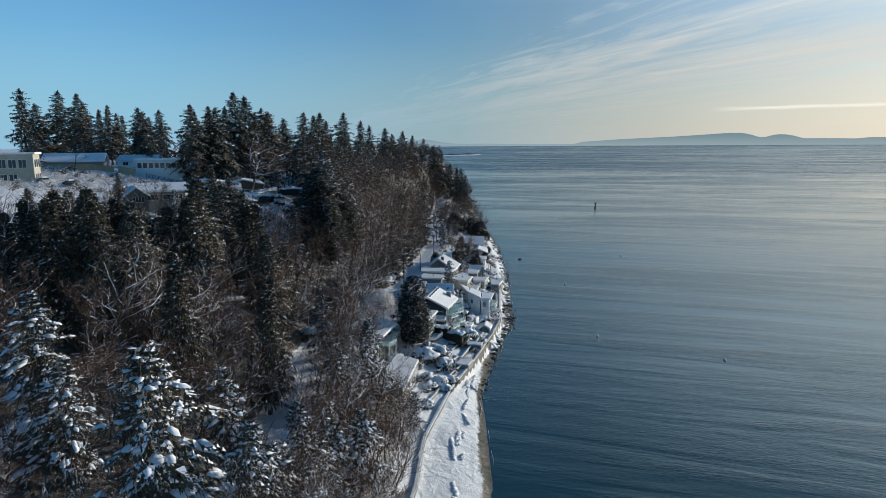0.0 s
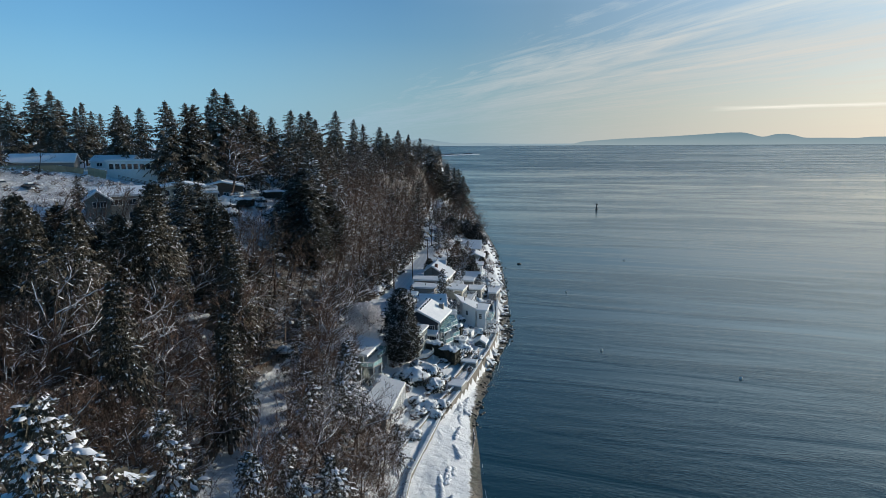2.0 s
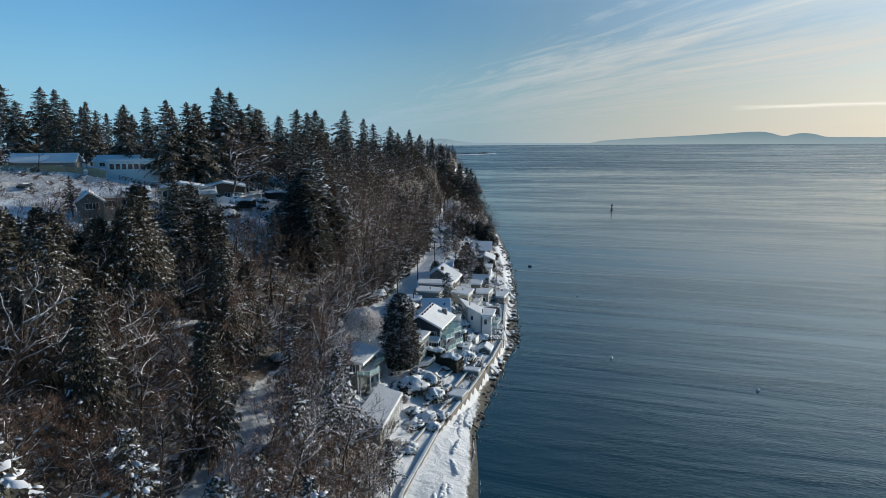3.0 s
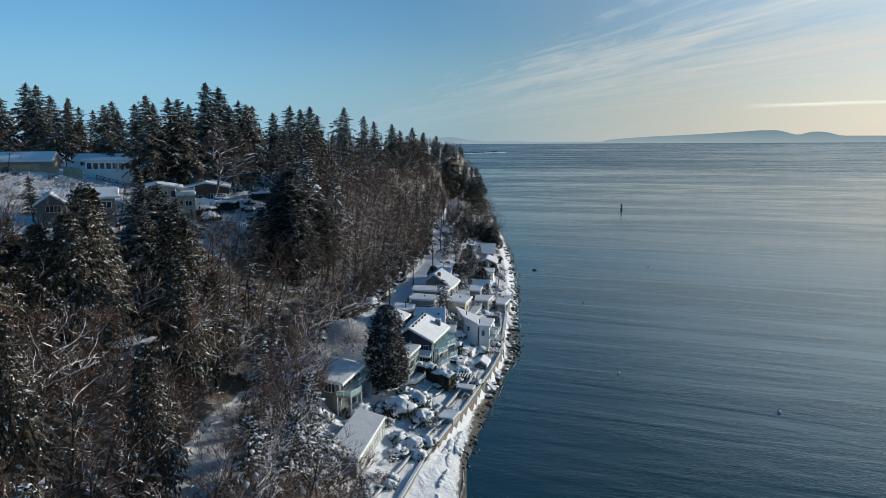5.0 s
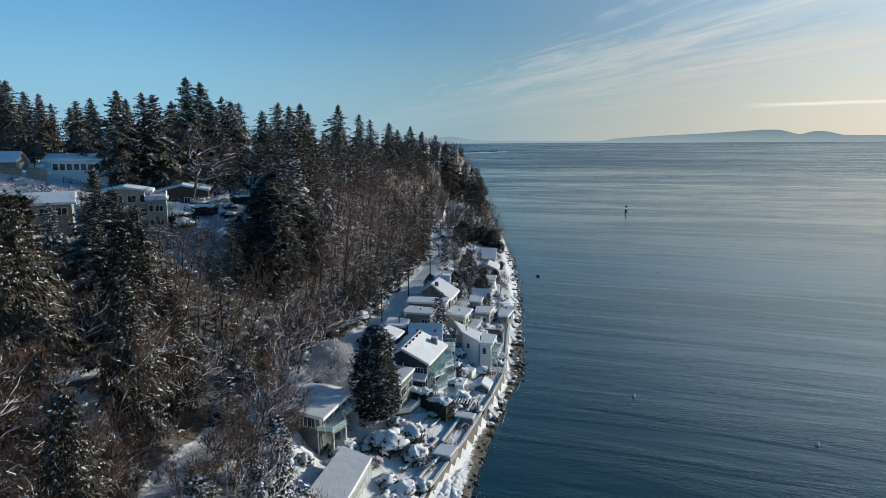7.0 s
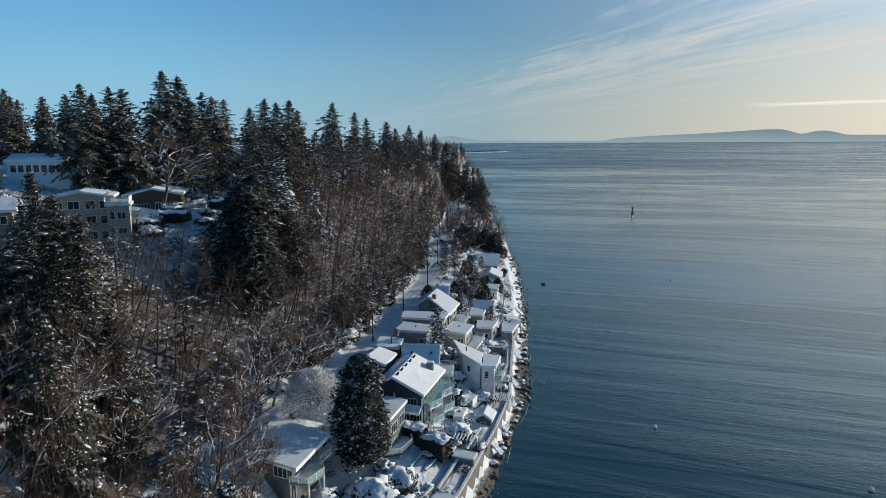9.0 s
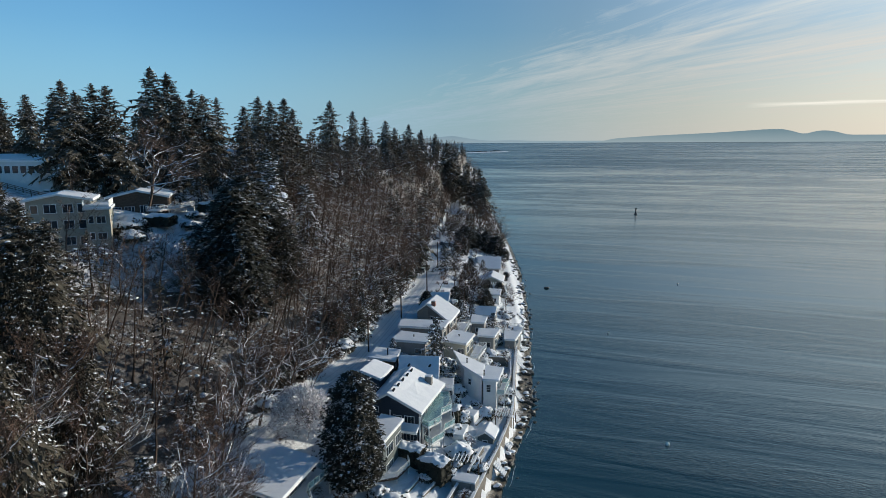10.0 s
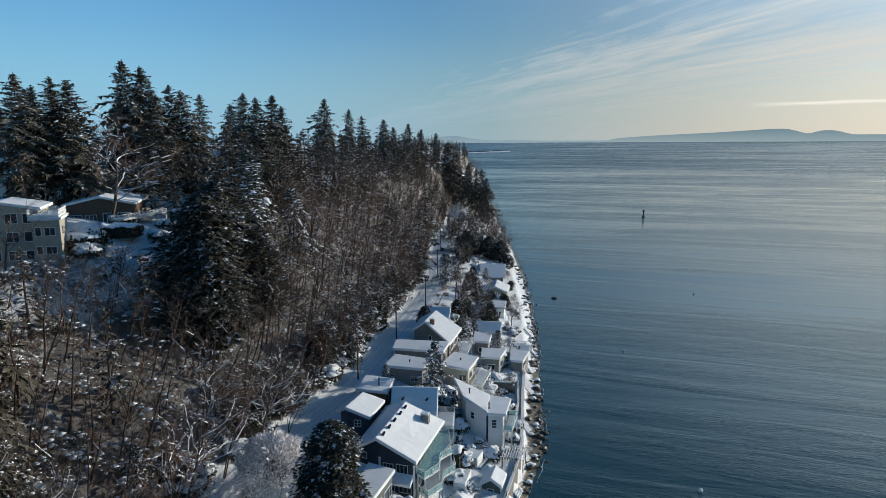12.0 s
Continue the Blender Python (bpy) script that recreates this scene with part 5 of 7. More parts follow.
# ---------------------------------------------------------------- the trees of the bank
# kind, variant, place and height of the trees that stand out
SKYLINE_FIRS = [
    ("pine", 0, -86.8, 219, 27.6), ("pine", 3, -81.6, 224, 28), ("pine", 1, -88.2, 226, 25.3), ("pine", 2, -80.9, 228, 28),
    ("pine", 2, -117.6, 250, 21.2), ("pine", 1, -74.4, 252, 28.2), ("pine", 4, -82.7, 256, 34.6), ("pine", 1, -135.3, 258, 24.2),
    ("pine", 0, -79.9, 258, 33.8), ("pine", 3, -134.5, 262, 21.1), ("pine", 3, -75.3, 262, 30), ("pine", 0, -151.5, 265, 29.4),
    ("pine", 2, -73.5, 266, 29.1), ("pine", 4, -127.8, 275, 20.3), ("pine", 0, -56.9, 281, 30.8), ("pine", 4, -62.7, 285, 31.2),
    ("pine", 1, -153.5, 285, 24), ("pine", 2, -185.4, 290, 27), ("pine", 0, -163.3, 290, 27.6), ("pine", 3, -146.5, 290, 21.5),
    ("pine", 1, -99.2, 290, 27.5), ("pine", 1, -54.9, 300, 29.3), ("pine", 3, -197.6, 300, 34.6), ("pine", 4, -179.8, 300, 33.4),
]
SKYLINE_FIRS_FAR = [
    ("pine", 2, -143.7, 300, 25.7), ("pine", 4, -134, 300, 24.6), ("pine", 0, -110.2, 300, 24.2), ("pine", 3, -83.4, 300, 28.1),
    ("pine", 4, -59.1, 300, 32.1), ("pine", 2, -80.5, 320, 26), ("pine", 0, -59.5, 380, 33.3), ("pine", 1, -51.1, 395, 30.2),
    ("pine", 3, -46.9, 410, 28), ("pine", 2, -39.7, 430, 27.5), ("pine", 4, -34.8, 440, 24.2), ("pine", 0, -29.7, 465, 26.7),
    ("pine", 1, -23, 480, 24.5), ("pine", 2, 17.1, 490, 29.6), ("pine", 1, 10.7, 500, 31.9), ("pine", 3, -15.4, 510, 23),
    ("pine", 2, -8.8, 520, 35.7), ("pine", 3, 14.4, 520, 31.8), ("pine", 0, 5.6, 530, 31.1), ("pine", 4, -4.4, 540, 38),
]
SLOPE_FIRS = [
    ("laden", 0, -31.7, 62.8, 27), ("laden", 1, -22, 64.7, 18), ("laden", 0, -45, 70, 17), ("laden", 2, -17, 72, 12), ("alder", 1, -39, 75.5, 12),
    ("laden", 0, -52, 77, 20), ("laden", 2, -30.7, 84, 17), ("alder", 1, -50, 101, 17), ("alder", 0, -33.5, 88, 11),
    ("pine", 4, -42.6, 96, 25), ("pine", 4, -67.4, 100, 20.6), ("pine", 2, -52.4, 104, 26.5), ("alder", 4, -33, 112, 12),
    ("pine", 1, -64.3, 112, 21.4), ("pine", 4, -31, 104.5, 23), ("laden", 2, -13.5, 118, 11), ("pine", 1, -53, 120, 24.5),
    ("pine", 0, -50.1, 122, 25), ("laden", 1, -15.8, 123.5, 16), ("pine", 4, -50.1, 126, 26.5), ("pine", 4, -51.4, 130, 26),
    ("pine", 0, -36.9, 128, 24), ("pine", 2, -53.5, 150, 21.5), ("pine", 4, -57.5, 154, 20.5),
]
SLOPE_FIRS_FAR = [
    ("alder", 3, -48.4, 134.5, 10), ("pine", 0, -58, 162, 19), ("pine", 4, -45.6, 143, 26), ("pine", 1, -44.5, 147, 27), ("pine", 2, -53.1, 156, 25),
    ("pine", 0, -50.9, 158, 23), ("pine", 1, -59.3, 160, 23), ("yew", 0, -8.0, 159, 18), ("pine", 3, -84, 162, 10), ("laden", 1, -70, 163, 9),
]
BRINK_FIRS = [
    ("pine", 0, -71.1, 130.6, 14), ("pine", 1, -58.3, 130.6, 18), ("pine", 2, -74.2, 123.3, 15.5), ("pine", 3, -65.4, 105, 22.5),
    ("pine", 4, -61.1, 110.7, 22.5), ("pine", 0, -68.9, 112.9, 18), ("pine", 1, -63.3, 119.2, 21), ("pine", 2, -76.8, 129, 13),
    ("alder", 3, -55, 96.5, 18), ("pine", 4, -62.2, 98.8, 24), ("pine", 0, -66.1, 133.1, 13), ("pine", 1, -74.2, 111.7, 17),
    ("pine", 2, -68.4, 141.9, 11.5), ("pine", 3, -63.3, 126.5, 15.5), ("pine", 4, -57.7, 120.8, 19.5), ("pine", 0, -68.6, 125.8, 16),
    ("pine", 1, -70.8, 137.2, 13), ("pine", 2, -78.7, 108, 14), ("pine", 3, -57.1, 114.7, 24.5), ("pine", 4, -71.1, 117.5, 17.5),
    ("pine", 0, -59.3, 104.6, 26.5), ("pine", 1, -78.9, 118.5, 14), ("pine", 2, -62.6, 141, 15), ("pine", 3, -61.4, 135.8, 15.5),
]
EVERGREENS = [
    ("yew", 2, -36.5, 193, 19), ("yew", 2, -40, 199, 23), ("pine", 0, -38, 203, 26), ("laden", 2, 1.4, 203.6, 12.5), ("yew", 2, -35, 207, 21),
    ("yew", 2, -42, 213, 22), ("yew", 1, -17.5, 213, 8), ("yew", 2, -45, 222, 18), ("laden", 1, -19, 228, 10), ("laden", 0, -42, 232, 22),
    ("laden", 1, -45, 240, 24), ("laden", 2, -18, 240, 10), ("laden", 0, -38, 250, 18), ("laden", 0, -15.5, 250, 9),
]
ROADSIDE_TREES = [
    ("alder", 3, -19, 116, 13), ("alder", 5, -24, 130, 14), ("alder", 0, -18.5, 133, 12), ("alder", 1, -21.5, 137, 13), ("alder", 2, -19.8, 138, 11),
    ("alder", 5, -22.5, 140.5, 13), ("alder", 0, -25.5, 143, 14), ("alder", 4, -20, 144, 9), ("alder", 5, -24.5, 147, 13),
    ("alder", 1, -26, 152, 15), ("alder", 3, -27.5, 160, 15), ("alder", 2, -74, 160, 10), ("alder", 0, -79, 161, 9), ("alder", 2, -26, 168, 14),
    ("alder", 5, -69, 168, 10), ("alder", 1, -30, 172, 16), ("alder", 3, -23.5, 176, 15), ("alder", 4, -20.5, 182, 11),
]
FIRS = SKYLINE_FIRS + SKYLINE_FIRS_FAR + SLOPE_FIRS + SLOPE_FIRS_FAR + BRINK_FIRS + EVERGREENS + ROADSIDE_TREES
for k, (kind, v, x, y, h) in enumerate(FIRS):
    tree(kind, v, x, y, h, wide={"pine": 1.08, "yew": 1.3}.get(kind, 1.0), r=random.Random(k))

KEEP_OFF = [(-91, 277, 9), (-89, 322, 9), (-69, 194, 9), (-62, 196, 6), (-70, 221, 11), (-77, 170, 10), (-131, 225, 12), (-105, 229, 14), (-115, 240, 10), (-121, 176, 9), (-98.5, 222, 11), (-94, 211, 8), (-102, 210, 8),
            (-59, 206, 8), (-55, 216, 10), (-57, 152, 7), (-110, 212, 9), (-122, 208, 9), (-95, 205, 8), (-62, 210, 8), (-100, 195, 9), (-108, 185, 9), (-92, 188, 9)]


def free(x, y, taken, gap):
    for px, py, pr in KEEP_OFF:
        if (x - px) ** 2 + (y - py) ** 2 < pr * pr:
            return False
    for px, py in taken:
        if (x - px) ** 2 + (y - py) ** 2 < gap * gap:
            return False
    return True


def scatter():
    """Where the wild trees stand: kind, variant, place, height and girth."""
    r = random.Random(7)
    spots, taken = [], [(f[2], f[3]) for f in FIRS]
    for tries in range(9000):
        y = 40 + 420 * r.random() ** 1.15
        xr, xb, xw = float(curve(y, *ROAD)), float(curve(y, *BRINK)), float(curve(y, *WALL))
        seaward = y < 165 and r.random() < 0.18
        x = r.uniform(xr + 4.0, xw - 2.5) if seaward else r.uniform(xb - 110, xr - 4.0)
        if seaward and ((y > 119 and x > -17.5) or (140 < y and x > -26)):
            continue
        if not free(x, y, taken, 2.8 if x > xb else (5.5 if y < 260 else 6.8)):
            continue
        if seaward:
            kind = "laden" if r.random() < 0.22 else "alder"
            h = r.uniform(8, 15) * (1 if x < -9 else 0.75)
        elif x < xb - 3:
            kind = "pine" if r.random() < 0.72 else "alder"
            if y < 213 and x > -150:          # the level land before the upper houses lies open
                if r.random() < 0.95:
                    continue
                kind = "alder"
            h = r.uniform(9, 17) if kind == "pine" else r.uniform(9, 14)
        else:
            high = (xr - x) / (xr - xb)
            if y < 95:
                p = 0.16 if high > 0.25 else 0.06
            elif y < 128:
                p = 0.14 if high > 0.4 else 0.04
            elif y < 190:
                p = 0.05
            else:
                p = 0.6 if high > 0.82 else 0.04
            kind = r.choice(("pine", "pine", "pine", "laden" if y < 100 else "pine")) if r.random() < p else "alder"
            h = r.uniform(15, 26) if kind != "alder" else r.uniform(9, 17)
            if y < 235:
                h = min(h, min(51.5 if x < -40 and y < 165 else 47.0, 60.5 - (0.068 if x < -40 and y < 165 else 0.130) * math.hypot(x - 9, y - 65)) - ground_z(x, y) + r.uniform(-2, 1))
            if y < 74 and x < -18 and kind == "alder":
                h = min(h, r.uniform(4.5, 9))
            if h < 5:
                kind, h = "alder", r.uniform(4.0, 7.0)
        if y < 48 and x > -34:
            continue
        if y < 95 and x < -26 and kind != "alder":      # bare trees fill the hollow between the laden conifers
            kind, h = "alder", min(h, 9.0)
        taken.append((x, y))
        spots.append((kind, r.randrange(6), x, y, h, r.uniform(0.9, 1.25) * (1.2 if kind == "pine" else 1.0)))
    spots = [s for s in spots if math.hypot(s[2] + 46, s[3] - 128) > 7.5]
    spots.sort(key=lambda s: math.hypot(s[2] - 5, s[3] - 70))
    return spots[:262], spots[262:]


NEAR, FAR = scatter()
for k, (kind, v, x, y, h, w) in enumerate(NEAR):
    tree(kind, v, x, y, h, wide=w, r=random.Random(100 + k))

# far woods along the bluff, one mass
LOW = {"pine": [conifer(60 + k, 26, 6.6 + 0.6 * (k % 2), 50, 3, 0.03, 0.06, 0.42, 1.1) for k in range(4)],
       "alder": [broadleaf(70 + k, 15, 6.2, 7, 3, 4, 0.03, 0.25, 1, 1, 1, 3) for k in range(4)],
       "frosted": [broadleaf(74 + k, 15, 6.2, 9, 3, 5, 0.22, 0.25, 1, 1, 1, 3) for k in range(4)]}


def far_woods():
    r = random.Random(9)
    spots = [s for k, s in enumerate(FAR) if s[2] > float(curve(s[3], *BRINK)) - (20 if k % 2 else 90)]
    for _ in range(400):
        y = 430 + 760 * r.random() ** 1.6
        xs, xb = float(curve(y, *SHORE)), float(curve(y, *BRINK))
        x = xb + 10 - 60 * r.random() ** 1.5 if r.random() < 0.6 else r.uniform(xb, xs - 4)
        pine = r.random() < (0.8 if x < xb + 4 else 0.1)
        spots.append(("pine" if pine else "alder", r.randrange(4), x, y, r.uniform(9, 17) if pine else r.uniform(10, 16), 1.1))
    for _ in range(130):
        y = r.uniform(378, 455)
        xs, xr = float(curve(y, *SHORE)), float(curve(y, *ROAD))
        x = r.uniform(xr + 1, xs - 5)
        if y < 396 and x < xr + 4.5:
            continue
        spots.append(("alder" if r.random() < 0.7 else "pine", r.randrange(4), x, y, r.uniform(7, 13), 1.3))
    vs, ts, ms, n = [], [], [], 0
    for kind, v, x, y, h, w in spots:
        kind = "alder" if kind == "alder" else "pine"
        s = h / BASE_TALL[kind]
        a = r.uniform(0, 6.28) if kind == "pine" else r.uniform(-0.6, 0.6)
        c, sn = math.cos(a), math.sin(a)
        z = ground_z(x, y)
        for arr, mat in zip(LOW["frosted" if kind == "alder" and 200 < y < 420 else kind][v % 4], (0, 1 if kind == "pine" else 2, 3)):
            p, t = arr
            if not len(t):
                continue
            q = np.empty_like(p)
            q[:, 0] = x + s * w * (c * p[:, 0] - sn * p[:, 1])
            q[:, 1] = y + s * w * (sn * p[:, 0] + c * p[:, 1])
            q[:, 2] = z + s * p[:, 2]
            vs.append(q)
            ts.append(t + n)
            ms.append(np.full(len(t), mat, np.int32))
            n += len(p)
    me = mesh_of("far_woods", (np.concatenate(vs), np.concatenate(ts)), [BARK, NEEDLES, TWIG, TREE_SNOW], np.concatenate(ms))
    tagged(new("far_woods", me), "dark conifers and bare trees massed along the distant bluff", "woods", kind="stuff")
    

far_woods()


def undergrowth():
    """Brown brush between the trunks of the bank."""
    r = random.Random(21)
    kinds = [shrub(80 + k, 1.6, 1.5, 18, 0.3, False) for k in range(4)] + [shrub(90, 1.5, 1.3, 34, 0.2, True)]
    vs, ts, ms, n = [], [], [], 0
    for _ in range(2300):
        y = 45 + 330 * r.random()
        xr, xb, xw = float(curve(y, *ROAD)), float(curve(y, *BRINK)), float(curve(y, *WALL))
        x = r.uniform(xb - 2, xr - 3.5) if y > 120 or r.random() < 0.7 else r.uniform(xr + 3.5, xw - 2.5)
        if not free(x, y, (), 0):
            continue
        k = r.randrange(5)
        s, z = r.uniform(0.7, 2.1), ground_z(x, y)
        for arr, mat in zip(kinds[k], (0 if k < 4 else 2, 1)):
            p, t = arr
            if len(t):
                vs.append(p * s + np.array((x, y, z), np.float32))
                ts.append(t + n)
                ms.append(np.full(len(t), mat, np.int32))
                n += len(p)
    me = mesh_of("undergrowth", (np.concatenate(vs), np.concatenate(ts)), [TWIG, TREE_SNOW, CEDAR], np.concatenate(ms))
    tagged(new("undergrowth", me), "leafless brown brush dusted with snow under the trees", "brush", kind="stuff")


undergrowth()

# evergreen growth crowding the upper edge of the road
r_road = random.Random(61)
y_at = 158.0
while y_at < 345:
    x_at = float(curve(y_at, *ROAD)) - r_road.uniform(4.2, 7.5)
    kind = r_road.choice(("laden", "yew", "yew", "alder", "laden"))
    tree(kind, 1 if kind == "yew" else r_road.randrange(6), x_at, y_at, r_road.uniform(5, 9.5) if kind != "alder" else r_road.uniform(9, 14), wide=r_road.uniform(1.1, 1.6), r=r_road)
    y_at += r_road.uniform(3.2, 6.5)


# ---------------------------------------------------------------- gardens and terraces
def inside(x, y, margin=0.6):
    """Whether a place lies within a house's plan, or close to it."""
    for foot in FOOTS:
        hit, n = False, len(foot)
        for k in range(n):
            (ax, ay), (bx, by) = foot[k], foot[(k + 1) % n]
            if (ay > y) != (by > y) and x < (bx - ax) * (y - ay) / (by - ay) + ax:
                hit = not hit
            t = max(0.0, min(1.0, ((x - ax) * (bx - ax) + (y - ay) * (by - ay)) / ((bx - ax) ** 2 + (by - ay) ** 2)))
            if math.hypot(x - ax - t * (bx - ax), y - ay - t * (by - ay)) < margin:
                return True
        if hit:
            return True
    return False


def lumpy_cap(seed, wide, tall, low, across=18, up_steps=7, rough_=0.34):
    """A rounded, uneven cap of snow over the top of a bush."""
    g = Geo()
    rows_ = []
    for i in range(up_steps + 1):
        e = low + (math.pi / 2 - low) * i / up_steps
        ring = []
        for k in range(across if i < up_steps else 1):
            w = 2 * math.pi * k / across
            d = Vector((math.cos(e) * math.cos(w), math.cos(e) * math.sin(w), math.sin(e)))
            m = 1.02 + rough_ * noise.noise(d * 2.3 + Vector((seed * 3.1, 0, 0))) + 0.5 * rough_ * noise.noise(d * 5.5 + Vector((0, seed, 0)))
            if i == 0:
                m *= 0.9 + 0.2 * noise.noise(d * 4 + Vector((seed, 1, 2)))
            ring.append(len(g.v))
            g.v.append((wide * m * d.x, wide * m * d.y, tall * m * d.z + 0.05))
        rows_.append(ring)
    for a, b in zip(rows_, rows_[1:]):
        for k in range(across):
            j = (k + 1) % across
            g.f.append((a[k], a[j], b[j], b[k]) if len(b) > 1 else (a[k], a[j], b[0]))
            g.m.append(0)
    return g


BUSHES = []
for k, (wide, tall, cap) in enumerate(((2.6, 2.0, 0.42), (2.2, 1.7, 0.5), (1.5, 1.3, 0.35), (1.2, 1.0, 0.6))):
    leaves, flecks = shrub(200 + k, wide, tall, 290, 0.3, True, cap + 0.55)
    BUSHES.append((mesh_of("leaves", leaves, [CEDAR]), lumpy_cap(k + 1, wide, tall, cap).mesh("cap", [SNOW], True)))
TWIGGY = []
for k in range(3):
    tw, flecks = shrub(220 + k, 1.2, 1.4, 110, 0.6, False)
    TWIGGY.append((mesh_of("twigs", tw, [TWIG]), mesh_of("flecks", flecks, [TREE_SNOW])))


def bush(x, y, size=1.0, kind=0, twiggy=False, z=None):
    if twiggy:
        ob = thing("garden_bush", "leafless brown garden bush with snow on its twigs", "bush", group="garden bushes")
        a, b = TWIGGY[kind % 3]
        names = ("branchwork", "snow")
    else:
        ob = thing("evergreen_shrub", "rounded dark evergreen shrub under a thick cap of snow", "shrub", group="garden shrubs")
        a, b = BUSHES[kind % 4]
        names = ("foliage", "snow_cap")
    for n, m in zip(names, (a, b)):
        p = tagged(new(n, m), kind="stuff" if n in ("branchwork", "snow", "foliage") else "")
        p.parent = ob
    r = random.Random(int(x * 31 + y * 17))
    ob.matrix_basis = Matrix.LocRotScale((x, y, (ground_z(x, y) if z is None else z) - 0.12), Euler((0, 0, r.uniform(0, 6.28))), (size * r.uniform(0.9, 1.15), size * r.uniform(0.9, 1.15), size))
    return ob


for x, y, s, k in ((-4.8, 150.6, 1.5, 0), (-2.0, 155.4, 1.5, 1), (-0.2, 150.2, 1.15, 0), (-8.8, 149.4, 0.8, 2), (-3.2, 136.8, 0.9, 1), (-1.2, 139.6, 1.0, 0),
                   (-4.0, 141.2, 0.9, 1), (0.8, 143.2, 0.9, 2), (-4.4, 158.0, 0.9, 1), (-11.4, 150.6, 1.0, 2), (-13.0, 160.6, 0.9, 1), (5.2, 168.8, 0.9, 1), (7.0, 172.0, 0.8, 2),
                   (8.0, 178.0, 0.8, 1), (6.6, 182.4, 0.9, 1), (7.6, 187.4, 0.9, 0), (5.6, 192.6, 0.9, 1), (8.6, 192.2, 0.8, 2), (6.2, 197.4, 0.9, 0), (-60.2, 196.6, 1.1, 0),
                   (-63.0, 199.4, 1.0, 1), (-56.6, 214.4, 1.0, 1), (-53.4, 211.4, 0.9, 0), (-58.6, 222.0, 1.0, 1), (-86.0, 182.0, 0.9, 0), (-92.0, 196.0, 0.9, 1),
                   (2.0, 205.0, 1.0, 1), (4.0, 208.4, 1.0, 0), (1.2, 203.2, 0.8, 1), (6.8, 209.0, 0.9, 2), (12.0, 221.6, 1.0, 1), (10.6, 224.4, 1.0, 0), (14.8, 244.6, 0.9, 1)):
    if not inside(x, y, 0.3):
        bush(x, y, s, k)


def garden_fill():
    r = random.Random(33)
    made, placed = 0, []
    while made < 300:
        y = r.uniform(122, 405)
        xw, xr = float(curve(y, *WALL)), float(curve(y, *ROAD))
        x = r.uniform(xr + 3.8, xw - 1.2)
        made += 0.02
        if inside(x, y, 0.9) or any((x - a) ** 2 + (y - b) ** 2 < 2.6 for a, b in placed):
            continue
        placed.append((x, y))
        made += 1
        twiggy = r.random() < 0.55
        bush(x, y, r.uniform(0.5, 1.05) * (1.4 if twiggy else 0.9), r.randrange(4), twiggy)


garden_fill()
bush(-63.2, 200.6, 1.9, 0)
for x, y, s, k in ((-1.5, 203.6, 0.9, 0), (3.4, 204.8, 1.0, 1), (5.0, 206.6, 0.9, 3), (6.6, 203.6, 0.9, 2), (9.6, 208.6, 0.9, 1), (8.4, 213.8, 0.8, 0), (11.8, 214.6, 1.0, 1), (12.6, 218.6, 0.9, 0)):
    bush(x, y, s, k)
# shrubs crowding the gaps between the houses and the upper side of the road
r_s = random.Random(83)
for k in range(150):
    y_s = r_s.uniform(146, 275)
    if r_s.random() < 0.45:
        x_s = float(curve(y_s, *ROAD)) - r_s.uniform(3.9, 6.5)
    else:
        x_s = r_s.uniform(float(curve(y_s, *ROAD)) + 4.2, float(curve(y_s, *WALL)) - 4.0)
    if not inside(x_s, y_s, 0.7):
        bush(x_s, y_s, r_s.uniform(0.7, 1.3), r_s.randrange(4), r_s.random() < 0.6)
# taller growth between the northern cottages
r_g = random.Random(71)
for k in range(62):
    y_g = r_g.uniform(196, 345)
    x_g = r_g.uniform(float(curve(y_g, *ROAD)) + 4.0, float(curve(y_g, *WALL)) - 3.0)
    if inside(x_g, y_g, 1.2):
        continue
    kind = r_g.choice(("alder", "alder", "yew", "laden"))
    tree(kind, 1 if kind == "yew" else r_g.randrange(6), x_g, y_g, r_g.uniform(5, 8.5) if kind == "alder" else r_g.uniform(3.5, 6.5), wide=1.4, r=r_g)


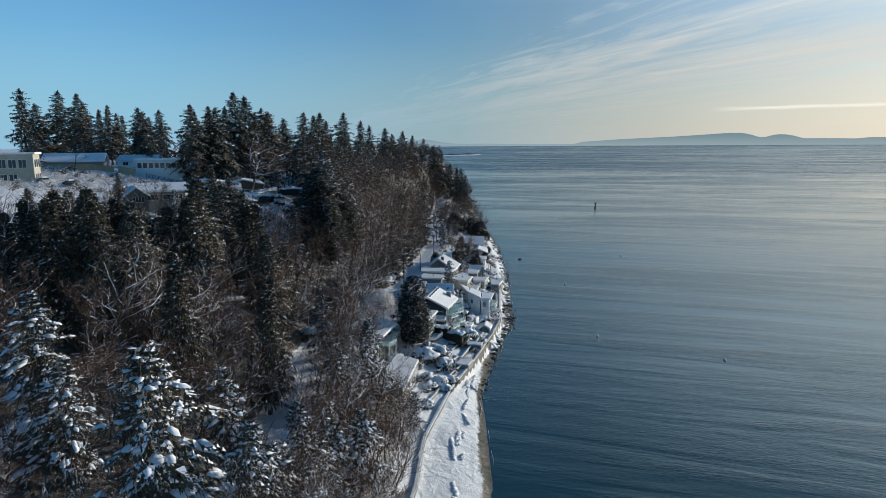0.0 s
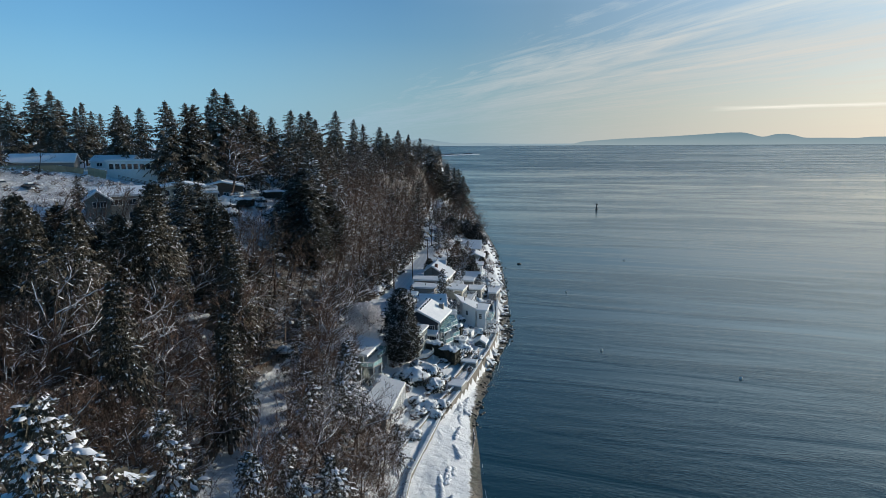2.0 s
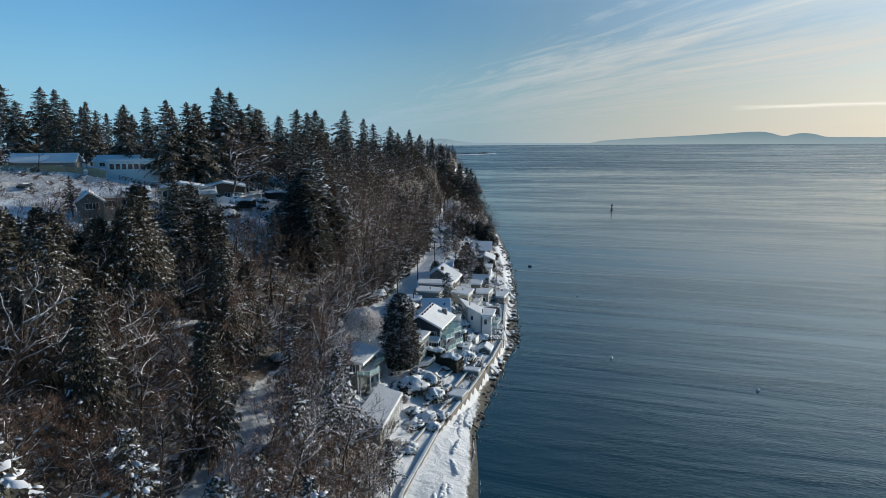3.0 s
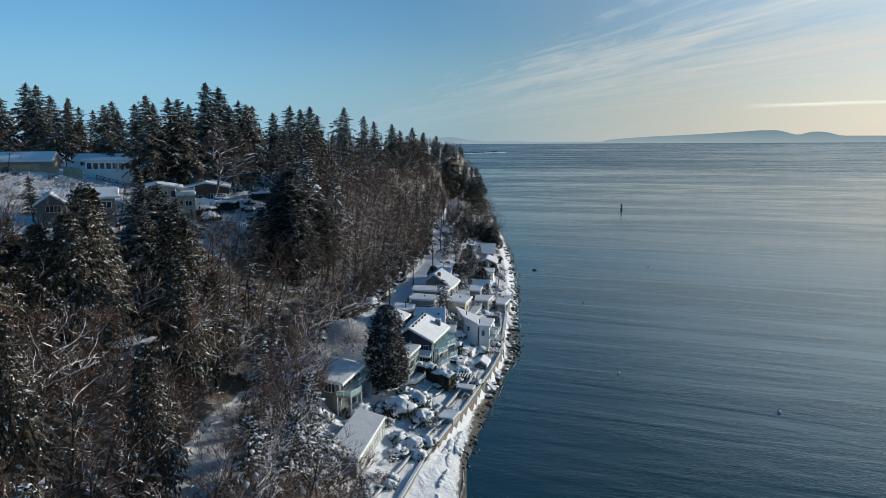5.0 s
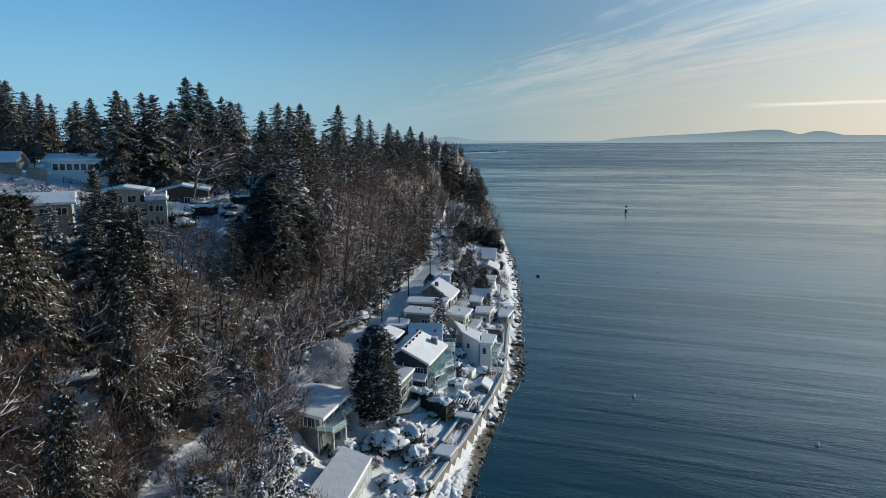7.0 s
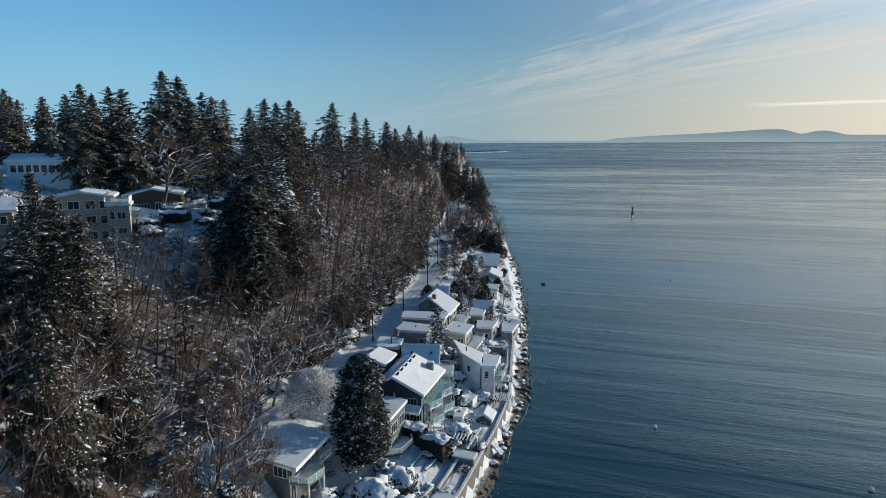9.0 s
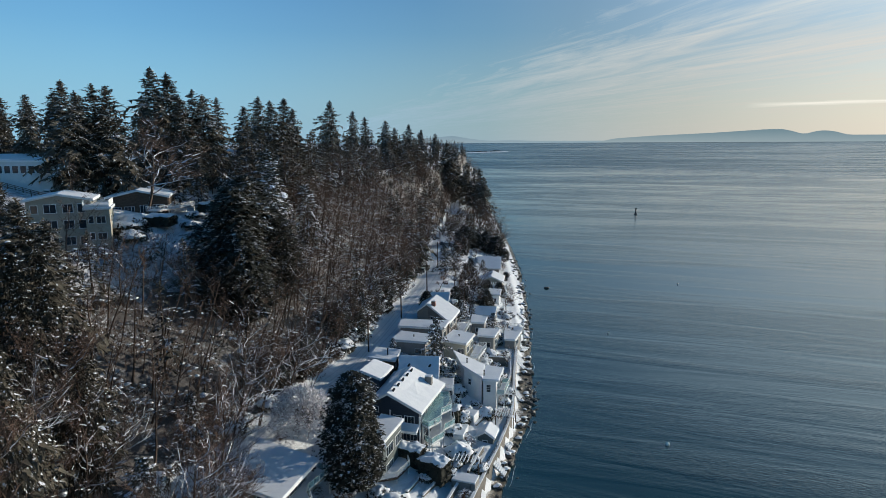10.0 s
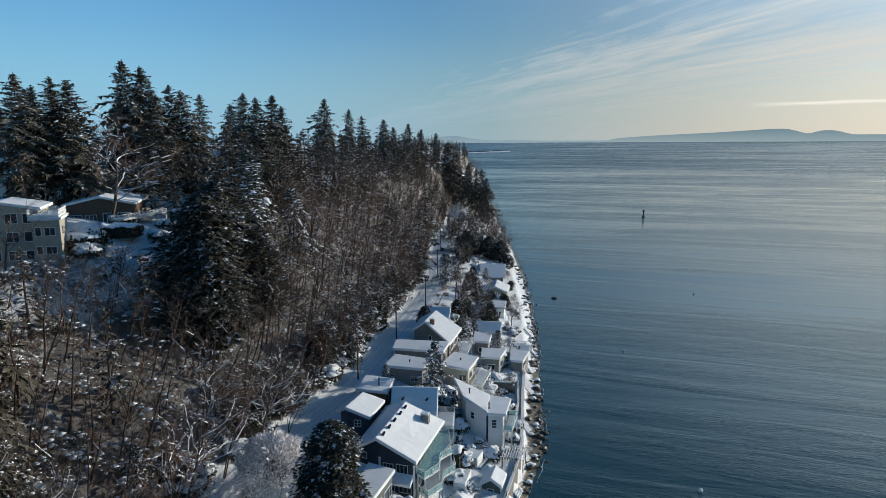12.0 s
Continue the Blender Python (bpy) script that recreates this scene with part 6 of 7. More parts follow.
def hedge(label, cx, cy, w, d, h, turn, z):
    """A clipped evergreen hedge with leafy sides and a lumpy snow top."""
    ob = thing("hedge", label, "hedge")
    r = random.Random(int(cx * 7 + cy))
    t = Tris()
    for k in range(int(90 * (w + d) * h / 12)):
        f = r.random() * 2 * (w + d)
        if f < w:
            p, n = Vector((f - w / 2, -d / 2, 0)), Vector((0, -1, 0))
        elif f < w + d:
            p, n = Vector((w / 2, f - w - d / 2, 0)), Vector((1, 0, 0))
        elif f < 2 * w + d:
            p, n = Vector((f - w - d - w / 2, d / 2, 0)), Vector((0, 1, 0))
        else:
            p, n = Vector((-w / 2, f - 2 * w - d - d / 2, 0)), Vector((-1, 0, 0))
        p.z = r.random() * h
        p += n * r.uniform(-0.1, 0.15)
        for _ in range(3):
            a = Vector((r.uniform(-1, 1), r.uniform(-1, 1), r.uniform(-1, 1))).normalized() * 0.22
            b = Vector((r.uniform(-1, 1), r.uniform(-1, 1), r.uniform(-1, 1))).normalized() * 0.3
            t.tri(tuple(p - a), tuple(p + a), tuple(p + b + n * 0.12))
    tagged(part("foliage", mesh_of("hedge_leaves", t.arrays(), [CEDAR]), None, ob), kind="stuff")
    g = Geo()
    g.box((0, 0, h * 0.46), (w - 0.25, d - 0.25, h * 0.92))
    part("inner_growth", g, CEDAR, ob)
    g = Geo()
    nx_, ny_ = max(4, int(w / 0.25)), max(3, int(d / 0.25))
    for j in range(ny_ + 1):
        for i in range(nx_ + 1):
            u, v = i / nx_, j / ny_
            edge = min(1.0, 4.5 * min(u, 1 - u, v, 1 - v) + 0.05)
            zz = h - 0.15 + 0.5 * edge ** 0.5 + 0.35 * noise.noise((cx + u * w * 0.9, cy + v * d * 0.9, 0.4)) + 0.30 * noise.noise((cx + u * w * 2.1, cy + v * d * 2.1, 7.4))
            g.v.append(((u - 0.5) * (w + 0.15), (v - 0.5) * (d + 0.15), zz))
    for j in range(ny_):
        for i in range(nx_):
            a = j * (nx_ + 1) + i
            g.f.append((a, a + 1, a + nx_ + 2, a + nx_ + 1))
            g.m.append(0)
    part("snow_cap", g, SNOW, ob, "lumpy snow", smooth=True)
    ob.matrix_basis = Matrix.LocRotScale((cx, cy, z), Euler((0, 0, radians(turn))), None)
    return ob


hedge("dense dark hedge with lumpy snow on top below the blue house", -1.4, 169.4, 6.4, 2.8, 3.2, -20, 6.2)
hedge("dense dark hedge with lumpy snow on top below the blue house", 3.6, 166.8, 4.8, 3.2, 3.6, -30, 4.9)
hedge("tall narrow evergreen hedge with snow on top beside the deck", 6.6, 185.6, 1.6, 3.0, 4.5, -10, 4.4)
hedge("long oval hedge topped with smooth snow above the bank", -61.4, 208.3, 8.6, 4.6, 2.2, 4, 41.0)
hedge("clipped hedge with a flat snow top beside the lawn", -54.5, 226.5, 9.0, 2.0, 2.2, 2, 42.0)
hedge("dark hedge with snow on top by a driveway", -94.0, 201.0, 12.0, 2.0, 1.8, 20, 44.6)


def retaining_wall(pts, z0, z1, thick=0.4):
    ob = thing("retaining_wall", "low concrete garden wall with snow on top", "garden wall", group="terrace walls")
    for (ax, ay), (bx, by) in zip(pts, pts[1:]):
        g = Geo()
        d = Vector((bx - ax, by - ay, 0)).normalized()
        n = Vector((-d.y, d.x, 0)) * thick / 2
        quad = [Vector((ax, ay, z1)) - n, Vector((bx, by, z1)) - n, Vector((bx, by, z1)) + n, Vector((ax, ay, z1)) + n]
        g.prism([(q.x, q.y, z0) for q in quad], [tuple(q) for q in quad])
        w = part("wall_run", g, CONCRETE, ob)
        part("snow", slab([tuple(q) for q in quad], 0.0, 0.22, 0.0, 0.04), SNOW, w)
    return ob


retaining_wall([(-0.4, 161.0), (2.6, 169.0)], 3.0, 6.0)
retaining_wall([(2.0, 161.4), (5.0, 168.0), (7.0, 167.2)], 2.5, 5.2)
retaining_wall([(4.4, 156.6), (7.6, 166.6)], 2.5, 4.7)
retaining_wall([(-1.6, 146.0), (3.6, 156.6)], 2.5, 5.0)
retaining_wall([(-6.0, 122.0), (-2.2, 133.0), (1.8, 146.0), (4.6, 152.0)], 2.0, 4.4, 0.35)
retaining_wall([(9.0, 170.0), (11.6, 178.6)], 2.5, 4.6)
retaining_wall([(10.4, 187.0), (13.2, 194.0)], 2.5, 4.8)
retaining_wall([(17.4, 206.0), (18.8, 214.0), (19.6, 228.0)], 2.0, 4.9)
retaining_wall([(10.0, 222.6), (18.6, 221.6)], 2.5, 6.2)
retaining_wall([(-51.5, 126.5), (-46.5, 125.2), (-41.0, 129.0)], 22.0, 27.9, 0.5)


def block(name, label, cat, c, s, turn, mat, cap=0.25, z_low=None):
    """A solid box-like thing with a bevelled edge and snow on top."""
    ob = thing(name, label, cat)
    g = Geo()
    bm = bmesh.new()
    bmesh.ops.create_cube(bm, size=1.0)
    bmesh.ops.scale(bm, vec=s, verts=bm.verts)
    bmesh.ops.bevel(bm, geom=bm.edges[:], offset=min(s) * 0.06, segments=1, affect="EDGES")
    me_ = bpy.data.meshes.new(name + "_body")
    bm.to_mesh(me_)
    bm.free()
    me_.materials.append(mat)
    body = new("body", me_)
    body.parent = ob
    if cap:
        q = [(a * s[0] / 2, b * s[1] / 2, s[2] / 2) for a, b in ((-1, -1), (1, -1), (1, 1), (-1, 1))]
        part("snow", slab(q, 0.0, cap, 0.0, 0.06), SNOW, ob)
    ob.matrix_basis = Matrix.LocRotScale(c, Euler((0, 0, radians(turn))), None)
    return ob


block("planter_wall", "square concrete planter bed on the sea wall under snow", "planter", (8.6, 166.8, 4.2), (4.0, 2.6, 1.8), -17, WARM_GREY)
block("planter_wall", "square concrete planter bed on the sea wall under snow", "planter", (5.2, 153.0, 4.0), (3.4, 4.0, 1.4), -20, WARM_GREY)
block("utility_cabinet", "dark green utility cabinet with a cap of snow", "cabinet", (-14.6, 88.6, ground_z(-14.6, 88.6) + 1.0), (1.7, 1.5, 2.4), 10, DARK_METAL, 0.35)
block("snow_covered_boat", "upturned boat under a smooth cover of snow", "boat", (7.6, 181.6, 5.6), (1.9, 4.6, 1.0), -12, WHITE_PAINT, 0.4)
block("storage_box", "pale storage box under snow in the garden", "box", (9.4, 188.8, 5.4), (2.4, 3.0, 1.6), -20, WHITE_PAINT, 0.4)
block("garden_shed", "small white garden shed with a snowy top", "shed", (-12.4, 163.2, 11.2), (2.4, 2.4, 3.2), -20, WHITE_PAINT, 0.5)
block("hot_tub", "square covered hot tub under snow on a patio", "hot tub", (15.0, 206.2, 4.6), (2.2, 2.2, 1.1), -14, WARM_GREY, 0.3)


def pergola(label, cx, cy, w, d, z0, h, turn, beams, mat):
    ob = thing("pergola", label, "pergola")
    for a, b in ((-1, -1), (1, -1), (1, 1), (-1, 1)):
        g = Geo()
        g.beam((a * w / 2, b * d / 2, 0), (a * w / 2, b * d / 2, h), 0.16)
        part("post", g, mat, ob)
    for k in range(beams):
        x = (k / (beams - 1) - 0.5) * w
        g = Geo()
        g.beam((x, -d / 2 - 0.3, h + 0.1), (x, d / 2 + 0.3, h + 0.1), 0.12, 0.2)
        r_ = part("beam", g, mat, ob)
        g = Geo()
        g.beam((x, -d / 2 - 0.3, h + 0.27), (x, d / 2 + 0.3, h + 0.27), 0.14, 0.14)
        part("snow", g, SNOW, r_)
    ob.matrix_basis = Matrix.LocRotScale((cx, cy, z0), Euler((0, 0, radians(turn))), None)


pergola("dark timber pergola with snow on its slats", 16.4, 190.6, 3.6, 3.0, 3.2, 2.3, -12, 9, BROWN_WOOD)
pergola("dark timber pergola with snow on its slats", 8.8, 171.6, 4.4, 2.0, 3.6, 2.2, -12, 8, BROWN_WOOD)
pergola("white pergola with snow on its beams", 17.2, 273.6, 5.6, 5.0, 4.0, 2.8, -6, 8, WHITE_PAINT)
pergola("white pergola with snow on its beams", 19.6, 299.4, 5.6, 4.4, 4.2, 2.6, -6, 8, WHITE_PAINT)

# decks and balconies
GLASS_SIDE = [(1.0, 174.4), (2.2, 173.2), (4.2, 176.0), (4.2, 179.0), (6.0, 181.2), (5.2, 187.0), (3.4, 186.4)]
deck("upper deck of the blue house with pale green glass railings", GLASS_SIDE, 10.7, "glass", 4.4, rail_edges=[0, 1, 2, 3, 4, 5], boards=WHITE_PAINT)
deck("lower deck of the blue house with pale green glass railings", [(x + 0.5, y) for x, y in GLASS_SIDE], 7.7, "glass", 4.0, rail_edges=[0, 1, 2, 3, 4, 5], boards=WHITE_PAINT)
deck("angled deck on posts with clear glass railings", [(-16.2, 146.0), (-13.4, 145.6), (-11.8, 148.8), (-13.2, 151.8), (-11.2, 157.0), (-13.4, 158.0), (-14.2, 154.2), (-15.8, 146.8)], 11.4,
     "glass", 5.0, rail_edges=[0, 1, 2, 3, 4], boards=WARM_GREY)
deck("weathered deck with a solid railing below the dark house", [(-4.8, 161.2), (-2.0, 162.2), (-0.4, 166.0), (-1.4, 169.4), (-2.4, 169.6), (-4.4, 162.4)], 7.6, "bars", 4.0, rail_edges=[0, 1, 2], boards=BROWN_WOOD)
deck("white balcony over the sea wall", [(14.9, 196.0), (16.4, 196.2), (17.8, 202.4), (16.2, 202.4)], 7.3, "glass", 3.4, rail_edges=[0, 1, 2], boards=WHITE_PAINT)
deck("white deck with slatted railing beside the cream house", [(9.0, 211.4), (11.2, 211.0), (13.2, 219.0), (10.6, 219.6)], 9.8, "bars", 5.0, rail_edges=[0, 1, 2], boards=WHITE_PAINT)
deck("white deck with slatted railing beside the grey house", [(5.6, 226.4), (7.8, 226.0), (9.0, 234.0), (6.6, 235.2)], 11.0, "bars", 7.0, rail_edges=[0, 1, 2], boards=WHITE_PAINT)
deck("flat roof terrace with a low white railing over the sea", [(18.4, 243.4), (23.4, 242.8), (25.0, 250.0), (19.6, 250.8)], 5.4, "bars", 1.0, boards=WARM_GREY)
deck("balcony with white railings on the dark blue wing", [(3.0, 189.4), (6.0, 189.2), (6.0, 195.2), (2.9, 195.4)], 11.0, "bars", 5.0, rail_edges=[0, 1, 2], boards=WHITE_PAINT)
deck("balcony with a white railing on the roof of the cream wing", oblong(-65.6, 194.9, 4.6, 6.6, 24), 47.15, "bars", boards=WHITE_PAINT)
deck("long raised terrace of the timber house", [(-66.4, 214.6), (-63.8, 213.6), (-60.6, 227.6), (-63.2, 228.6)], 43.6, "bars", 40.0, rail_edges=[0, 1, 2], boards=WARM_GREY)


def glass_canopy(label, inner, outer, z_in, z_out, posts_to):
    """A sloping glass roof between a wall and a row of posts, with rafters under each pane."""
    ob = thing("glass_canopy", label, "canopy")
    n = len(inner)
    for k in range(n):
        a, b = Vector((*inner[k], z_in)), Vector((*outer[k], z_out))
        g = Geo()
        g.beam(a, b, 0.09, 0.14)
        part("rafter", g, WHITE_PAINT, ob)
        g = Geo()
        g.beam((b.x, b.y, posts_to), b, 0.12)
        part("post", g, WHITE_PAINT, ob)
        if k:
            p, q = Vector((*inner[k - 1], z_in + 0.1)), Vector((*outer[k - 1], z_out + 0.1))
            up_ = Vector((0, 0, 0.03))
            ring = ccw([tuple(v) for v in (p, q, b + Vector((0, 0, 0.1)), a + Vector((0, 0, 0.1)))])
            g = Geo()
            g.prism(ring, [tuple(Vector(v) + up_) for v in ring])
            part("glass_pane", g, RAIL_GLASS, ob, "pale aqua glass")
            g = Geo()
            g.beam(Vector((*outer[k - 1], z_out)), b, 0.1, 0.16)
            part("edge_beam", g, WHITE_PAINT, ob)


glass_canopy("pale aqua glass canopy over the blue house's deck", [(0.9, 174.2), (1.5, 177.0), (2.1, 180.0), (2.7, 183.0), (3.2, 185.8)],
             [(3.3, 174.6), (4.3, 177.6), (4.7, 180.4), (5.6, 183.2), (5.3, 186.2)], 11.5, 11.3, 10.7)


def roof_box(label, name, cx, cy, z0, s, h, mat, cap=0.2, turn=-12):
    return block(name, label, name.replace("_", " "), (cx, cy, z0 + h / 2), (s, s * 0.8, h), turn, mat, cap)


roof_box("square grey chimney with snow on its cap", "chimney", 1.5, 184.4, 13.0, 1.3, 2.7, GREY_SIDING)
roof_box("red brick chimney on a snowy roof", "chimney", -0.4, 231.2, 14.6, 1.0, 3.4, BRICK, 0.15)


def pipe(cx, cy, z0, h, rad=0.13):
    ob = thing("vent_pipe", "dark metal vent pipe standing out of a snowy roof", "vent pipe")
    g = Geo()
    g.tube([(cx, cy, z0), (cx, cy, z0 + h)], [rad, rad], 8)
    part("flue", g, DARK_METAL, ob)
    g = Geo()
    g.tube([(cx, cy, z0 + h + 0.04), (cx, cy, z0 + h + 0.12), (cx, cy, z0 + h + 0.2)], [rad * 1.5, rad * 1.5, rad * 0.5], 8)
    part("cap", g, DARK_METAL, ob)


for a in ((0.1, 180.0, 13.6, 1.0), (-7.8, 196.0, 15.2, 1.8), (8.6, 201.0, 11.8, 1.4), (12.2, 197.2, 10.5, 1.5), (0.5, 219.0, 15.0, 0.9), (-3.6, 209.6, 14.8, 0.8), (6.6, 216.4, 12.8, 0.8)):
    pipe(*a)


def skylight(cx, cy, z, s=0.40, turn=-12):
    ob = thing("skylight", "small dark skylight in a snowy roof", "skylight", group="skylights")
    g = Geo()
    g.box((0, 0, 0.06), (s, s, 0.52))
    part("kerb", g, DARK_METAL, ob)
    g = Geo()
    g.prism([(-s * 0.42, -s * 0.42, 0.38), (s * 0.42, -s * 0.42, 0.38), (s * 0.42, s * 0.42, 0.38), (-s * 0.42, s * 0.42, 0.38)],
            [(-s * 0.25, -s * 0.25, 0.52), (s * 0.25, -s * 0.25, 0.52), (s * 0.25, s * 0.25, 0.52), (-s * 0.25, s * 0.25, 0.52)])
    part("dome", g, PANE, ob)
    ob.matrix_basis = Matrix.LocRotScale((cx, cy, z), Euler((0, radians(30), radians(turn))), None)


for k in range(5):
    u = (0.12, 0.3, 0.48, 0.67, 0.85)[k]
    skylight(-4.35 + 3.0 * u, 173.3 + 13.0 * u, 16.75)
skylight(-3.0, 191.4, 15.1), skylight(1.2, 191.2, 15.1)


def lattice(label, p, q, z0, z1, rows_, mat):
    """An open screen of slats from p to q."""
    ob = thing("lattice_screen", label, "screen")
    p, q = Vector((*p, 0)), Vector((*q, 0))
    n = max(2, round((q - p).length / 1.6))
    for k in range(n + 1):
        g = Geo()
        a = p.lerp(q, k / n)
        g.beam(a + Vector((0, 0, z0)), a + Vector((0, 0, z1)), 0.12)
        part("post", g, mat, ob)
    for k in range(rows_):
        g = Geo()
        z = z0 + (z1 - z0) * (k + 0.5) / rows_
        g.beam(p + Vector((0, 0, z)), q + Vector((0, 0, z)), 0.06, 0.10)
        part("slat", g, mat, ob)


lattice("white slatted screen along the low building's open side", (-8.0, 125.2), (-6.1, 139.6), 6.8, 9.6, 7, WHITE_PAINT)


def fence(label, pts, h, mat, gap=2.4, boards=True):
    ob = thing("fence", label, "fence")
    for (ax, ay), (bx, by) in zip(pts, pts[1:]):
        length = math.hypot(bx - ax, by - ay)
        n = max(1, round(length / gap))
        for k in range(n):
            x0, y0 = ax + (bx - ax) * k / n, ay + (by - ay) * k / n
            x1, y1 = ax + (bx - ax) * (k + 1) / n, ay + (by - ay) * (k + 1) / n
            z0, z1 = ground_z(x0, y0), ground_z(x1, y1)
            g = Geo()
            g.beam((x0, y0, z0 - 0.3), (x0, y0, z0 + h + 0.1), 0.13)
            part("post", g, mat, ob)
            g = Geo()
            if boards:
                g.beam((x0, y0, z0 + h / 2), (x1, y1, z1 + h / 2), 0.05, h)
            else:
                for u in (0.35, 0.7, 1.0):
                    g.beam((x0, y0, z0 + h * u), (x1, y1, z1 + h * u), 0.05, 0.12)
            part("fence_panel", g, mat, ob)


def terrace_rail(pts, z, mat):
    """A light railing on posts along the edge of a terrace."""
    ob = thing("terrace_railing", "thin dark metal railing along a snowy sea terrace", "railing", group="terrace railings")
    for (ax, ay), (bx, by) in zip(pts, pts[1:]):
        n = max(1, round(math.hypot(bx - ax, by - ay) / 1.5))
        for k in range(n + 1):
            x, y = ax + (bx - ax) * k / n, ay + (by - ay) * k / n
            g = Geo()
            g.beam((x, y, z), (x, y, z + 1.05), 0.07)
            part("post", g, mat, ob)
        for u in (0.5, 1.05):
            g = Geo()
            g.beam((ax, ay, z + u), (bx, by, z + u), 0.05, 0.06)
            part("rail", g, mat, ob)


terrace_rail([(11.4, 170.6), (14.6, 180.4)], 3.8, DARK_METAL)
terrace_rail([(15.8, 186.4), (17.6, 193.8)], 3.8, DARK_METAL)
terrace_rail([(17.4, 204.6), (18.6, 207.8), (19.4, 216.6)], 4.9, DARK_METAL)
terrace_rail([(7.8, 157.2), (9.4, 165.0)], 3.9, DARK_METAL)


def patio_set(x, y, z, turn):
    """A round table and two chairs under caps of snow."""
    table = thing("patio_table", "round patio table under a cap of snow", "table", group="patio tables")
    g = Geo()
    g.tube([(0, 0, 0.68), (0, 0, 0.74)], [0.6, 0.6], 12)
    part("tabletop", g, DARK_METAL, table)
    g = Geo()
    g.tube([(0, 0, 0), (0, 0, 0.68)], [0.06, 0.06], 6)
    part("leg", g, DARK_METAL, table)
    t_ = Tris()
    t_.heap((0, 0, 0.78), (1, 0, 0), 0.56, 0.56, 0.3, random.Random(int(x * 9)), 9)
    part("snow", mesh_of("table_snow", t_.arrays(), [SNOW], smooth=True), None, table)
    table.matrix_basis = Matrix.LocRotScale((x, y, z), Euler((0, 0, turn)), None)
    for k in (-1, 1):
        chair = thing("patio_chair", "dark patio chair with snow on its seat", "chair", group="patio chairs")
        g = Geo()
        g.box((0, 0, 0.44), (0.5, 0.5, 0.06))
        part("seat", g, BROWN_WOOD, chair)
        g = Geo()
        g.box((0, 0.24, 0.75), (0.5, 0.05, 0.55))
        part("backrest", g, BROWN_WOOD, chair)
        for a in (-0.21, 0.21):
            for b in (-0.21, 0.21):
                g = Geo()
                g.beam((a, b, 0), (a, b, 0.42), 0.05)
                part("leg", g, BROWN_WOOD, chair)
        part("snow", slab([(-0.23, -0.23, 0.47), (0.23, -0.23, 0.47), (0.23, 0.2, 0.47), (-0.23, 0.2, 0.47)], 0.0, 0.16, 0.0, 0.05), SNOW, chair)
        chair.matrix_basis = Matrix.LocRotScale((x + k * math.cos(turn), y + k * math.sin(turn), z), Euler((0, 0, turn + (1.57 if k < 0 else -1.57))), None)


for a in ((14.6, 192.4), (10.6, 174.6), (17.0, 209.6), (20.6, 246.6)):
    patio_set(*a, 5.62 if a[1] > 240 else ground_z(*a) + 0.05, 0.4 + a[0])

fence("tan board fence along the top of the bank", [(-141, 212), (-124, 206), (-112, 214)], 1.9, TAN_WOOD)
fence("tan block wall end by a driveway", [(-110, 213), (-104, 212.4)], 2.6, TAN_WOOD)
fence("brown rail fence below the long white house", [(-102, 216), (-88, 212), (-82, 214)], 1.3, BROWN_WOOD, boards=False)
fence("rail fence beside the lower road", [(-34.6, 118), (-36.4, 132), (-33.6, 146)], 1.1, BROWN_WOOD, boards=False)


# ---------------------------------------------------------------- the road's poles, wires and cars
def utility_pole(x, y, h, lamp=False):
    ob = thing("utility_pole", "tall dark wooden utility pole with a crossarm beside the snowy road", "utility pole", group="poles along the road")
    z = ground_z(x, y)
    g = Geo()
    g.tube([(0, 0, -0.5), (0, 0, h * 0.5), (0, 0, h)], [0.19, 0.16, 0.12], 8)
    part("pole", g, BARK, ob)
    for zz in (h - 0.5, h - 1.5):
        g = Geo()
        g.beam((-1.0, 0, zz), (1.0, 0, zz), 0.12, 0.14)
        part("crossarm", g, BARK, ob)
    for dx in (-0.9, -0.3, 0.3, 0.9):
        g = Geo()
        g.tube([(dx, 0, h - 0.44), (dx, 0, h - 0.2)], [0.05, 0.04], 6)
        part("insulator", g, DARK_METAL, ob)
    if lamp:
        g = Geo()
        g.tube([(0, 0, h - 2.6), (0.8, -0.4, h - 2.2), (1.7, -0.8, h - 2.2)], [0.04, 0.04, 0.04], 6)
        arm = part("lamp_arm", g, DARK_METAL, ob)
        g = Geo()
        g.box((1.9, -0.9, h - 2.22), (0.7, 0.3, 0.16), -0.4)
        part("lamp_head", g, DARK_METAL, arm)
    ob.matrix_basis = Matrix.LocRotScale((x, y, z), None, None)
    return Vector((x, y, z + h - 0.2))


tops = [utility_pole(*a) for a in ((-13.4, 205.4, 9.0, True), (-8.8, 230.0, 9.5, False), (-4.1, 258.6, 10.0, True), (-3.6, 310.0, 9.5, False), (-5.8, 371.0, 10.5, False))]
for a, b in zip(tops, tops[1:]):
    for dx in (-0.9, 0.9):
        cable = thing("overhead_wire", "dark overhead wire between the road's poles", "wire", group="overhead wires")
        g = Geo()
        pts = [(a.x + dx + (b.x - a.x) * u, a.y + (b.y - a.y) * u, a.z + (b.z - a.z) * u - 3.2 * u * (1 - u)) for u in np.linspace(0, 1, 9)]
        g.tube(pts, [0.018] * 9, 4)
        part("strand", g, DARK_METAL, cable)


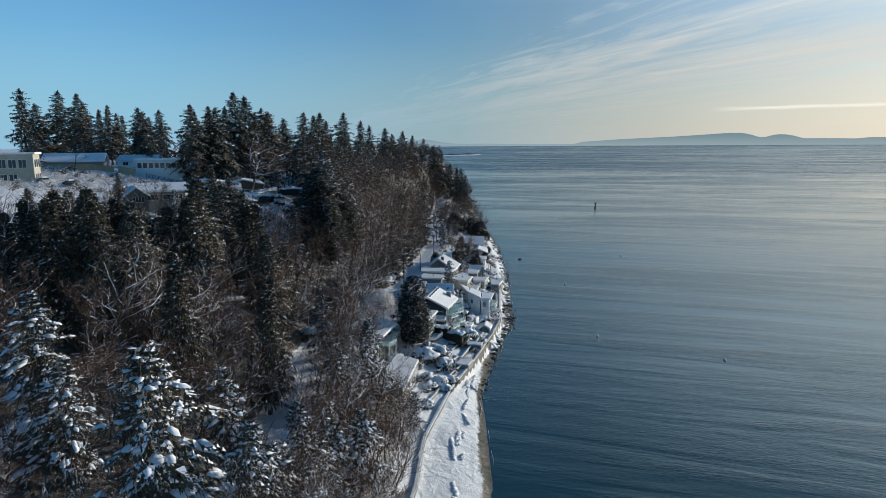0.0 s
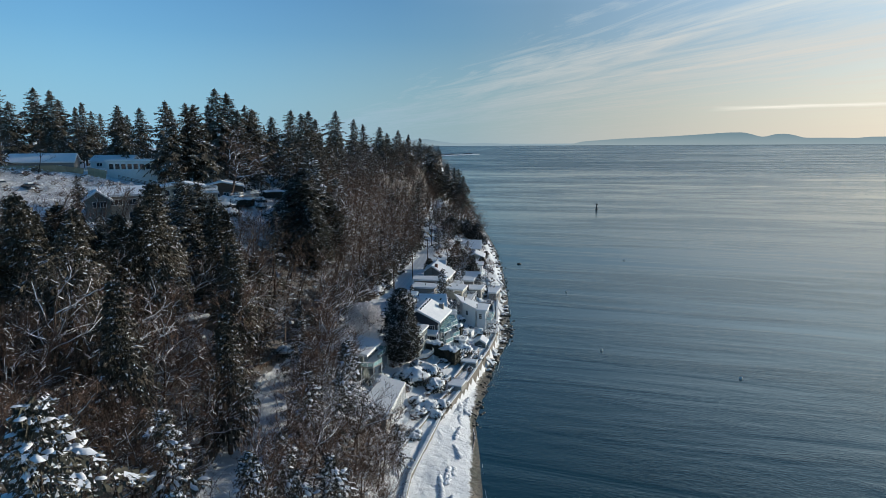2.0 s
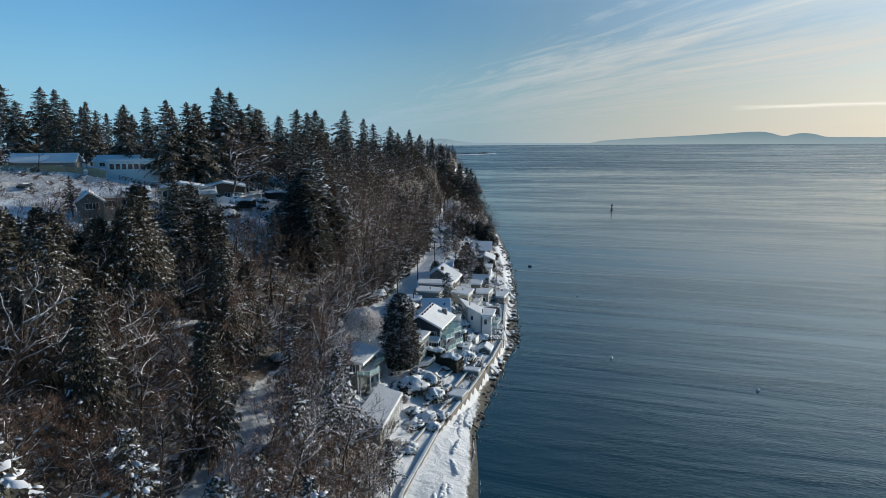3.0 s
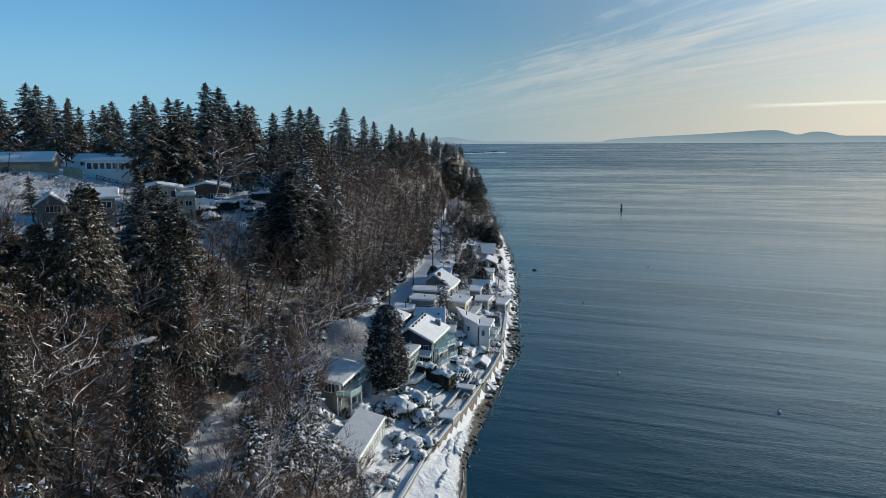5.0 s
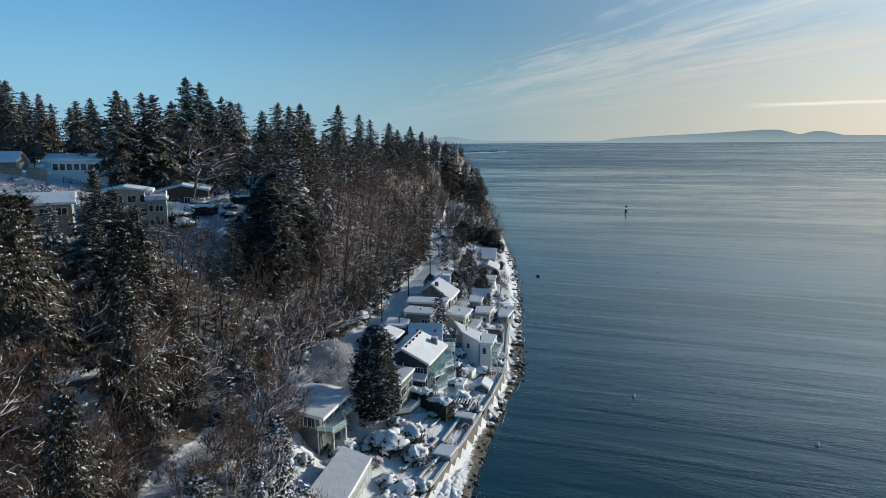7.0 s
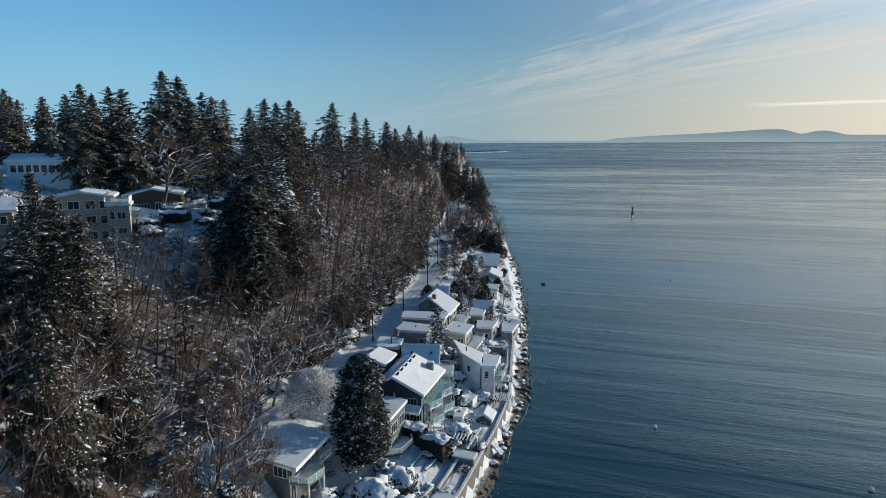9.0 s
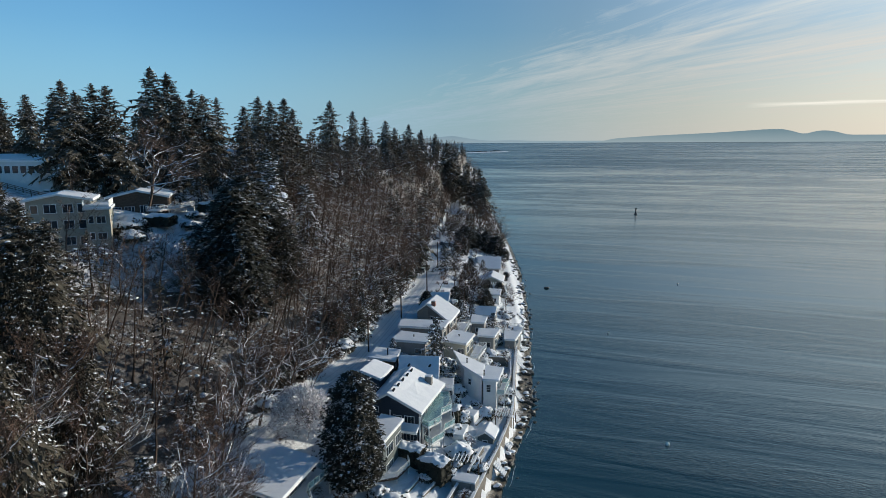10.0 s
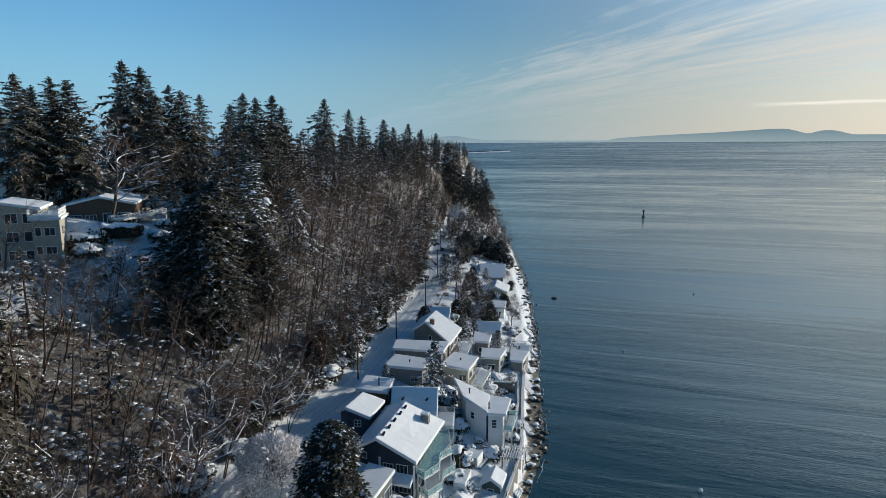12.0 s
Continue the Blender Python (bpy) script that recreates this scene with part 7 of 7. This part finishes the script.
def parked_car(x, y, turn, paint, snow_deep=0.3):
    ob = thing("parked_car", "parked car with snow on its roof and bonnet", "car", group="parked cars")
    outline = [(-2.2, 0.35), (-2.2, 0.85), (-1.3, 0.95), (-0.7, 1.45), (0.9, 1.45), (1.6, 1.0), (2.15, 0.9), (2.2, 0.35)]
    g = Geo()
    ring = [(0.86, a, b) for a, b in outline]
    n = len(ring)
    for s in (-1, 1):
        for (a, b) in outline:
            g.v.append((s * (0.86 if b < 1.2 else 0.7), a, b))
    g.f.append(tuple(range(n)))
    g.f.append(tuple(range(2 * n - 1, n - 1, -1)))
    for k in range(n):
        j = (k + 1) % n
        g.f.append((k, n + k, n + j, j))
    g.m = [0] * len(g.f)
    body = part("body", g, paint, ob)
    for quad in ([(-0.72, -0.75, 1.40), (0.72, -0.75, 1.40), (0.8, -1.28, 1.0), (-0.8, -1.28, 1.0)], [(-0.72, 0.95, 1.40), (0.72, 0.95, 1.40), (0.8, 1.58, 1.04), (-0.8, 1.58, 1.04)]):
        g = Geo()
        g.prism([Vector(q) for q in quad], [Vector(q) + Vector((0, 0.02 if quad[0][1] > 0 else -0.02, 0.04)) for q in quad])
        part("windscreen", g, PANE, ob)
    for s in (-1, 1):
        g = Geo()
        g.prism([(s * 0.79, -0.7, 1.02), (s * 0.79, 1.1, 1.02), (s * 0.74, 0.8, 1.36), (s * 0.74, -0.6, 1.36)],
                [(s * 0.83, -0.7, 1.02), (s * 0.83, 1.1, 1.02), (s * 0.77, 0.8, 1.36), (s * 0.77, -0.6, 1.36)])
        part("side_window", g, PANE, ob)
        for yy in (-1.35, 1.35):
            g = Geo()
            g.tube([(s * 0.70, yy, 0.33), (s * 0.90, yy, 0.33)], [0.33, 0.33], 12)
            tyre = part("wheel", g, RUBBER, ob)
            g = Geo()
            g.tube([(s * 0.895, yy, 0.33), (s * 0.91, yy, 0.33)], [0.2, 0.19], 10)
            part("rim", g, CAR_PAINTS[0], tyre)
    part("snow", slab([(-0.68, -0.7, 1.45), (0.68, -0.7, 1.45), (0.68, 0.88, 1.45), (-0.68, 0.88, 1.45)], 0.0, snow_deep, 0.0, 0.06), SNOW, ob)
    part("snow", slab([(-0.8, 1.55, 1.0), (0.8, 1.55, 1.0), (0.8, 2.15, 0.9), (-0.8, 2.15, 0.9)], 0.02, snow_deep * 0.7, 0.0, 0.05), SNOW, ob)
    ob.matrix_basis = Matrix.LocRotScale((x, y, ground_z(x, y) + 0.02), Euler((0, 0, radians(turn))), None)


for a in ((-4.6, 364.0, 5, CAR_PAINTS[1]), (-2.2, 361.0, 8, CAR_PAINTS[0]), (-8.6, 296.0, 4, CAR_PAINTS[1]), (-112.0, 176.0, 60, CAR_PAINTS[0]),
          (-106.0, 178.0, 64, CAR_PAINTS[1]), (-90.0, 216.0, 80, CAR_PAINTS[0])):
    parked_car(*a)


# ---------------------------------------------------------------- shore and sea
def shore_steps(x, y, turn):
    """A pale boat ramp of boards leaning from the sea wall to the beach."""
    ob = thing("boat_ramp", "snow-covered wooden ramp leaning from the sea wall to the beach", "ramp", group="shore ramps")
    for s in (-0.55, 0.55):
        g = Geo()
        g.beam((-0.6, s, 3.3), (2.4, s, 0.7), 0.14, 0.2)
        part("runner", g, BROWN_WOOD, ob)
    for k in range(9):
        u = (k + 0.5) / 9
        g = Geo()
        g.box((-0.6 + 3.0 * u, 0, 3.48 - 2.6 * u), (0.34, 1.5, 0.3))
        part("tread", g, SNOW, ob)
    ob.matrix_basis = Matrix.LocRotScale((x, y, 0), Euler((0, 0, radians(turn))), None)


for a in ((21.4, 233.6, -32), (21.2, 229.6, -32), (17.6, 198.6, -30), (18.9, 210.4, -36), (15.0, 186.2, -24), (13.4, 176.4, -20), (22.6, 243.0, -28), (24.4, 256.5, -20), (25.2, 272.0, -16)):
    shore_steps(*a)


def boulder(seed, s):
    g = Geo()
    bm = bmesh.new()
    bmesh.ops.create_icosphere(bm, subdivisions=2, radius=1.0)
    for v in bm.verts:
        n_ = 1 + 0.45 * noise.noise(v.co * 1.3 + Vector((seed * 5.0, 0, 0)))
        v.co = Vector((v.co.x * s[0], v.co.y * s[1], v.co.z * s[2])) * n_
    m = bpy.data.meshes.new("boulder")
    bm.to_mesh(m)
    bm.free()
    m.materials.append(WET_STONE)
    return m


STONES = [boulder(k, (1.0, 0.8, 0.6)) for k in range(5)]
rock = tagged(new("sea_rock", boulder(9, (1.1, 0.7, 0.5))), "dark wet rock standing out of the sea", "rock")
rock.location = (40.0, 321.6, 0.2)
r_ = random.Random(5)
for k in range(240):
    y = r_.choice((r_.uniform(138, 165), r_.uniform(170, 300), r_.uniform(200, 222), r_.uniform(250, 430), r_.uniform(255, 400)))
    x = float(curve(y, *SHORE)) + r_.gauss(0.3, 0.8)
    b = tagged(new("boulder", STONES[k % 5]), "dark wet boulder at the water's edge", "boulder", group="boulders of the shore")
    s = r_.uniform(0.2, 0.5) * (1.8 if r_.random() < 0.10 else 1.0)
    b.matrix_basis = Matrix.LocRotScale((x, y, max(ground_z(x, y), -0.1) + 0.08 * s), Euler((0, 0, r_.uniform(0, 6.28))), (s, s * r_.uniform(0.7, 1.2), s))
# tumbled stones with caps of snow between the sea wall and the water
r_cap = random.Random(23)
CAPS = []
for k in range(4):
    t_ = Tris()
    t_.heap((0, 0, 0.42), (0, 1, 0), 0.95, 0.8, 0.34, r_cap, 9)
    CAPS.append(mesh_of("stone_snow", t_.arrays(), [SNOW], smooth=True))
for k in range(150):
    y_c = r_cap.choice((r_cap.uniform(168, 262), r_cap.uniform(180, 300), r_cap.uniform(262, 380)))
    x_s, x_w = float(curve(y_c, *SHORE)), float(curve(y_c, *WALL))
    x_c = x_w + (x_s - x_w) * r_cap.uniform(0.3, 0.95)
    capped = thing("beach_boulder", "dark beach boulder with a cap of snow", "boulder", group="boulders of the upper beach")
    tagged(new("stone", STONES[k % 5]), "dark bare stone").parent = capped
    if r_cap.random() < 0.6:
        tagged(new("snow", CAPS[k % 4])).parent = capped
    s = r_cap.uniform(0.35, 0.95)
    capped.matrix_basis = Matrix.LocRotScale((x_c, y_c, ground_z(x_c, y_c) + 0.15 * s), Euler((0, 0, r_cap.uniform(0, 6.28))), (s, s * 1.1, s))
log_ = thing("driftwood_log", "pale driftwood log lying at the waterline", "log")
g = Geo()
g.tube([(7.6, 128.0, 0.5), (8.4, 134.0, 0.35), (8.2, 139.4, 0.3)], [0.22, 0.2, 0.12], 7)
part("log", g, GREYTWIG, log_)

# logs on the beach, buried under long ridges of snow
r_log = random.Random(15)
for k in range(26):
    y_l = r_log.uniform(84, 150)
    x_s, x_w = float(curve(y_l, *SHORE)), float(curve(y_l, *WALL))
    x_l = x_w + (x_s - x_w) * r_log.choice((r_log.uniform(0.45, 0.62), r_log.uniform(0.2, 0.75)))
    ln_l, z_l = r_log.uniform(1.2, 4.2), ground_z(x_l, y_l)
    snowed = thing("driftwood_log", "driftwood log on the beach under a long ridge of snow", "log", group="logs of the beach")
    ends = (-ln_l / 2, -ln_l / 5, ln_l / 4, ln_l / 2)
    g = Geo()
    g.tube([(0.1 * math.sin(e), e, 0.14) for e in ends], [0.16, 0.2, 0.2, 0.13], 7)
    part("log", g, GREYTWIG, snowed)
    t_ = Tris()
    for e in ends:
        t_.heap((0.1 * math.sin(e) - 0.1, e, 0.16), (0, 1, 0), ln_l * 0.34, 0.6, 0.24, r_log, 9)
    part("snow", mesh_of("log_snow", t_.arrays(), [SNOW], smooth=True), None, snowed)
    snowed.matrix_basis = Matrix.LocRotScale((x_l, y_l, z_l), Euler((0, 0, r_log.gauss(-0.06, 0.16))), None)

beacon = thing("channel_beacon", "dark channel beacon standing on a pile in the sea", "beacon")
g = Geo()
g.tube([(0, 0, -2), (0, 0, 0.9), (0, 0, 1.0)], [1.3, 1.2, 1.0], 12)
part("base", g, CONCRETE, beacon)
g = Geo()
g.tube([(0, 0, 1.0), (0, 0, 4.2)], [0.5, 0.42], 10)
part("tower", g, DARK_METAL, beacon)
g = Geo()
g.box((0, 0, 4.6), (1.7, 1.7, 0.9))
part("top_mark", g, DARK_METAL, beacon)
g = Geo()
g.tube([(0, 0, 5.05), (0, 0, 5.7)], [0.2, 0.16], 8)
part("lantern", g, PANE, beacon)
beacon.location = (141.0, 578.2, 0)


def mooring_buoy(x, y, s):
    ob = thing("mooring_buoy", "pale round mooring buoy floating on the sea", "buoy", group="mooring buoys")
    bm = bmesh.new()
    bmesh.ops.create_uvsphere(bm, u_segments=14, v_segments=9, radius=s)
    m = bpy.data.meshes.new("float")
    bm.to_mesh(m)
    bm.free()
    m.materials.append(BUOY_PAINT)
    m.polygons.foreach_set("use_smooth", [True] * len(m.polygons))
    p = new("float", m)
    p.parent = ob
    p.location = (0, 0, s * 0.35)
    g = Geo()
    g.tube([(0, 0, s * 1.3), (0, 0, s * 1.7)], [0.06, 0.05], 6)
    part("eye", g, DARK_METAL, ob)
    ob.location = (x, y, 0)


for a in ((48.2, 189.5, 0.42), (78.2, 166.5, 0.45), (52.0, 262.0, 0.35), (95.0, 330.0, 0.35)):
    mooring_buoy(*a)


# a thin line of broken foam where the ripples meet the shore
def foam_line():
    t = Tris()
    for off, seed in ((0.2, 1.0), (0.9, 6.0)):
        last = None
        for k in range(400):
            y = 70 + 0.8 * k
            n = noise.noise((y * 0.06, seed, 0.0))
            x = float(curve(y, *SHORE)) + off + 0.9 * n + 0.35 * noise.noise((y * 0.3, seed, 3.0))
            w = 0.13 * max(0.0, 0.08 + noise.noise((y * 0.11, seed, 9.0)) + 0.5 * noise.noise((y * 0.9, seed, 4.0)))
            now = ((x, y, 0.02), (x + w, y, 0.02)) if w > 0.02 and y < 330 else None
            if last and now:
                t.quad(last[0], last[1], now[1], now[0])
            last = now
    tagged(new("foam", mesh_of("foam", t.arrays(), [SPINDRIFT])), "thin broken lines of foam along the shore", "foam", kind="stuff")


foam_line()

# trees and bushes about the gardens
for k, (kind, v, x, y, h) in enumerate((("alder", 0, 6.5, 254, 12.5), ("alder", 5, 8.5, 249, 11), ("alder", 5, 9.5, 266, 11), ("alder", 2, 4.0, 264, 9), ("alder", 4, 21.0, 278, 7), ("alder", 5, 17.0, 246.5, 5.5),
                                        ("alder", 4, 18.6, 225, 5.0), ("alder", 4, 16.8, 218, 5.0), ("alder", 1, -67.0, 215.0, 20), ("alder", 1, -66.5, 184.5, 11),
                                        ("alder", 0, 8.0, 285, 9), ("alder", 5, 3.0, 320, 10), ("alder", 1, -1.0, 338, 11), ("yew", 1, 5.0, 345, 9), ("yew", 1, 6.5, 366, 11), ("yew", 1, 10.5, 372, 9), ("yew", 1, 17.0, 374, 11), ("yew", 1, 22.0, 372, 10),
                                        ("yew", 1, 25.0, 362, 6), ("laden", 1, 0.0, 294, 11), ("laden", 0, 3.0, 304, 9))):
    tree(kind, v, x, y, h, wide=1.7 if kind == "yew" or h == 20 else 1.2, r=random.Random(500 + k))

stem_, twig_, snow_ = broadleaf(301, 3.1, 1.9, 8, 5, 6, 0.0, 0.0, 5)


def rime(seed, wide, tall, count):
    """Small frosted tufts filling a rounded crown."""
    r = random.Random(seed)
    t = Tris()
    for k in range(count):
        w, e = r.uniform(0, 6.28), r.uniform(-0.35, 1.57)
        d = Vector((math.cos(e) * math.cos(w), math.cos(e) * math.sin(w), math.sin(e)))
        m = r.choice((r.uniform(0.5, 0.9), r.uniform(0.8, 1.0), r.uniform(0.9, 1.06))) * (1 + 0.22 * noise.noise(d * 2.6))
        p = Vector((d.x * wide * m, d.y * wide * m, tall * 0.42 + d.z * tall * 0.58 * m))
        a_ = Vector((r.uniform(-1, 1), r.uniform(-1, 1), r.uniform(-1, 1))).normalized() * r.uniform(0.06, 0.16)
        b_ = (d + Vector((r.uniform(-1, 1), r.uniform(-1, 1), r.uniform(-0.4, 1))) * 0.8).normalized() * r.uniform(0.2, 0.55)
        t.tri(tuple(p - a_), tuple(p + a_), tuple(p + b_))
    return t.arrays()


ob = thing("frosted_bush", "large round bush whose grey twigs are white with frost", "bush")
part("stem", mesh_of("frosted_stem", stem_, [GREYTWIG]), None, ob).scale = (1.9, 1.9, 1.8)
tagged(part("branchwork", mesh_of("frosted_twigs", twig_, [GREYTWIG]), None, ob), kind="stuff").scale = (1.9, 1.9, 1.8)
tagged(part("frost", mesh_of("frosted_tufts", rime(302, 5.0, 7.8, 11000), [FROST]), None, ob, "white frost on the twigs"), kind="stuff")
ob.location = (-17.6, 166.0, ground_z(-17.6, 166.0))


def frosted_brush():
    """White-dusted brush on the open edge of the level land."""
    r = random.Random(44)
    kinds = [shrub(310 + k, 1.5, 1.3, 44, 0.3, False) for k in range(3)]
    vs, ts, ms, n = [], [], [], 0
    for _ in range(480):
        x, y = r.uniform(-150, -90), r.uniform(150, 206)
        if inside(x, y, 2.0) or x > float(curve(y, *BRINK)) + 4 or noise.noise((x * 0.06, y * 0.06, 5.0)) < -0.25:
            continue
        s, z = r.uniform(0.6, 1.5), ground_z(x, y)
        for arr, mat in zip(kinds[r.randrange(3)], (r.choice((0, 0, 2)), 1)):
            p, t = arr
            vs.append(p * s + np.array((x, y, z), np.float32))
            ts.append(t + n)
            ms.append(np.full(len(t), mat, np.int32))
            n += len(p)
    me = mesh_of("frosted_brush", (np.concatenate(vs), np.concatenate(ts)), [FROST, TREE_SNOW, TWIG], np.concatenate(ms))
    tagged(new("frosted_brush", me), "low brush white with frost at the brink of the bank", "brush", kind="stuff")


frosted_brush()


def tyre_tracks():
    """Pairs of shallow packed ruts along the snowy road."""
    t = Tris()
    for side_, seed in ((-1.5, 0.0), (-0.1, 3.0), (0.6, 5.0), (2.0, 8.0)):
        last = None
        for k in range(131):
            y = 130 + 2.0 * k
            x = float(curve(y, *ROAD)) + side_ + 0.35 * noise.noise((y * 0.05, seed, 0))
            w = 0.16 + 0.08 * noise.noise((y * 0.4, seed, 2))
            z = max(ground_z(x - 0.3, y), ground_z(x + 0.3, y), ground_z(x, y)) + 0.07
            now = ((x - w, y, z), (x + w, y, z))
            if last:
                t.quad(last[0], last[1], now[1], now[0])
            last = now
    tagged(new("tyre_tracks", mesh_of("tyre_tracks", t.arrays(), [PACKED])), "grey packed tyre tracks in the snow of the road", "tyre tracks", kind="stuff")


tyre_tracks()
